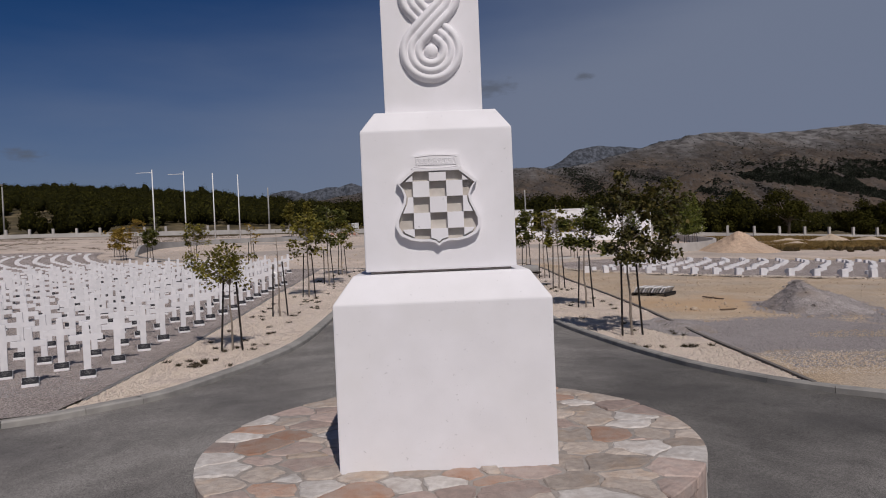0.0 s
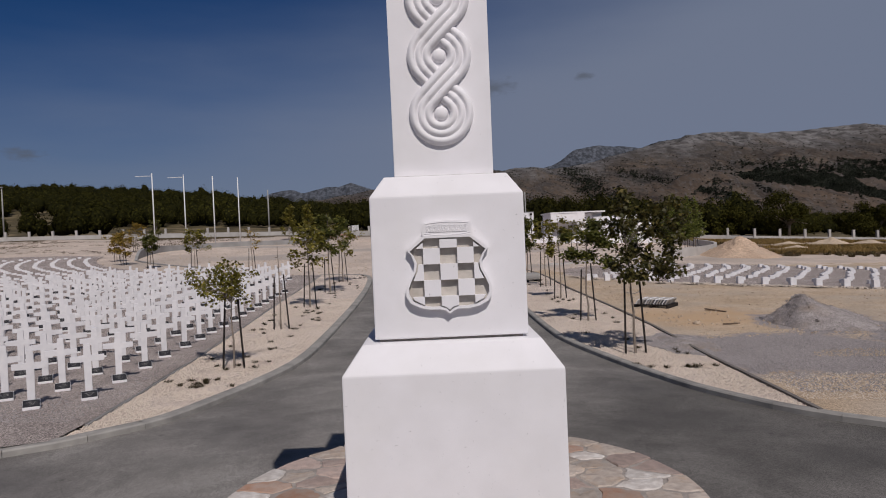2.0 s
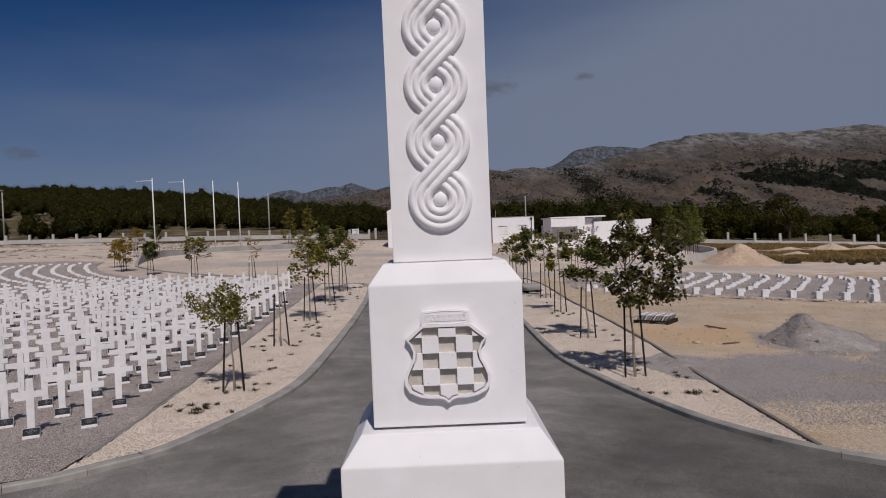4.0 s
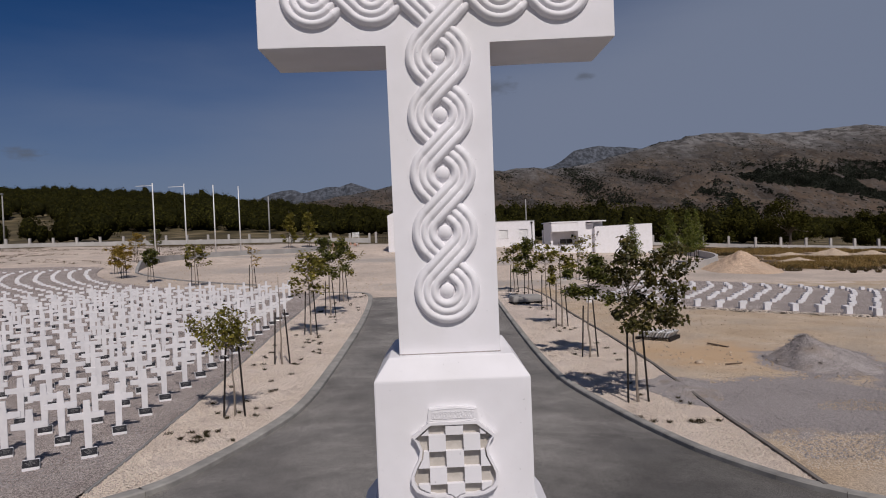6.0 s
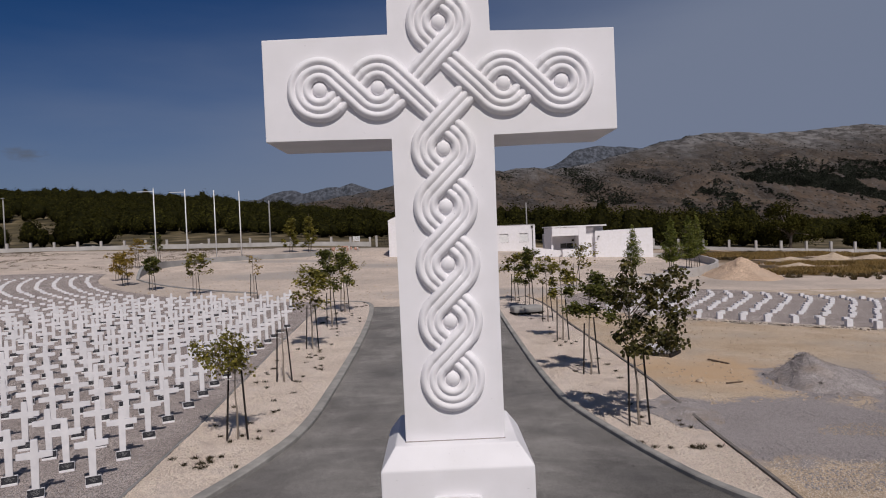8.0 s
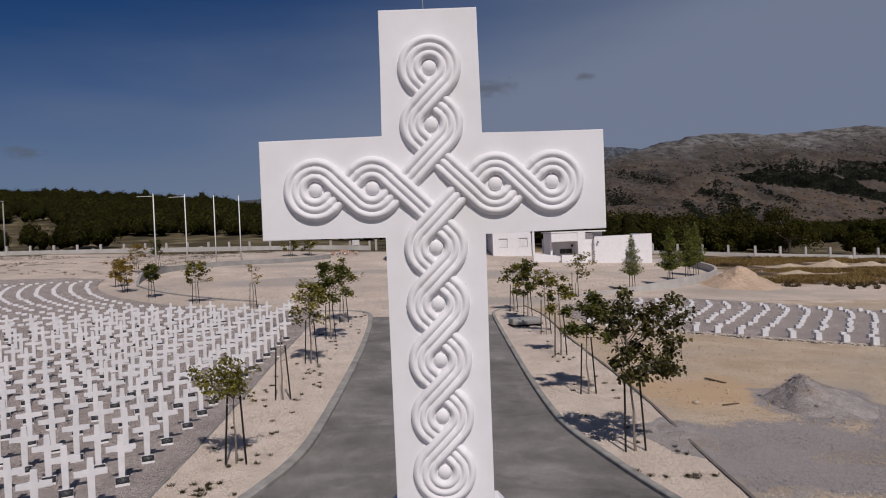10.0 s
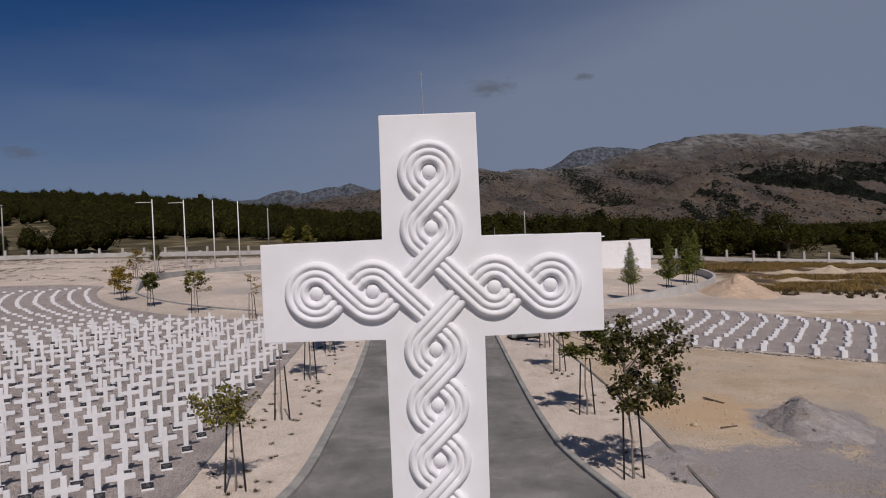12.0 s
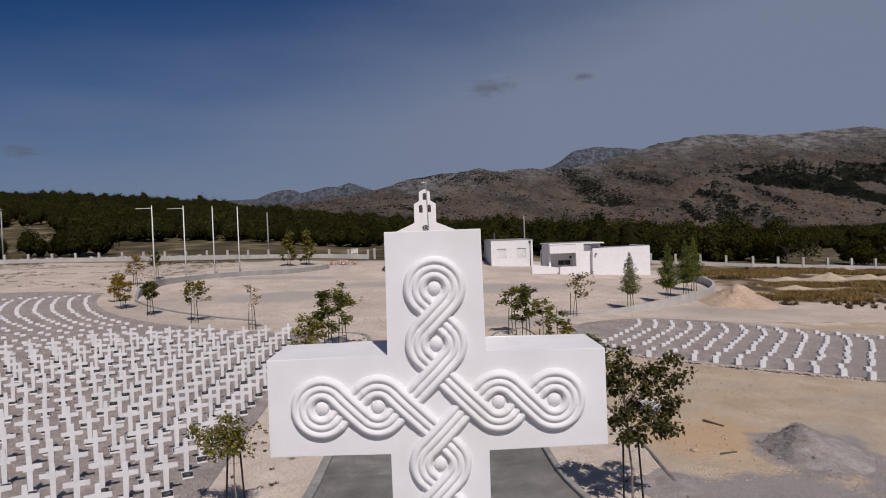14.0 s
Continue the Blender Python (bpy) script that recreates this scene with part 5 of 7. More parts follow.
young_tree("small staked tree with a round dark green crown", -26.1, 58.6, 3.2, 1.6, 0.75, 1300, 0.2, 34, G_, ROUND, limbs=12)
young_tree("staked tree with thin yellow-green leaves", -20.5, 54.0, 3.9, 1.8, 1.0, 750, 0.2, 35, O_, ROUND)
young_tree("nearly bare staked sapling", -14.6, 49.9, 4.0, 1.8, 0.6, 130, 0.18, 36, Y_, ROUND, limbs=9)
young_tree("thin yellowing tree by the plaza wall", -38.4, 84.5, 4.0, 1.6, 1.0, 500, 0.22, 37, Y_, ROUND)
young_tree("small dark green tree by the flagpoles", -38.2, 91.0, 4.2, 1.9, 0.9, 700, 0.24, 38, G_, ROUND)
young_tree("tall slender green tree beside the plaza wall", -23.8, 109.2, 6.6, 0.9, 1.25, 1500, 0.3, 39, O_, ROUND, cone=0.65, limbs=22)
young_tree("tall slender green tree beside the plaza wall", -21.0, 111.0, 6.9, 0.9, 1.25, 1500, 0.3, 40, O_, ROUND, cone=0.65, limbs=22)
young_tree("wind-bent staked tree with feathery thin leaves", 11.7, 53.9, 4.0, 1.7, 1.0, 420, 0.2, 41, O_, ROUND, lean=0.9)
young_tree("staked tree with a pointed green crown", 17.8, 58.2, 5.3, 1.5, 1.25, 2700, 0.14, 42, M_LEAF_FRESH, ROUND, cone=0.95, limbs=30)
young_tree("tall staked green tree inside the curved wall", 22.7, 62.4, 6.0, 1.6, 1.45, 3300, 0.17, 43, M_LEAF_FRESH, ROUND, cone=0.8, limbs=32)
young_tree("tall staked green tree inside the curved wall", 26.2, 67.3, 6.2, 1.6, 1.5, 3300, 0.17, 44, M_LEAF_FRESH, ROUND, cone=0.8, limbs=32)
young_tree("tall staked green tree inside the curved wall", 29.4, 73.6, 6.2, 1.6, 1.5, 3300, 0.17, 45, M_LEAF_FRESH, ROUND, cone=0.8, limbs=32)


def old_tree(name, label, x, y, height, spread, seed):
    rnd, rs = random.Random(seed), np.random.RandomState(seed)
    top = thing(name, label, "tree", at=pose(x, y, land(x, y)))
    bm = bmesh.new()
    rod(bm, (0, 0, -0.3), (0.2, 0, height * 0.35), 0.28, 0.2, 9)
    lumps = []
    for i in range(19):
        a, f = rnd.uniform(0, 6.3), rnd.uniform(0.16, 0.85)
        w = spread * rnd.uniform(0.3, 0.8) * (1.15 - 0.6 * f)
        e = Vector((w * math.cos(a), w * math.sin(a), height * f))
        rod(bm, (0.2, 0, height * rnd.uniform(0.2, 0.35)), e, 0.12, 0.03, 6)
        lumps.append((*e, spread * rnd.uniform(0.3, 0.5)))
    part("trunk", bm, M_BARK, top, smooth=True)
    lumps = np.array(lumps)
    n = 7600
    pick = rs.randint(0, len(lumps), n)
    d = rs.normal(0, 1, (n, 3))
    d /= np.linalg.norm(d, axis=1)[:, None]
    c = lumps[pick, :3] + d * (lumps[pick, 3] * rs.uniform(0.4, 1.05, n))[:, None] * np.array([1, 1, 0.75])
    quads("crown", facing_quads(rs, c, d, 0.4, 0.6), M_FOREST, top)
    return top


old_tree("oak_tree", "broad dark green oak beyond the boundary fence", 64.4, 121.5, 8.8, 5.4, 61)
old_tree("oak_tree", "dark green oak beyond the boundary fence", 76.8, 122.5, 7.0, 3.6, 62)
old_tree("oak_tree", "dark green oak beyond the boundary fence", 54.0, 124.5, 6.4, 3.6, 63)
old_tree("oak_tree", "dark green oak beyond the boundary fence", 80.5, 121.0, 6.8, 3.6, 64)


def woods():
    """Low oak scrub on the hill to the north-west and in a belt behind the buildings."""
    rs = np.random.RandomState(71)
    trees = []
    tries = 0
    while len(trees) < 2500 and tries < 60000:
        tries += 1
        az = rs.uniform(-0.74, 0.66)
        y = 122 + 300 * rs.uniform(0, 1) ** 0.9
        x = az * (y + 5.5)
        first = blend(((-0.78, 240), (-0.58, 232), (-0.54, 214), (-0.5, 200), (-0.46, 192), (-0.38, 188), (-0.25, 188), (-0.15, 172), (0.02, 160), (0.1, 134), (0.17, 124), (0.46, 122), (0.5, 160), (0.535, 218), (0.66, 222)), az)
        clump = noise.noise((x * 0.03, y * 0.03, 0.5))
        if y < first + (14 if az < 0.1 else 5) * clump:
            continue
        if az > 0.1 and y > 250:
            continue
        h = rs.uniform(4.2, 6.8)
        w = rs.uniform(1.7, 3.3)
        if az > 0.05:
            h *= 1.12
        if az > 0.46:
            h *= 0.62
        if rs.uniform(0, 1) < 0.1:
            h, w = h * 1.3, w * 1.15
        trees.append((x, y, land(x, y), h, w))
    for _ in range(300):
        az, y = rs.uniform(0.1, 0.46), rs.uniform(290, 420)
        trees.append((az * (y + 5.5), y, land(az * (y + 5.5), y), rs.uniform(4.5, 6.5), rs.uniform(3.2, 5.0)))
    for _ in range(150):
        az, y = rs.uniform(0.43, 0.69), rs.uniform(255, 335)
        trees.append((az * (y + 5.5), y, land(az * (y + 5.5), y), rs.uniform(5.5, 8.0), rs.uniform(3.4, 4.8)))
    # thickets in the meadow behind the fence
    for x, y, h, w in ((-73.5, 140, 7.0, 4.2), (-70, 141, 7.2, 3.6), (-76, 139, 6.0, 2.6), (-82.5, 138, 6.0, 2.4), (-79.5, 137, 4.6, 1.4), (-86, 134, 4.6, 1.6), (-77, 148, 4.5, 3), (-72, 136, 5.6, 2.4),
                       (-93, 136, 5.2, 2.6), (-90, 139, 4.6, 2.6), (-84, 150, 3.2, 2.0), (-88, 186, 4.2, 2.2)):
        trees.append((x, y, land(x, y), h, w))
    t = np.array(trees)
    n = len(t) * 260
    share = t[:, 4] * (t[:, 3] + t[:, 4]) * np.minimum(1.6, 230.0 / t[:, 1])
    idx = np.sort(rs.choice(len(t), n, p=share / share.sum()))

    def crown_points(d, who, rad):
        turn = np.arctan2(d[:, 1], d[:, 0])
        lump = 1 + 0.2 * np.sin(3 * turn + who * 1.7) * np.cos(2.3 * d[:, 2] + who) + 0.12 * np.sin(5 * turn + who * 2.9 + 4 * d[:, 2])
        return np.stack([t[who, 0] + d[:, 0] * t[who, 4] * rad * lump, t[who, 1] + d[:, 1] * t[who, 4] * rad * lump, t[who, 2] + t[who, 3] * (0.46 + 0.54 * d[:, 2] * rad * lump)], 1)
    d = rs.normal(0, 1, (n, 3))
    d /= np.linalg.norm(d, axis=1)[:, None]
    d[:, 2] = np.abs(d[:, 2]) * 1.5 - 0.6
    d /= np.linalg.norm(d, axis=1)[:, None]
    leaves = facing_quads(rs, crown_points(d, idx, rs.uniform(0.78, 1.0, n)), d, 0.5, 0.4)
    bm = bmesh.new()
    bmesh.ops.create_icosphere(bm, subdivisions=2, radius=1.0)
    bm.verts.index_update()
    ball = np.array([v.co[:] for v in bm.verts])
    tris = np.array([[v.index for v in f.verts] for f in bm.faces])
    bm.free()
    # a solid core in each crown, coloured dark as its shaded inside
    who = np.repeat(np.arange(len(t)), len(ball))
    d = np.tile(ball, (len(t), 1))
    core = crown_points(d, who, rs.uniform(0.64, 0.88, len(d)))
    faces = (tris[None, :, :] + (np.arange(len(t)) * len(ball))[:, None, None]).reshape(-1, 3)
    me = bpy.data.meshes.new("woods")
    me.vertices.add(len(core) + 4 * n)
    me.vertices.foreach_set("co", np.concatenate([core, leaves.reshape(-1, 3)]).astype(np.float32).ravel())
    me.loops.add(3 * len(faces) + 4 * n)
    me.loops.foreach_set("vertex_index", np.concatenate([faces.ravel(), len(core) + np.arange(4 * n)]).astype(np.int32))
    me.polygons.add(len(faces) + n)
    me.polygons.foreach_set("loop_start", np.concatenate([3 * np.arange(len(faces)), 3 * len(faces) + 4 * np.arange(n)]).astype(np.int32))
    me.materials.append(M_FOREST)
    me.materials.append(M_CROWN_SHADE)
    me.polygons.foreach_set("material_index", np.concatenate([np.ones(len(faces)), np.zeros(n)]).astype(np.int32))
    me.update(calc_edges=True)
    me.validate()
    tagged(new("woods", me), "dense dark green oak scrub on the hill and behind the fence", "woods", kind="stuff")


woods()


# ---- mountains ----
SKYLINE = ((-1.1, 0.05), (-0.456, 0.052), (-0.336, 0.058), (-0.28, 0.059), (-0.248, 0.0604), (-0.231, 0.0669), (-0.215, 0.0711), (-0.199, 0.0713), (-0.187, 0.0652), (-0.167, 0.07), (-0.151, 0.0741),
           (-0.135, 0.0711), (-0.118, 0.0777), (-0.102, 0.0722), (-0.084, 0.0660), (-0.06, 0.0713), (-0.035, 0.0777), (-0.011, 0.0808), (0.013, 0.0856), (0.054, 0.089), (0.07, 0.0924), (0.086, 0.0878),
           (0.102, 0.0841), (0.143, 0.0899), (0.159, 0.0872), (0.171, 0.0905), (0.183, 0.0973), (0.196, 0.1065), (0.204, 0.1119), (0.22, 0.1153), (0.241, 0.117), (0.261, 0.1147), (0.293, 0.1112),
           (0.301, 0.1101), (0.326, 0.1173), (0.355, 0.1211), (0.367, 0.1264), (0.395, 0.1294), (0.452, 0.1298), (0.477, 0.1266), (0.518, 0.1268), (0.559, 0.1294), (0.599, 0.1312), (0.624, 0.1328),
           (0.655, 0.1285), (0.75, 0.12), (1.1, 0.09))


def slope_point(near, far, level, skyline, rough, seed, az, f):
    """A point on a mountainside; az: sideways share of the distance; f: 0 at the foot, 0.86 at the crest, 1 behind it."""
    d = near + (far - near) * min(1.0, f / 0.86) + (900 * (f - 0.86) / 0.14 if f > 0.86 else 0)
    x, y = az * d, d
    peak = blend(skyline, az) * (far + 5.3) + 5.5 - level
    k = min(1.0, f / 0.86)
    rise = peak * (0.32 * smooth(0, 0.35, k) * k + 0.68 * k ** 1.9)
    n1 = noise.fractal((x * 0.0016, y * 0.0016, seed), 1.0, 2.1, 6)
    # spurs that run down towards the east
    n2 = noise.ridged_multi_fractal(((x + 0.9 * y) * 0.0014, (y - 0.5 * x) * 0.0006, seed + 4), 0.9, 2.1, 6, 1.0, 2.0)
    fade = math.sin(math.pi * min(1.0, k)) ** 0.7
    z = level + rise + fade * rough * peak * (0.5 * n1 + 0.42 * (n2 - 1.0)) + 5 * noise.fractal((x * 0.012, y * 0.012, seed), 0.8, 2.0, 4) * smooth(0, 0.3, k)
    if f > 0.86:
        z -= (f - 0.86) / 0.14 * 120
    return x, y, z


def mountains(name, near, far, az0, az1, cols, level, label, skyline, rough, seed, material, rows=110):
    verts = [slope_point(near, far, level, skyline, rough, seed, az0 + (az1 - az0) * i / cols, j / rows) for j in range(rows + 1) for i in range(cols + 1)]
    w = cols + 1
    faces = [(j * w + i, j * w + i + 1, (j + 1) * w + i + 1, (j + 1) * w + i) for j in range(rows) for i in range(cols)]
    return tagged(mesh_object(name, verts, faces, material, smooth=True), label, "mountains", kind="structure")


def mountain_material(name, dry, scrub, rock, scrub_share, crest, near=True):
    m = bpy.data.materials.new(name)
    m.use_nodes = True
    n, l = m.node_tree.nodes, m.node_tree.links
    bsdf = n["Principled BSDF"]
    bsdf.inputs["Roughness"].default_value = 0.95
    bsdf.inputs["Specular IOR Level"].default_value = 0.1
    geo = n.new("ShaderNodeNewGeometry")
    mp = n.new("ShaderNodeMapping")
    mp.inputs["Scale"].default_value = (1.0, 0.12, 1.0)
    l.new(geo.outputs["Position"], mp.inputs["Vector"])

    lay = n.new("ShaderNodeMapping")
    lay.inputs["Scale"].default_value = (0.55, 0.07, 1.5)
    l.new(geo.outputs["Position"], lay.inputs["Vector"])

    turned = n.new("ShaderNodeVectorRotate")
    turned.rotation_type = "Y_AXIS"
    turned.inputs["Angle"].default_value = radians(-21)
    l.new(geo.outputs["Position"], turned.inputs["Vector"])
    spur = n.new("ShaderNodeMapping")
    spur.inputs["Scale"].default_value = (0.3, 0.03, 1.5)
    l.new(turned.outputs["Vector"], spur.inputs["Vector"])

    def noise_of(scale, lo, hi, detail=8.0, most=1.0, way=None):
        t = n.new("ShaderNodeTexNoise")
        t.inputs["Scale"].default_value, t.inputs["Detail"].default_value = scale, detail
        t.inputs["Roughness"].default_value = 0.62
        l.new((way or mp).outputs["Vector"], t.inputs["Vector"])
        r = n.new("ShaderNodeMapRange")
        r.inputs["To Max"].default_value = most
        r.inputs["From Min"].default_value, r.inputs["From Max"].default_value = lo, hi
        l.new(t.outputs["Fac"], r.inputs["Value"])
        return r.outputs["Result"]

    def mixed(f, a, b):
        k = n.new("ShaderNodeMix")
        k.data_type = "RGBA"
        l.new(f, k.inputs["Factor"])
        for s, v in (("A", a), ("B", b)):
            if isinstance(v, tuple):
                k.inputs[s].default_value = (*v, 1)
            else:
                l.new(v, k.inputs[s])
        return k.outputs["Result"]
    c = mixed(noise_of(0.01, 0.4, 0.62), dry, tuple(0.7 * v for v in dry))
    # browner grass towards the foot
    foot_sep = n.new("ShaderNodeSeparateXYZ")
    l.new(geo.outputs["Position"], foot_sep.inputs["Vector"])
    foot = n.new("ShaderNodeMapRange")
    foot.inputs["From Min"].default_value, foot.inputs["From Max"].default_value = 250.0, 50.0
    foot.inputs["To Max"].default_value = 0.8
    l.new(foot_sep.outputs["Z"], foot.inputs["Value"])
    c = mixed(foot.outputs["Result"], c, mixed(noise_of(0.02, 0.35, 0.65), (1.7 * dry[0], 1.46 * dry[1], 1.26 * dry[2]), (1.15 * dry[0], 0.95 * dry[1], 0.8 * dry[2])))
    if near:
        # relief shading put into the colour: dark gully streaks, then lighter spurs
        c = mixed(noise_of(0.014, 0.5, 0.57, 7.0, 0.7, spur), c, (0.5 * dry[0], 0.52 * dry[1], 0.56 * dry[2]))
        c = mixed(noise_of(0.021, 0.53, 0.62, 9.0, 0.8, spur), c, (1.5 * dry[0], 1.36 * dry[1], 1.2 * dry[2]))
    c = mixed(noise_of(0.035, 0.5, 0.68, 6.0, 0.6, lay if near else mp), c, (0.62 * dry[0], 0.62 * dry[1], 0.66 * dry[2]))
    c = mixed(noise_of(0.035, 0.45, 0.62, 9.0, 0.4), c, tuple(0.42 * v for v in rock))
    c = mixed(noise_of(0.12, 0.52, 0.68, 8.0, 0.5), c, tuple(0.85 * v for v in rock))
    c = mixed(noise_of(0.012, 0.70 - scrub_share, 0.80 - scrub_share, 12.0), c, scrub)
    # bare limestone near the crest
    sep = n.new("ShaderNodeSeparateXYZ")
    l.new(geo.outputs["Position"], sep.inputs["Vector"])
    wob = n.new("ShaderNodeMath")
    wob.operation = "MULTIPLY_ADD"
    wob.inputs[1].default_value = 120.0
    l.new(noise_of(0.006, 0.3, 0.7), wob.inputs[0])
    if near:
        # the rock comes lower where the ridge does, towards the west
        west = n.new("ShaderNodeMapRange")
        west.inputs["From Min"].default_value, west.inputs["From Max"].default_value = 1000.0, 0.0
        west.inputs["To Max"].default_value = 95.0
        l.new(sep.outputs["X"], west.inputs["Value"])
        lift = n.new("ShaderNodeMath")
        l.new(sep.outputs["Z"], lift.inputs[0])
        l.new(west.outputs["Result"], lift.inputs[1])
        l.new(lift.outputs[0], wob.inputs[2])
    else:
        l.new(sep.outputs["Z"], wob.inputs[2])
    high = n.new("ShaderNodeMapRange")
    high.inputs["From Min"].default_value, high.inputs["From Max"].default_value = crest[0], crest[1]
    high.inputs["To Max"].default_value = 0.75
    l.new(wob.outputs[0], high.inputs["Value"])
    c = mixed(high.outputs["Result"], c, mixed(noise_of(0.05, 0.42, 0.6, 10.0, 1.0, lay if near else mp), tuple(0.5 * v for v in rock), tuple(1.5 * v for v in rock)))
    c = mixed(noise_of(0.16, 0.60, 0.68, 3.0, 0.6), c, scrub)
    c = mixed(noise_of(0.2, 0.64, 0.72, 3.0, 0.6), c, tuple(1.15 * v for v in rock))
    bt = n.new("ShaderNodeTexNoise")
    bt.inputs["Scale"].default_value, bt.inputs["Detail"].default_value = 0.008, 7.0
    l.new(mp.outputs["Vector"], bt.inputs["Vector"])
    bn = n.new("ShaderNodeBump")
    bn.inputs["Strength"].default_value, bn.inputs["Distance"].default_value = 1.0, 45.0
    l.new(bt.outputs["Fac"], bn.inputs["Height"])
    l.new(bn.outputs["Normal"], bsdf.inputs["Normal"])
    l.new(c, bsdf.inputs["Base Color"])
    return m


M_HILLS = mountain_material("scrubby_karst_slope", (0.075, 0.063, 0.054), (0.026, 0.027, 0.024), (0.145, 0.141, 0.143), 0.10, (290, 380))
# blue-grey cast of distance haze is mixed into these rock and scrub colours
M_FARHILLS = mountain_material("haze_tinted_karst_ridge", (0.066, 0.066, 0.073), (0.028, 0.034, 0.042), (0.085, 0.095, 0.115), 0.18, (180, 330), False)
EAST_LINE = [(-0.5, 0.028), (-0.25, 0.045), (-0.15, 0.056), (-0.11, 0.061)] + [(a, e) for a, e in SKYLINE if -0.09 < a < 0.16] + [(0.175, 0.0855), (0.191, 0.0865), (0.216, 0.0897), (0.24, 0.0945),
             (0.265, 0.1009), (0.281, 0.1044)] + [(a, e) for a, e in SKYLINE if a > 0.3]
EAST = (1250, 2700, -6, EAST_LINE, 0.5, 2.3)
mountains("mountains_east", 1250, 2700, -0.5, 0.95, 460, -6, "scrub-covered karst mountains with bare rocky tops", EAST_LINE, 0.5, 2.3, M_HILLS)
NORTH_LINE = [(a, e - (0.006 if -0.07 < a < 0.15 else 0.0)) for a, e in SKYLINE if a < 0.3] + [(0.34, 0.10), (0.45, 0.06)]
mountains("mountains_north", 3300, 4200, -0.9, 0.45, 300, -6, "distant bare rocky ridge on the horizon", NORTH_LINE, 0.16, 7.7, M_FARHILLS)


def mountain_scrub():
    """Single bushes all over the slope, closing to thickets in the gullies and on the eastern shoulder."""
    rs, rnd = np.random.RandomState(73), random.Random(73)
    # thickets as start, end, half width and count: sideways share, and share of the height seen from the plain
    bands = ((0.414, 0.0732, 0.471, 0.0614, 0.003, 1300), (0.471, 0.0663, 0.548, 0.053, 0.0075, 9000), (0.54, 0.0563, 0.663, 0.0502, 0.011, 15000), (0.56, 0.045, 0.663, 0.037, 0.0065, 6500), (0.503, 0.0408, 0.58, 0.0218, 0.0025, 900),
             (0.58, 0.0218, 0.66, 0.0111, 0.002, 500), (0.272, 0.0774, 0.353, 0.0576, 0.0025, 900), (0.353, 0.0559, 0.425, 0.0355, 0.0025, 1000), (0.425, 0.0355, 0.47, 0.0128, 0.004, 1300),
             (0.373, 0.0568, 0.406, 0.0718, 0.0045, 900), (0.195, 0.0835, 0.227, 0.0564, 0.005, 1500), (0.223, 0.0566, 0.238, 0.0422, 0.005, 800), (0.234, 0.04, 0.278, 0.0262, 0.005, 1400),
             (0.271, 0.0411, 0.285, 0.0139, 0.004, 900), (0.324, 0.0392, 0.331, 0.0243, 0.0025, 200), (0.356, 0.0348, 0.388, 0.0101, 0.0025, 500), (0.409, 0.0175, 0.433, 0.0085, 0.004, 500),
             (0.443, 0.0835, 0.467, 0.0762, 0.002, 250), (0.5, 0.0766, 0.533, 0.0819, 0.0015, 250), (0.59, 0.0742, 0.66, 0.0777, 0.004, 900), (0.004, 0.0483, 0.02, 0.0517, 0.002, 150),
             (-0.041, 0.0418, -0.025, 0.0372, 0.002, 200), (-0.027, 0.0786, 0.021, 0.0825, 0.0015, 400), (0.029, 0.0772, 0.11, 0.0743, 0.004, 600))
    spots = []
    for a0, e0, a1, e1, w, count in bands:
        for _ in range(count):
            t = rnd.uniform(-0.08, 1.08)
            az = a0 + t * (a1 - a0) + rnd.gauss(0, 2.2 * w)
            wide = 1 + 1.6 * noise.noise((az * 55, e0 * 90, 2.0)) + 0.8 * noise.noise((az * 160, e0 * 90, 5.0))
            if rnd.random() < 0.26 - 1.3 * noise.noise((az * 70, t * 3, e0 * 70)):
                continue
            el = e0 + t * (e1 - e0) + rnd.gauss(0, 1.15 * w) * wide + 0.005 * noise.noise((az * 30, e0 * 60, 8.0))
            lo, hi = 0.02, 0.85
            for _ in range(18):
                f = 0.5 * (lo + hi)
                p = slope_point(*EAST, az, f)
                if (p[2] - 6) / (p[1] + 5.3) < el:
                    lo = f
                else:
                    hi = f
            spots.append((p[0], p[1], p[2] + rnd.uniform(-0.5, 1.5), rnd.uniform(2.0, 5.0)))
    total = len(spots) + 15000
    while len(spots) < total:
        az, f = rnd.uniform(-0.2, 0.68), rnd.uniform(0.02, 0.85)
        x, y, z = slope_point(*EAST, az, f)
        if rnd.random() > 0.25 + 0.75 * max(0.0, noise.noise((x * 0.004, z * 0.012, 9.0))):
            continue
        spots.append((x, y, z, rnd.uniform(1.2, 3.4) * (1.0 if rnd.random() < 0.9 else 1.8)))
    t = np.array(spots)
    per = 7
    idx = np.repeat(np.arange(len(t)), per)
    n = len(idx)
    d = rs.normal(0, 1, (n, 3))
    d /= np.linalg.norm(d, axis=1)[:, None]
    d[:, 2] = np.abs(d[:, 2])
    c = t[idx, :3] + d * t[idx, 3:4] * np.array([0.8, 0.8, 0.55]) * rs.uniform(0.3, 1.0, (n, 1))
    ob = quads("mountain_scrub", facing_quads(rs, c, d, 1.0, 0.5) * 1.0, M_SCRUB)
    co = np.empty(12 * n, dtype=np.float32)
    ob.data.vertices.foreach_get("co", co)
    co = co.reshape(n, 4, 3)
    co = c[:, None, :] + (co - c[:, None, :]) * t[idx, 3][:, None, None] * 0.95
    ob.data.vertices.foreach_set("co", co.astype(np.float32).ravel())
    ob.data.update()
    tagged(ob, "dark bushes and thickets on the mountain slope", "scrub", kind="stuff")


mountain_scrub()


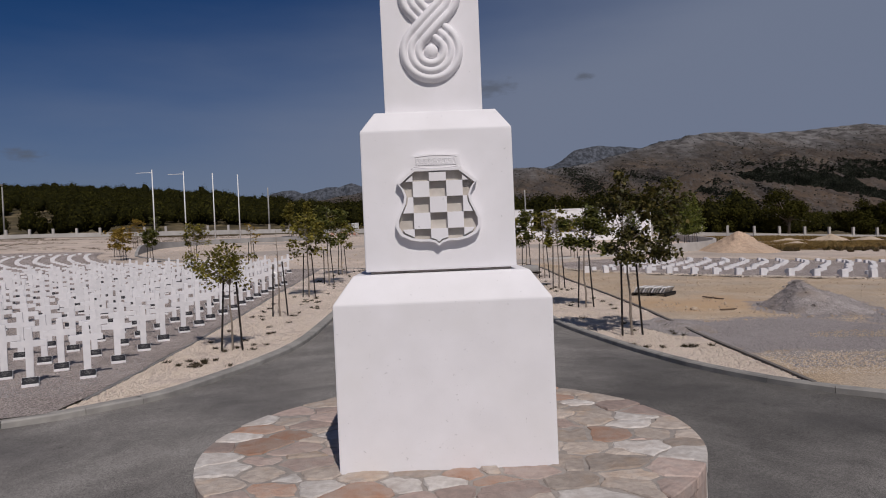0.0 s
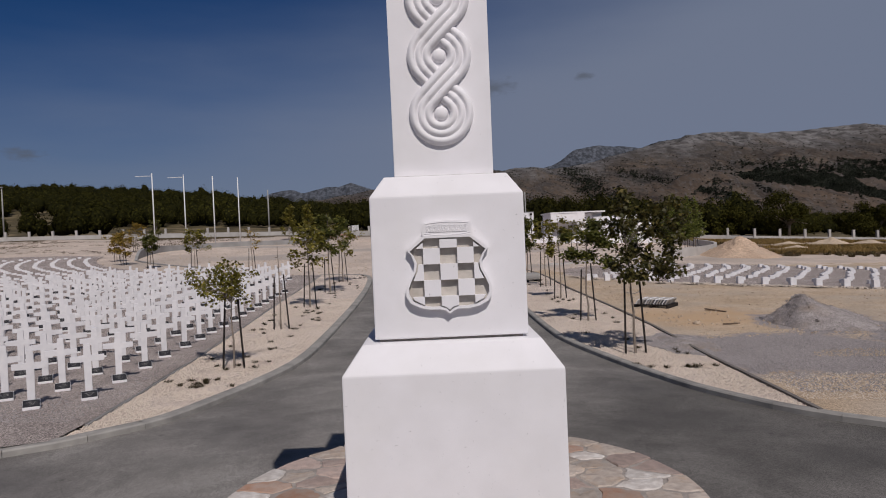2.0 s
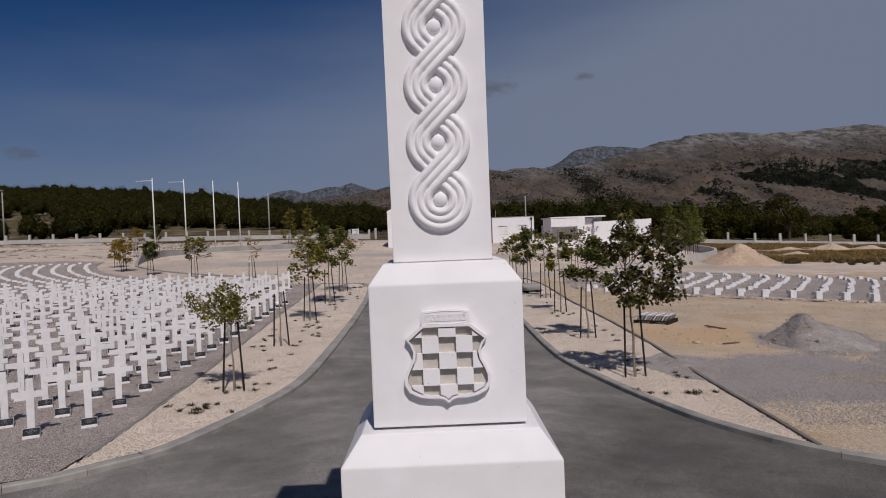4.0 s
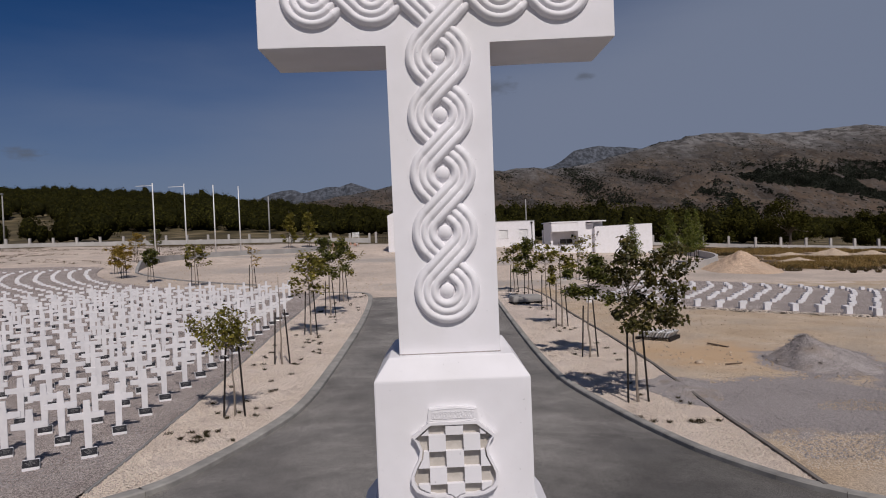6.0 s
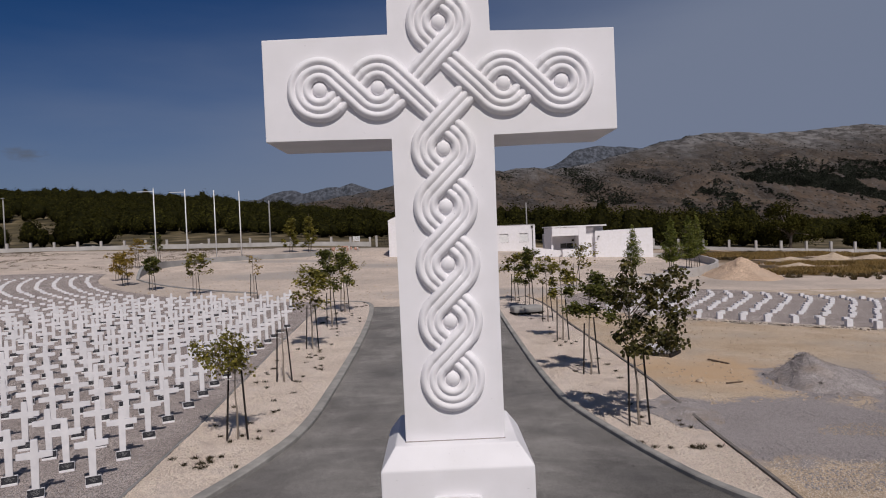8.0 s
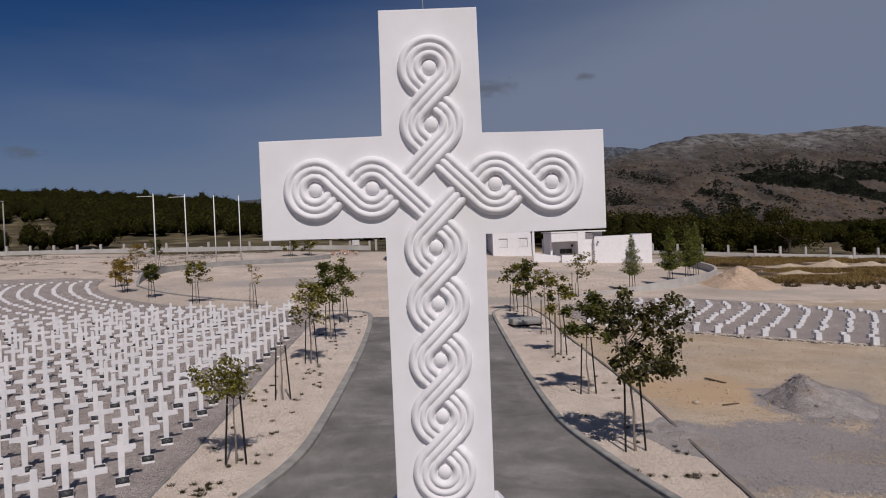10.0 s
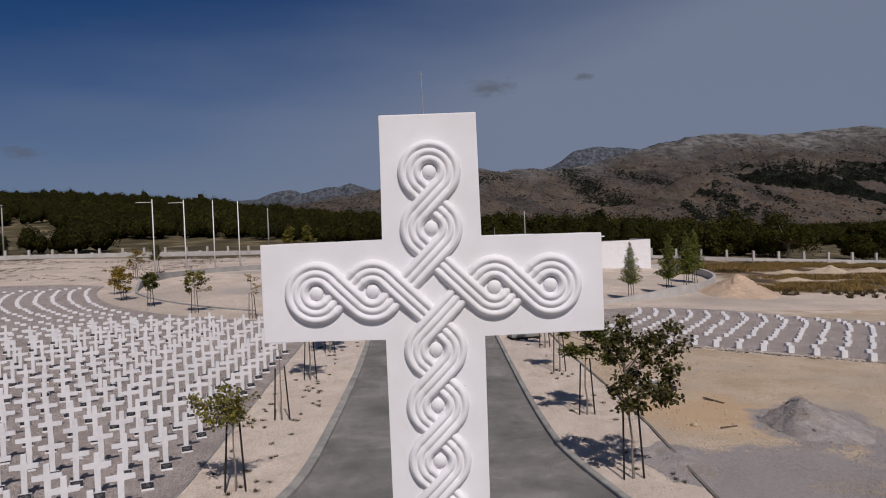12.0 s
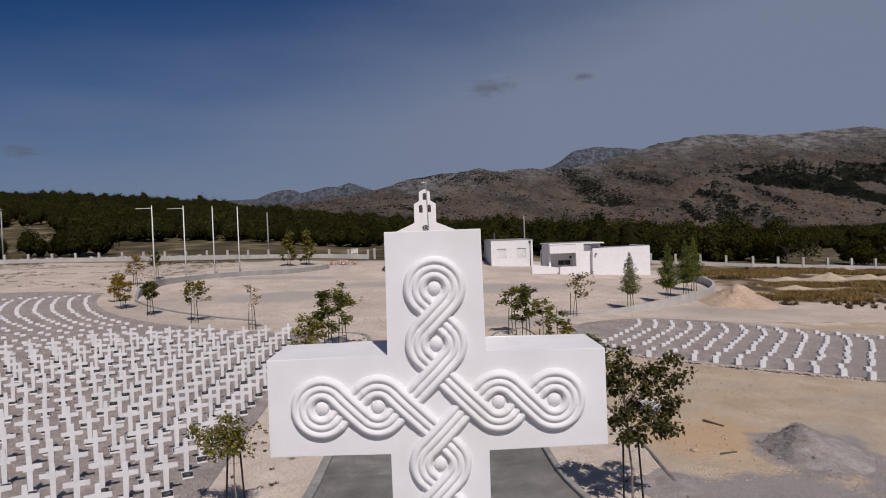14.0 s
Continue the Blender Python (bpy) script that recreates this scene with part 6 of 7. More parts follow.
# ---- plaza walls, fence, poles ----
ribbon("plaza_wall_east", ring(34.0, -74, 12, 50), 0.3, -0.2, lambda f: 0.12 + 0.75 * smooth(0.0, 0.35, f), M_CONCRETE_PALE, "curved low grey concrete wall round the plaza", "low wall")
west_start = [(-15.5, 54.3), (-20, 57.0), (-25, 61.0), (-29, 65.2), (-31.8, 69.0)]
ribbon("plaza_kerb_west", curve(west_start, 1.0), 0.18, -0.1, 0.12, M_CONCRETE, "low curved concrete kerb of the plaza", "kerb")
ribbon("plaza_wall_west", curve([(-31.85, 69.05), (-32.9, 72.0), (-34.2, 77.8), (-34.7, 84.0), (-33.0, 88.9), (-30.5, 92.3), (-26.3, 95.4), (-22.4, 97.2), (-18.6, 101.5), (-16.8, 105.5)], 1.2), 0.3, -0.2,
       lambda f: 0.12 + 0.8 * smooth(0.0, 0.12, f) - 0.25 * smooth(0.25, 0.45, f), M_CONCRETE, "curved grey concrete wall along the plaza behind the flagpoles", "low wall")


def fence(name, line, label, wall=0.85, post=1.55, pitch=4.18, change=99, later=0.0):
    top = thing(name, label, "fence", kind="structure")
    total = [0.0]
    for a, b in zip(line, line[1:]):
        total.append(total[-1] + math.dist(a, b))

    def at(s):
        for (a, b), t0, t1 in zip(zip(line, line[1:]), total, total[1:]):
            if s <= t1:
                f = (s - t0) / (t1 - t0)
                return a[0] + f * (b[0] - a[0]), a[1] + f * (b[1] - a[1])
        return line[-1]

    def along(i):
        return i * pitch if i <= change else change * pitch + (i - change) * later
    n = 0
    while along(n + 1) < total[-1]:
        n += 1
    for i in range(n + 1):
        x, y = at(along(i))
        x2, y2 = at(min(total[-1], along(i + 1)))
        g, g2 = land(x, y), land(x2, y2)
        rz = math.degrees(math.atan2(y2 - y, x2 - x)) if i < n else 0
        bm = bmesh.new()
        box(bm, -0.19, 0.19, -0.19, 0.19, -0.3, post, 0.02)
        ob = part("post", bm, M_CONCRETE_PALE, top)
        ob.matrix_basis = pose(x, y, g, 0, 0, rz)
        if i < n:
            bm = bmesh.new()
            ln = math.hypot(x2 - x, y2 - y)
            box(bm, 0.19, ln - 0.19, -0.12, 0.12, -0.4, wall)
            for v in bm.verts:
                v.co.z += (g2 - g) * v.co.x / ln
            ob = part("wall_panel", bm, M_CONCRETE_PALE, top)
            ob.matrix_basis = pose(x, y, g, 0, 0, rz)
    return top


fence("boundary_fence_west", [(-114.2, 119), (-78, 121.5), (-56, 123), (-43, 124.5), (-20, 126), (-11.5, 124.5)], "low pale concrete boundary wall with square posts", 0.8, 1.7, 4.1, 14, 3.74)
fence("boundary_fence_east", [(33.9, 117.7), (47.2, 115.5), (54.0, 112.5), (64, 112.0), (80, 112.6), (110, 114)], "low pale concrete boundary wall with square posts", 0.55, 1.8)


def flagpole(x, y, height, arm, label):
    g = land(x, y)
    top = thing("flagpole", label, "flagpole", "flagpoles by the plaza", at=pose(x, y, g))
    bm = bmesh.new()
    rod(bm, (0, 0, -0.2), (0, 0, height), 0.095, 0.06, 12)
    part("pole", bm, M_WHITEMETAL, top, smooth=True)
    bm = bmesh.new()
    box(bm, -0.25, 0.25, -0.25, 0.25, -0.05, 0.06, 0.02)
    part("foot", bm, M_CONCRETE, top)
    if arm:
        bm = bmesh.new()
        rod(bm, (0, 0, height - 0.25), (-2.15, 0, height - 0.25), 0.035, 0.03, 8)
        part("cross_arm", bm, M_WHITEMETAL, top)
    bm = bmesh.new()
    rod(bm, (0, 0, height), (0, 0, height + 0.12), 0.08, 0.05, 10)
    part("finial", bm, M_WHITEMETAL, top)
    return top


for px, py, arm in ((-37.13, 87.6, True), (-34.2, 91.0, True), (-31.5, 95.0, False), (-28.88, 98.4, False)):
    flagpole(px, py, 13.16 - land(px, py), arm, "tall white flagpole with a side arm" if arm else "tall plain white flagpole")


def lamp_post(x, y, height, lamp):
    top = thing("lamp_post", "grey concrete utility post at the boundary", "post", "posts at the boundary", at=pose(x, y, land(x, y)))
    bm = bmesh.new()
    rod(bm, (0, 0, -0.3), (0, 0, height), 0.16, 0.1, 10)
    part("post", bm, M_CONCRETE, top, smooth=True)
    if lamp:
        bm = bmesh.new()
        box(bm, -0.22, 0.22, -0.3, 0.1, height - 0.05, height + 0.12, 0.03)
        part("lamp_head", bm, M_STEEL, top)
    return top


lamp_post(-78.3, 122.6, 9.8, True)
lamp_post(-31.5, 128.0, 8.6, False)
lamp_post(17.6, 130.0, 8.0, False)


# ---- chapel and buildings ----
def arch(cx, z0, w, h, n=8):
    """The outline of a round-arched opening."""
    r = w / 2
    return [(cx - r, z0), (cx + r, z0)] + [(cx + r * math.cos(math.pi * i / n), z0 + h - r + r * math.sin(math.pi * i / n)) for i in range(n + 1)]


def chapel():
    x0, y0 = -1.15, 98.0
    g = land(x0, y0) - 0.15
    top = thing("chapel", "white chapel with a stepped bell gable and a metal cross", "chapel", at=pose(x0, y0, g))
    outline = [(-5.9, 0), (5.9, 0), (5.9, 5.75), (1.62, 7.6), (1.62, 10.35), (0.82, 10.85), (0.82, 12.15), (0.0, 12.55), (-0.82, 12.15), (-0.82, 10.85), (-1.62, 10.35), (-1.62, 7.6), (-5.9, 5.75)]
    circle = [(0.5 * math.cos(2 * math.pi * i / 20), 6.75 + 0.5 * math.sin(2 * math.pi * i / 20)) for i in range(20)]
    holes = [arch(-0.62, 9.1, 0.55, 1.15), arch(0.62, 9.1, 0.55, 1.15), arch(0, 10.95, 0.55, 1.05), circle, arch(0, 0.02, 1.6, 3.0)]
    bm = bmesh.new()
    pierced(bm, outline, holes, 0, 0.55)
    part("gable_wall", bm, M_WHITE, top)
    bm = bmesh.new()
    box(bm, -5.9, -5.5, 0.55, 13, 0, 5.6)
    part("side_wall", bm, M_WHITE, top)
    bm = bmesh.new()
    box(bm, 5.5, 5.9, 0.55, 13, 0, 5.6)
    part("side_wall", bm, M_WHITE, top)
    bm = bmesh.new()
    box(bm, -5.5, 5.5, 12.6, 13, 0, 5.6)
    part("rear_wall", bm, M_WHITE, top)
    bm = bmesh.new()
    prism(bm, [(-6.05, 5.5), (0, 7.6), (6.05, 5.5), (6.05, 5.65), (0, 7.8), (-6.05, 5.65)], 0.55, 13.2)
    part("roof", bm, M_ROOF, top)
    for cx, z in ((-0.62, 9.1), (0.62, 9.1), (0, 10.95)):
        bm = bmesh.new()
        prof = ((0.0, 0.62), (0.1, 0.6), (0.14, 0.4), (0.2, 0.22), (0.26, 0.17))
        rings = [[bm.verts.new((cx + r * math.cos(2 * math.pi * i / 12), 0.28 + r * math.sin(2 * math.pi * i / 12), z + h)) for i in range(12)] for r, h in prof[1:]]
        for a, b in zip(rings, rings[1:]):
            for i in range(12):
                bm.faces.new((a[i], a[(i + 1) % 12], b[(i + 1) % 12], b[i]))
        bm.faces.new(rings[0])
        rod(bm, (cx - 0.27, 0.28, z + 0.64), (cx + 0.27, 0.28, z + 0.64), 0.035)
        part("bell", bm, M_BRONZE, top, "small bronze bell")
    bm = bmesh.new()
    box(bm, -0.52, 0.52, 0.36, 0.4, 6.22, 7.28)
    pane = part("round_window", bm, M_GLASS, top, "round window with a carved rosette")
    bm = bmesh.new()
    for r in (0.22, 0.5):
        loop = [(r * math.cos(2 * math.pi * i / 16), 6.75 + r * math.sin(2 * math.pi * i / 16)) for i in range(17)]
        for a, b in zip(loop, loop[1:]):
            rod(bm, (a[0], 0.05, a[1]), (b[0], 0.05, b[1]), 0.06, sides=6, caps=False)
    for i in range(4):
        t = math.pi * i / 2 + 0.3
        rod(bm, (0.22 * math.cos(t), 0.08, 6.75 + 0.22 * math.sin(t)), (0.48 * math.cos(t), 0.08, 6.75 + 0.48 * math.sin(t)), 0.05, sides=6)
    part("rosette", bm, M_CONCRETE_PALE, pane)
    bm = bmesh.new()
    box(bm, -0.8, 0.8, 0.3, 0.4, 0.02, 3.0)
    part("door", bm, M_DARKWOOD, top, "dark wooden door")
    bm = bmesh.new()
    rod(bm, (0, 0.28, 12.4), (0, 0.28, 13.95), 0.045)
    rod(bm, (-0.42, 0.28, 13.5), (0.42, 0.28, 13.5), 0.04)
    part("roof_cross", bm, M_STEEL, top, "slim metal cross")
    return top


def window(parent, x0, x1, z0, z1, y, shutter=True):
    bm = bmesh.new()
    pierced(bm, [(x0 - 0.08, z0 - 0.08), (x1 + 0.08, z0 - 0.08), (x1 + 0.08, z1 + 0.08), (x0 - 0.08, z1 + 0.08)], [[(x0, z0), (x1, z0), (x1, z1), (x0, z1)]], y - 0.05, y + 0.12)
    w = part("window", bm, M_CONCRETE_PALE if shutter else M_WHITEMETAL, parent)
    bm = bmesh.new()
    if shutter:
        n = 8
        for i in range(n):
            a = z0 + (z1 - z0) * i / n
            box(bm, x0, x1, y + 0.03, y + 0.06, a + 0.006, a + (z1 - z0) / n - 0.006)
        part("roller_shutter", bm, M_WHITEMETAL, w)
    else:
        box(bm, x0, x1, y + 0.05, y + 0.07, z0, z1)
        part("pane", bm, M_GLASS, w)
    bm = bmesh.new()
    box(bm, x0 - 0.12, x1 + 0.12, y - 0.12, y + 0.02, z0 - 0.14, z0 - 0.08)
    part("sill", bm, M_CONCRETE_PALE, w)


def service_building():
    y = 110.0
    g = land(12, y) - 0.25
    top = thing("service_building", "flat-roofed white block with two shuttered windows", "building", at=pose(-0.9, y, g))
    bm = bmesh.new()
    wins = [(11.3, 12.75), (14.6, 16.05)]
    pierced(bm, [(10.3, 0), (17.2, 0), (17.2, 4.45), (10.3, 4.45)], [[(a, 1.75), (b, 1.75), (b, 3.1), (a, 3.1)] for a, b in wins], 0, 0.3)
    part("front_wall", bm, M_WHITE, top)
    for xa, xb in ((10.3, 10.6), (16.9, 17.2)):
        bm = bmesh.new()
        box(bm, xa, xb, 0.3, 16, 0, 4.45)
        part("side_wall", bm, M_WHITE, top)
    bm = bmesh.new()
    box(bm, 10.6, 16.9, 15.7, 16, 0, 4.45)
    part("rear_wall", bm, M_WHITE, top)
    bm = bmesh.new()
    box(bm, 10.25, 17.25, -0.04, 16.04, 4.452, 4.55)
    part("roof", bm, M_ROOF, top)
    for a, b in wins:
        window(top, a, b, 1.75, 3.1, 0.1)
    bm = bmesh.new()
    rod(bm, (16.75, -0.07, 0.1), (16.75, -0.07, 4.1), 0.06)
    box(bm, 16.55, 16.9, -0.16, 0, 4.0, 4.3)
    part("downpipe", bm, M_DARKWOOD, top, "dark downpipe")
    bm = bmesh.new()
    rod(bm, (10.9, 0.15, 4.4), (10.9, 0.15, 5.8), 0.04)
    part("vent_pipe", bm, M_STEEL, top)


def reception_building():
    y = 96.0
    g = 1.2
    top = thing("reception_building", "white modern single-storey building with a deep porch", "building", at=pose(0, y, g))
    bm = bmesh.new()
    pierced(bm, [(22.9, -0.4), (31.2, -0.7), (31.2, 4.15), (22.9, 4.0)], [[(27.4, 1.0), (27.75, 1.0), (27.75, 1.7), (27.4, 1.7)]], -0.6, -0.3)
    part("front_wall", bm, M_WHITE, top)
    bm = bmesh.new()
    box(bm, 30.9, 31.2, -0.3, 9, -0.7, 4.15)
    part("side_wall", bm, M_WHITE, top)
    bm = bmesh.new()
    box(bm, 21.62, 22.9, 0.35, 0.65, -0.4, 4.55)
    box(bm, 22.9, 23.2, -0.3, 0.65, -0.4, 4.0)
    part("recessed_wall", bm, M_WHITE, top)
    bm = bmesh.new()
    box(bm, 20.5, 21.62, -0.55, 8.5, -0.4, 4.7, 0.015)
    part("pier", bm, M_WHITE, top)
    bm = bmesh.new()
    box(bm, 16.7, 20.5, -0.5, 7, 3.45, 4.66, 0.015)
    part("porch_canopy", bm, M_WHITE, top)
    bm = bmesh.new()
    box(bm, 16.7, 17.0, 0.6, 7, -0.2, 3.45)
    part("porch_side_wall", bm, M_WHITE, top)
    bm = bmesh.new()
    pierced(bm, [(17.0, -0.3), (20.5, -0.3), (20.5, 3.45), (17.0, 3.45)], [[(18.3, 1.6), (20.2, 1.6), (20.2, 2.35), (18.3, 2.35)]], 2.1, 2.4)
    part("porch_rear_wall", bm, M_WHITE, top)
    for xa in (18.3, 19.25):
        bm = bmesh.new()
        box(bm, xa + 0.03, xa + 0.92, 2.2, 2.24, 1.63, 2.32)
        part("porch_window", bm, M_GLASS, top)
    bm = bmesh.new()
    box(bm, 18.1, 20.5, -0.56, -0.3, -0.5, 1.5, 0.02)
    part("parapet", bm, M_WHITE, top)
    bm = bmesh.new()
    prism(bm, [(14.2, 0.4), (18.1, -0.4), (18.1, 1.35), (14.2, 1.95)], 0.4, 0.7)
    part("ramp_wall", bm, M_WHITE, top)
    bm = bmesh.new()
    box(bm, 16.65, 24.6, -0.56, 8.6, 4.7, 4.88, 0.01)
    box(bm, 22.92, 24.45, 1.2, 8.4, 3.9, 4.7)
    roof = part("upper_roof", bm, M_WHITE, top, "thin white roof slab")
    bm = bmesh.new()
    box(bm, 16.95, 24.35, -0.3, 8.3, 4.84, 4.9)
    part("roof_deck", bm, M_CONCRETE, roof, "grey roof deck")
    bm = bmesh.new()
    box(bm, 22.9, 31.15, -0.28, 9, 3.8, 3.95)
    part("lower_roof", bm, M_ROOF, top)
    bm = bmesh.new()
    box(bm, 16.75, 31.1, 8.6, 9, -0.5, 3.8)
    part("rear_wall", bm, M_WHITE, top)
    bm = bmesh.new()
    rod(bm, (23.3, -0.62, 3.2), (23.3, -0.9, 3.25), 0.05)
    box(bm, 23.2, 23.42, -1.0, -0.8, 3.1, 3.3, 0.02)
    part("wall_lamp", bm, M_DARKWOOD, top, "small dark wall lamp")
    bm = bmesh.new()
    box(bm, 20.0, 20.3, 1.95, 2.1, 2.6, 2.95, 0.02)
    part("porch_lamp", bm, M_DARKWOOD, top, "small dark lamp")
    bm = bmesh.new()
    box(bm, 31.2, 33.2, 0.5, 1.6, -0.7, 0.35, 0.02)
    part("side_parapet", bm, M_CONCRETE_PALE, top)


chapel()
service_building()
reception_building()


# ---- heaps, pallets, clutter ----
def heap(name, label, x, y, rx, ry, h, seed, material, category, skew=0.0, lumps=1.0):
    bm = bmesh.new()
    n, rings = 64, 26
    rows = []
    for j in range(rings + 1):
        f = j / rings
        row = []
        for i in range(n):
            a = 2 * math.pi * i / n
            w = (1 + 0.22 * noise.noise((math.cos(a) * 1.6, math.sin(a) * 1.6, seed))) * (1 + skew * math.cos(a))
            px, py = rx * f * w * math.cos(a), ry * f * w * math.sin(a)
            z = h * (1 - f) ** 1.12 * (1 + 0.25 * noise.noise((px * 0.9, py * 0.9, seed + 1))) + lumps * h * (0.10 * noise.noise((px * 3, py * 3, seed + 2)) + 0.06 * noise.noise((px * 8, py * 8, seed + 2))) * min(1.0, 2 * (1 - f))
            row.append(bm.verts.new((px, py, land(x + px, y + py) - land(x, y) + z - (0.03 if f > 0.97 else 0))) if j else None)
        rows.append(row)
    tip = bm.verts.new((0, 0, h * 0.97))
    for i in range(n):
        bm.faces.new((tip, rows[1][i], rows[1][(i + 1) % n]))
    for a, b in zip(rows[1:], rows[2:]):
        for i in range(n):
            bm.faces.new((a[i], b[i], b[(i + 1) % n], a[(i + 1) % n]))
    ob = part(name, bm, material, smooth=True)
    ob.location = (x, y, land(x, y))
    return tagged(ob, label, category)


mound = heap("gravel_mound", "heap of grey gravel on the sand", 12.45, 18.6, 1.75, 2.0, 0.97, 3.0, M_HEAP, "heap", 0.38, 0.6)
heap("gravel_spill", "low spill of grey gravel over the edging strip", 7.1, 15.5, 0.85, 1.75, 0.1, 8.0, M_HEAP, "gravel", 0.2, 0.5)
heap("sand_mound", "tall heap of pinkish sand against the curved wall", 29.2, 61.8, 3.7, 5.0, 1.9, 5.0, M_SPOIL, "heap")
for hx, hy, hr, hh in ((52.8, 87.5, 3.6, 1.05), (47.0, 86.8, 3.8, 0.55), (42.0, 75.5, 2.3, 0.5), (59.5, 90.0, 3.4, 0.7), (66.0, 94.0, 3.0, 0.6)):
    heap("sand_mound", "low pale mound of spoil among dry grass", hx, hy, hr, hr * 0.6, hh, hx, M_SAND, "heap")


def pallet():
    x, y = 9.2, 24.3
    top = thing("loaded_pallet", "wooden pallet stacked with pale concrete pieces", "pallet", at=pose(x, y, land(x, y), 0, 0, -38))
    bm = bmesh.new()
    for k in range(5):
        box(bm, -0.75, 0.75, -0.6 + 0.26 * k, -0.44 + 0.26 * k, 0.11, 0.14)
    for k in range(3):
        box(bm, -0.75 + 0.7 * k, -0.65 + 0.7 * k, -0.6, 0.6, 0.0, 0.11)
    part("pallet_base", bm, M_DARKWOOD, top, "dark wooden pallet")
    rnd = random.Random(9)
    for i in range(11):
        for j in range(2):
            bm = bmesh.new()
            box(bm, -0.024, 0.024, -0.26, 0.26, 0, 0.24, 0.008)
            ob = part("concrete_piece", bm, M_CONCRETE_PALE if i % 3 else M_MARBLE, top)
            ob.matrix_basis = pose(-0.66 + 0.125 * i, -0.3 + 0.58 * j, 0.15, 0, 32, rnd.uniform(-4, 4))
    return top


def wrapped_slab():
    x, y = 5.4, 38.6
    top = thing("covered_pallet", "low stack under a dark grey sheet on cream gravel", "pallet", at=pose(x, y, land(x, y), 0, 0, 12))
    bm = bmesh.new()
    box(bm, -0.95, 0.95, -0.5, 0.5, 0.1, 0.52, 0.15)
    part("covered_load", bm, M_ROOF, top)
    bm = bmesh.new()
    for k in range(3):
        box(bm, -0.9 + 0.8 * k, -0.7 + 0.8 * k, -0.6, 0.6, -0.03, 0.1)
    part("pallet_base", bm, M_DARKWOOD, top)


pallet()
wrapped_slab()


M_OLDWOOD = paint("weathered_brown_wood", (0.09, 0.06, 0.04), (0.15, 0.11, 0.08), 12.0, 0.9, 0.4, 60)


def plank(x, y, ln, w, rz, label):
    bm = bmesh.new()
    box(bm, -ln / 2, ln / 2, -w / 2, w / 2, -0.02, 0.025, 0.006)
    ob = part("plank", bm, M_OLDWOOD)
    ob.matrix_basis = pose(x, y, land(x, y) + 0.03, 0, 2, rz)
    tagged(ob, label, "plank")


plank(10.9, 22.2, 1.0, 0.09, -62, "dark weathered board lying on the sand")
plank(10.0, 18.6, 0.7, 0.04, 18, "thin dark stick lying on the sand")


def boulder(x, y, s, seed, material, label):
    bm = bmesh.new()
    bmesh.ops.create_icosphere(bm, subdivisions=2, radius=s)
    for v in bm.verts:
        v.co *= 1 + 0.35 * noise.noise(v.co * (1.6 / s) + Vector((seed, 0, 0)))
        v.co.z *= 0.65
    ob = part("stone", bm, material)
    ob.location = (x, y, land(x, y) + 0.2 * s)
    tagged(ob, label, "stone", "loose stones")


boulder(8.95, 19.0, 0.14, 1, M_SAND, "brown loose stone on the sand")
for k, (bx, by, bs) in enumerate(((11.6, 19.6, 0.16), (12.5, 20.0, 0.13), (15.5, 17.0, 0.09), (17.5, 14.5, 0.1))):
    boulder(bx, by, bs, k + 3, M_HEAP, "grey loose stone by the gravel heap")


def rubble():
    rnd = random.Random(31)
    top = thing("brick_rubble", "small heap of broken pink bricks", "rubble", at=pose(-15.6, 112.5, land(-15.6, 112.5)))
    for i in range(46):
        a, r = rnd.uniform(0, 6.28), rnd.uniform(0, 1) ** 0.6
        bm = bmesh.new()
        s = rnd.uniform(0.12, 0.3)
        box(bm, -s, s, -s * 0.6, s * 0.6, -s * 0.5, s * 0.5)
        ob = part("brick", bm, rnd.choice((M_BRICK, M_BRICK, M_STONE_WHITE)), top)
        ob.matrix_basis = pose(3.2 * r * math.cos(a), 1.0 * r * math.sin(a), 0.12 + 0.55 * (1 - r), rnd.uniform(0, 90), rnd.uniform(0, 90), rnd.uniform(0, 180))


rubble()


def gate():
    top = thing("boundary_gate", "dark metal gate between pale concrete posts", "gate", at=pose(-9.2, 124.6, land(-9.2, 124.6)))
    for x in (-1.9, 1.9):
        bm = bmesh.new()
        box(bm, x - 0.2, x + 0.2, -0.2, 0.2, -0.3, 2.0, 0.02)
        part("post", bm, M_CONCRETE_PALE, top)
    bm = bmesh.new()
    for z in (0.25, 0.9, 1.5):
        rod(bm, (-1.7, 0, z), (1.7, 0, z), 0.04)
    part("rail", bm, M_DARKWOOD, top)
    for i in range(12):
        bm = bmesh.new()
        rod(bm, (-1.6 + 0.29 * i, 0, 0.15), (-1.6 + 0.29 * i, 0, 1.6), 0.022)
        part("bar", bm, M_DARKWOOD, top)


gate()


def slatted_panel():
    top = thing("slatted_panel", "small white slatted panel above the boundary wall", "panel", at=pose(-14.9, 125.2, land(-14.9, 125.2)))
    for x in (-0.6, 0.6):
        bm = bmesh.new()
        box(bm, x - 0.04, x + 0.04, -0.04, 0.04, -0.3, 1.85)
        part("post", bm, M_WHITEMETAL, top)
    for k in range(6):
        bm = bmesh.new()
        box(bm, -0.56, 0.56, -0.015, 0.015, 0.92 + 0.155 * k, 1.03 + 0.155 * k)
        part("slat", bm, M_WHITEMETAL, top)


slatted_panel()


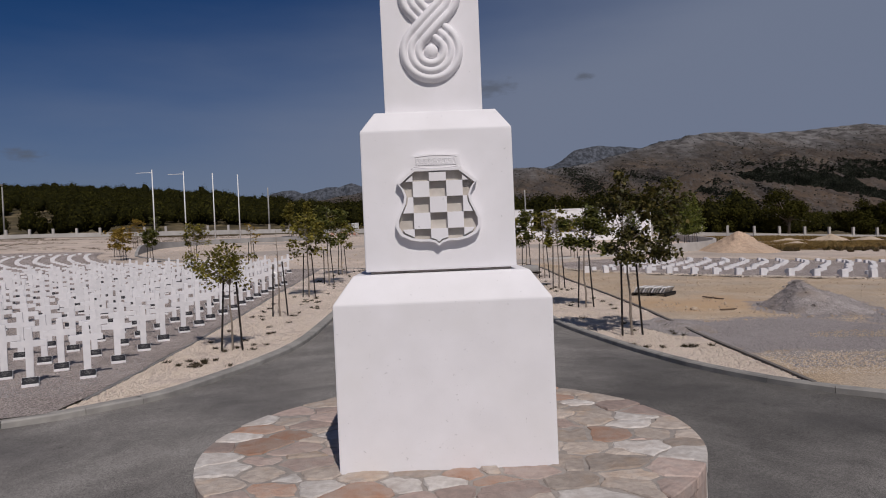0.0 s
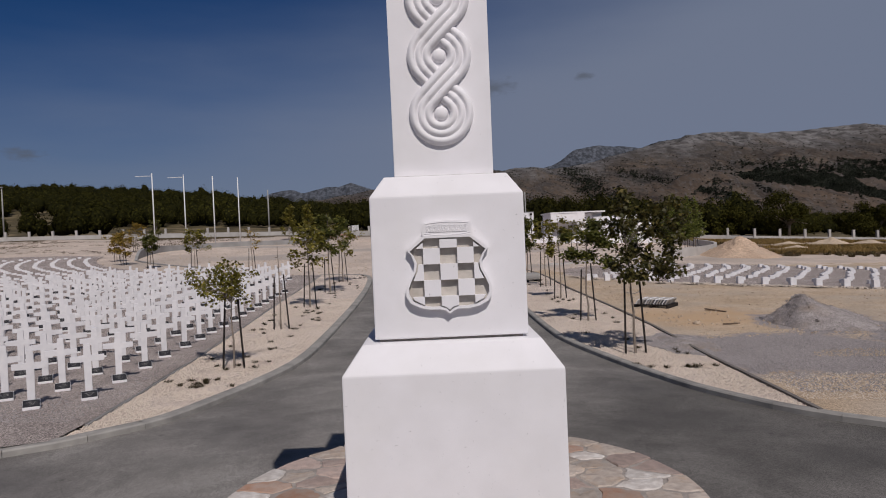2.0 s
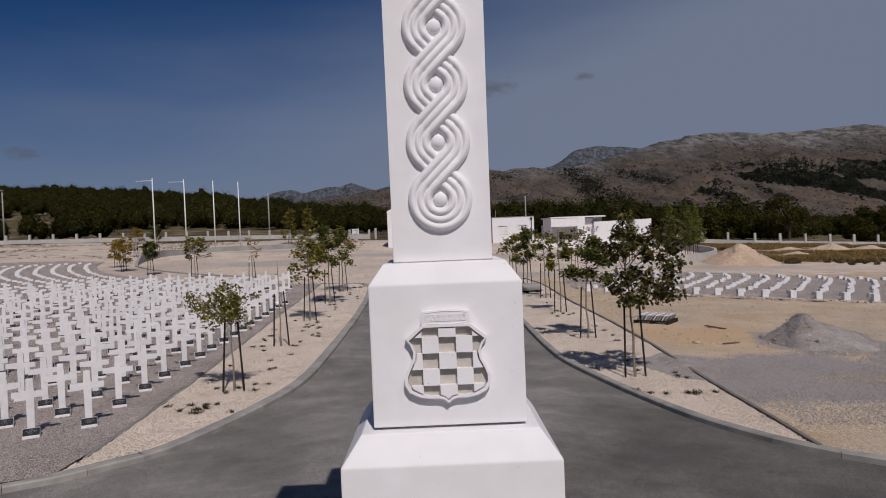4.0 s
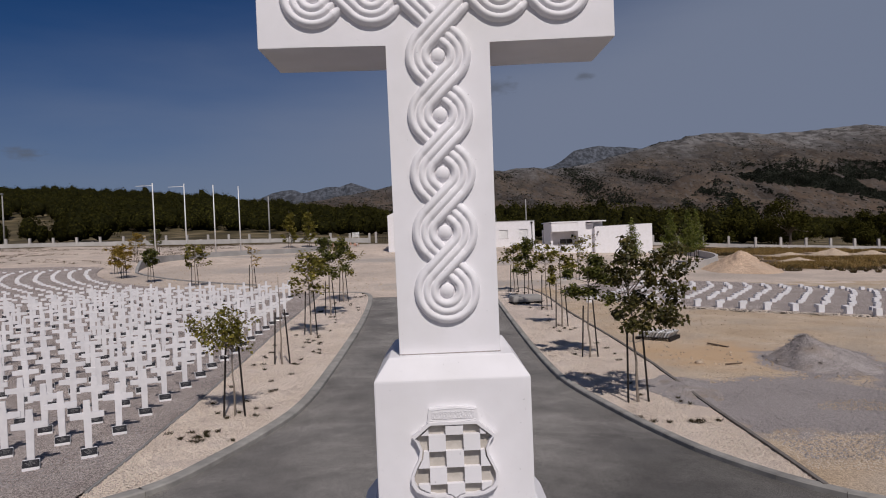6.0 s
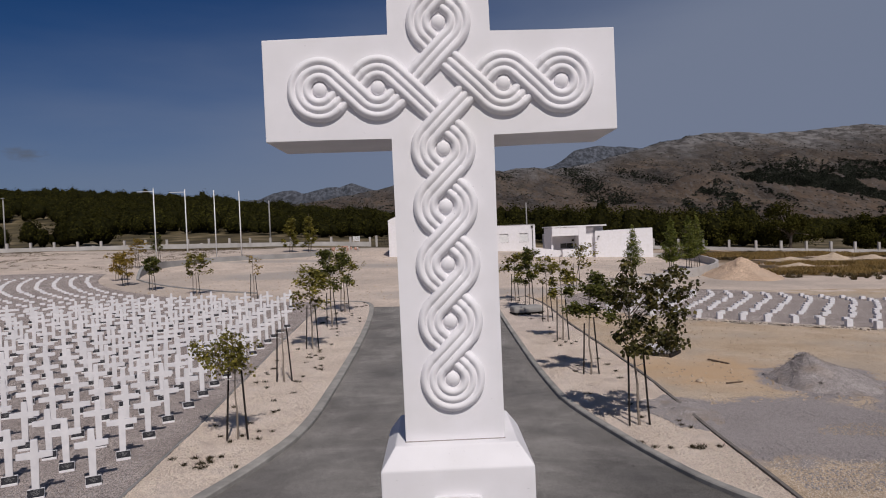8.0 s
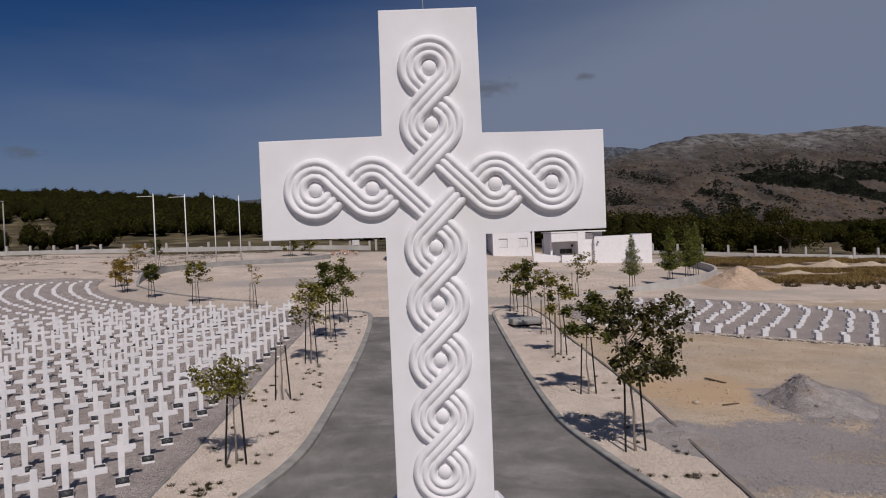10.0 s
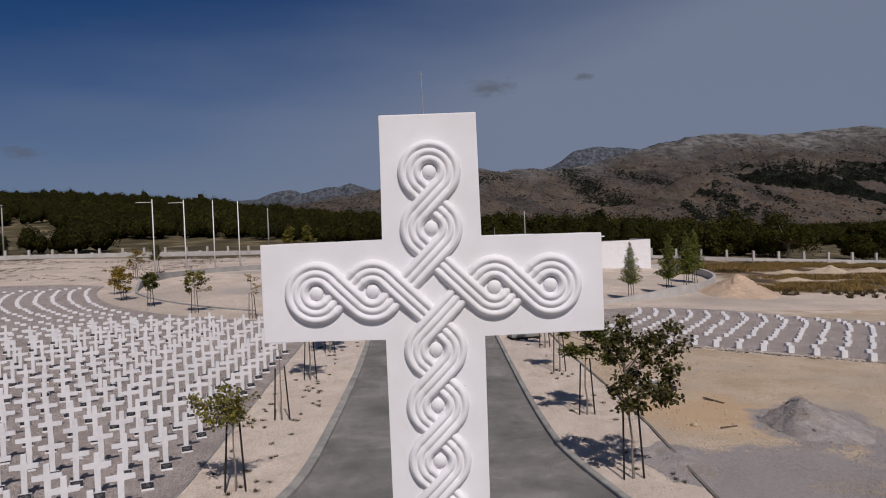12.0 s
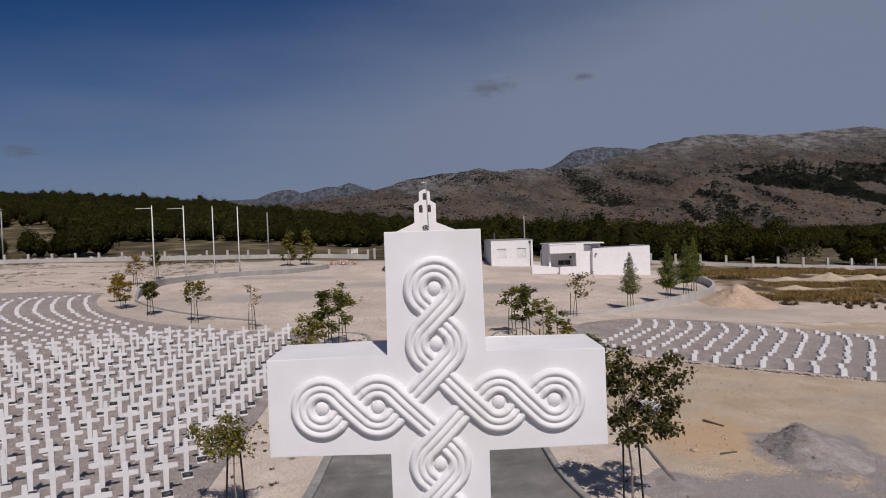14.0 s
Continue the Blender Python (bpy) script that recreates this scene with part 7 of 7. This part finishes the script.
# ---- loose stones, weeds and grass ----
def scatter_stones(name, outline, count, smin, smax, seed, offset, material, label):
    """Loose low stones of a few centimetres, joined into one."""
    rs = np.random.RandomState(seed)
    xs, ys = [p[0] for p in outline], [p[1] for p in outline]
    verts, faces = [], []
    done = 0
    while done < count:
        x, y = rs.uniform(min(xs), max(xs)), min(ys) + (max(ys) - min(ys)) * rs.uniform(0, 1) ** 1.7
        if not inside(outline, x, y):
            continue
        done += 1
        s = rs.uniform(smin, smax)
        z = land(x, y) + offset
        k = len(verts)
        a = rs.uniform(0, 6.28)
        for i in range(4):
            t = a + i * 1.57 + rs.uniform(-0.3, 0.3)
            verts.append((x + s * math.cos(t), y + s * math.sin(t), z - 0.3 * s))
        for i in range(4):
            t = a + i * 1.57 + rs.uniform(-0.3, 0.3)
            verts.append((x + 0.62 * s * math.cos(t), y + 0.62 * s * math.sin(t), z + s * rs.uniform(0.35, 0.7)))
        faces += [(k + i, k + (i + 1) % 4, k + 4 + (i + 1) % 4, k + 4 + i) for i in range(4)] + [(k + 4, k + 5, k + 6, k + 7)]
    return tagged(mesh_object(name, verts, faces, material), label, "gravel", kind="stuff")


M_PEBBLE = paint("cream_pebbles", (0.70, 0.615, 0.53), (0.53, 0.45, 0.375), 30.0, 0.9, 0.3, 60, contrast=(0.3, 0.7))
M_PEBBLE_GREY = paint("grey_pebbles", (0.44, 0.405, 0.402), (0.17, 0.155, 0.155), 30.0, 0.9, 0.3, 60, contrast=(0.3, 0.7))
near_l = [p for p in verge_l if p[1] < 32]
near_r = [p for p in verge_r if p[1] < 32]
scatter_stones("loose_gravel", near_l, 15000, 0.009, 0.027, 81, 0.008, M_PEBBLE, "loose cream limestone chips in the planting strip")
scatter_stones("loose_gravel", near_r, 15000, 0.009, 0.027, 82, 0.008, M_PEBBLE, "loose cream limestone chips in the planting strip")
scatter_stones("loose_gravel", [(7.4, 9), (16, 7.5), (24, 8), (24, 16), (14, 17), (7.4, 16.6)], 26000, 0.010, 0.026, 83, 0.012, M_PEBBLE_GREY, "loose grey gravel on the sand")
scatter_stones("loose_gravel", [(-7.7, 9), (-7.8, 16), (-8.1, 26), (-20, 26), (-14, 10)], 14000, 0.009, 0.026, 84, 0.05, M_PEBBLE_GREY, "loose grey gravel between the graves")


def tufts(name, spots, height, blades, material, label, category, seed, flat=1.0):
    rs = np.random.RandomState(seed)
    spots = np.array(spots)
    n = len(spots) * blades
    idx = np.repeat(np.arange(len(spots)), blades)
    a = rs.uniform(0, 2 * np.pi, n)
    r = rs.uniform(0, 1, n) * spots[idx, 3]
    root = np.stack([spots[idx, 0] + r * np.cos(a), spots[idx, 1] + r * np.sin(a), spots[idx, 2]], 1)
    h = (height * rs.uniform(0.4, 1.1, n))[:, None]
    lean = np.stack([rs.normal(0, 0.6, n) * flat, rs.normal(0, 0.6, n) * flat, np.ones(n)], 1)
    side = np.stack([np.sin(a * 3), np.cos(a * 3), np.zeros(n)], 1) * h * 0.12
    tip = root + lean * h
    ob = quads(name, np.stack([root - side, root + side, tip + side * 0.3, tip - side * 0.3], 1), material)
    return tagged(ob, label, category, kind="stuff")


rnd = random.Random(51)
weeds = [(7.1 + 0.35, 13.3), (6.7, 13.7), (6.3, 11.9), (-6.6, 12.9), (-6.2, 12.9), (-6.35, 12.5)]
for k in range(120):
    y = 12 + 36 * rnd.random() ** 1.5
    weeds.append((rnd.uniform(-7.4, -4.9), y) if k % 3 else (rnd.uniform(4.6, 6.9), y))
weeds = [(x, y) for x, y in weeds if inside(verge_l, x, y) or inside(verge_r, x, y)]
tufts("weeds", [(x, y, land(x, y), rnd.uniform(0.06, 0.15)) for x, y in weeds], 0.08, 60, M_WEED_DARK, "small dry weeds in the cream gravel", "weeds", 91, 1.3)
def patches(spots):
    """Uneven patches: centre, half widths, count and size of the plants."""
    out = []
    for cx, cy, rx, ry, count, size in spots:
        got = 0
        while got < count:
            r, a = math.sqrt(rnd.random()), rnd.uniform(0, 2 * math.pi)
            x, y = cx + rx * r * math.cos(a), cy + ry * r * math.sin(a)
            got += 1
            if noise.noise((x * 0.35, y * 0.3, 4.0)) > -0.12:
                out.append((x, y, land(x, y), size * rnd.uniform(0.6, 1.25)))
    return out


grass = patches(((40.0, 66.8, 5.2, 4.2, 620, 0.85), (34.8, 66.0, 3.0, 2.5, 160, 0.7), (45.0, 98.0, 9.0, 5.0, 900, 1.0), (47.0, 80.0, 8.0, 3.0, 260, 0.7), (64.0, 103.0, 14.0, 5.0, 900, 0.9),
                 (50.0, 70.0, 6.0, 4.0, 330, 0.8), (60.0, 80.0, 9.0, 5.0, 420, 0.8), (42.0, 92.5, 5.0, 2.5, 160, 0.9)))
tufts("dry_grass", grass, 0.4, 24, M_DRYGRASS, "tall straw-coloured dry grass on rough ground", "grass", 92)
bushes = patches(((39.6, 89.8, 1.5, 1.2, 30, 3.2), (35.0, 65.4, 2.6, 1.6, 26, 0.8), (48.5, 79.5, 4.0, 1.2, 34, 0.9), (46.0, 71.5, 4.5, 1.5, 22, 0.7), (58.0, 84.0, 5.0, 2.0, 30, 0.9), (61.0, 107.0, 15.0, 3.0, 60, 1.0),
                  (44.0, 101.5, 7.0, 3.0, 26, 1.0), (37.5, 61.5, 6.0, 2.6, 26, 0.35), (43.0, 57.5, 6.0, 3.0, 34, 0.3), (66.0, 96.0, 8.0, 3.0, 30, 1.0)))
tufts("scrub", bushes, 0.36, 50, M_WEED, "dark dry scrub on rough ground", "scrub", 93)
litter = [(rnd.uniform(-85, -36), rnd.uniform(80, 119)) for _ in range(420)] + [(rnd.uniform(-84, -14), rnd.gauss(118.6, 1.0)) for _ in range(900)] + [(rnd.uniform(-85, -30), rnd.uniform(96, 118)) for _ in range(500)]
tufts("sparse_weeds", [(x, y, land(x, y), 0.7) for x, y in litter if noise.noise((x * 0.06, y * 0.12, 2.0)) > 0.0], 0.22, 14, M_WEED, "sparse low weeds on the sand before the fence", "weeds", 94, 2.0)
scatter_stones("field_stones", [(-84, 123), (-84, 127), (-45, 131), (-45, 126.5)], 150, 0.2, 0.5, 85, 0.3, M_STONE_WHITE, "pale field stones heaped behind the boundary wall")
scatter_stones("loose_stones", [(-36, 60), (-14, 48), (12, 48), (32, 70), (30, 112), (-30, 112)], 2600, 0.03, 0.1, 86, 0.0, M_SAND, "loose stones on the sandy plaza")
scatter_stones("loose_stones", [(8, 16), (30, 16), (40, 24), (28, 22), (11, 36), (8, 40)], 1700, 0.015, 0.06, 87, 0.01, M_SAND, "loose stones on the sand")

scatter_stones("loose_gravel", [(7.2, 8.4), (20, 5.6), (22, 9.6), (9, 10.7), (7.3, 10.9)], 12000, 0.007, 0.019, 90, 0.010, M_PEBBLE, "loose cream gravel along the kerb")
spill = [(6.95 + 0.9 * math.cos(t) * (1 + 0.25 * math.sin(3 * t)), 15.3 + 1.9 * math.sin(t) * (1 + 0.15 * math.cos(5 * t))) for t in [2 * math.pi * i / 28 for i in range(28)]]
scatter_stones("spilled_gravel", spill, 8000, 0.012, 0.03, 88, 0.012, M_PEBBLE_GREY, "grey gravel spilled over the edging onto cream gravel")
fringe = [p for p in field_e[:28]]
fringe = [(x - 0.45, y - 0.5) for x, y in fringe] + [(x + 0.25, y + 0.3) for x, y in fringe[::-1]]
scatter_stones("edge_gravel", fringe, 4200, 0.014, 0.045, 89, 0.03, M_PEBBLE, "loose cream gravel along the edge of the grave field")


def clods_on(ob, count, smin, smax, seed, material, label, lean=0.0):
    """Loose lumps lying on a heap; lean: how much they gather on its western flank."""
    rs = np.random.RandomState(seed)
    verts, faces = [], []
    polys = [p for p in ob.data.polygons if p.normal.z > 0.2]
    while len(verts) < 8 * count:
        c = polys[rs.randint(0, len(polys))]
        p = ob.location + c.center + Vector((rs.uniform(-0.1, 0.1), rs.uniform(-0.1, 0.1), 0))
        if rs.uniform(0, 1) < lean * (0.5 + (p.x - ob.location.x)):
            continue
        s = smin + (smax - smin) * rs.uniform(0, 1) ** 2.5
        k, a = len(verts), rs.uniform(0, 6.28)
        for w, h in ((1.0, -0.3), (0.65, 0.6)):
            for i in range(4):
                t = a + i * 1.57 + rs.uniform(-0.35, 0.35)
                verts.append((p.x + w * s * math.cos(t), p.y + w * s * math.sin(t), p.z + s * h * rs.uniform(0.6, 1.2)))
        faces += [(k + i, k + (i + 1) % 4, k + 4 + (i + 1) % 4, k + 4 + i) for i in range(4)] + [(k + 4, k + 5, k + 6, k + 7)]
    return tagged(mesh_object("clods", verts, faces, material), label, "gravel", kind="stuff")


clods_on(mound, 4200, 0.007, 0.02, 95, M_HEAP, "loose grey stones on the gravel heap")
clods_on(mound, 60, 0.03, 0.09, 96, M_HEAP, "earthy clods on the flank of the gravel heap", 0.9)
scatter_stones("ochre_rubble", [(9.6, 12.6), (11.4, 12.2), (12.4, 13.0), (11.4, 13.5), (10.0, 13.3)], 420, 0.008, 0.024, 97, 0.02, M_SAND, "ochre lumps of subsoil on the grey gravel")
scatter_stones("ochre_rubble", [(7.4, 8.6), (20, 6.2), (20, 9.6), (9, 10.4)], 2600, 0.008, 0.026, 98, 0.02, M_SAND, "ochre lumps of subsoil beside the kerb")
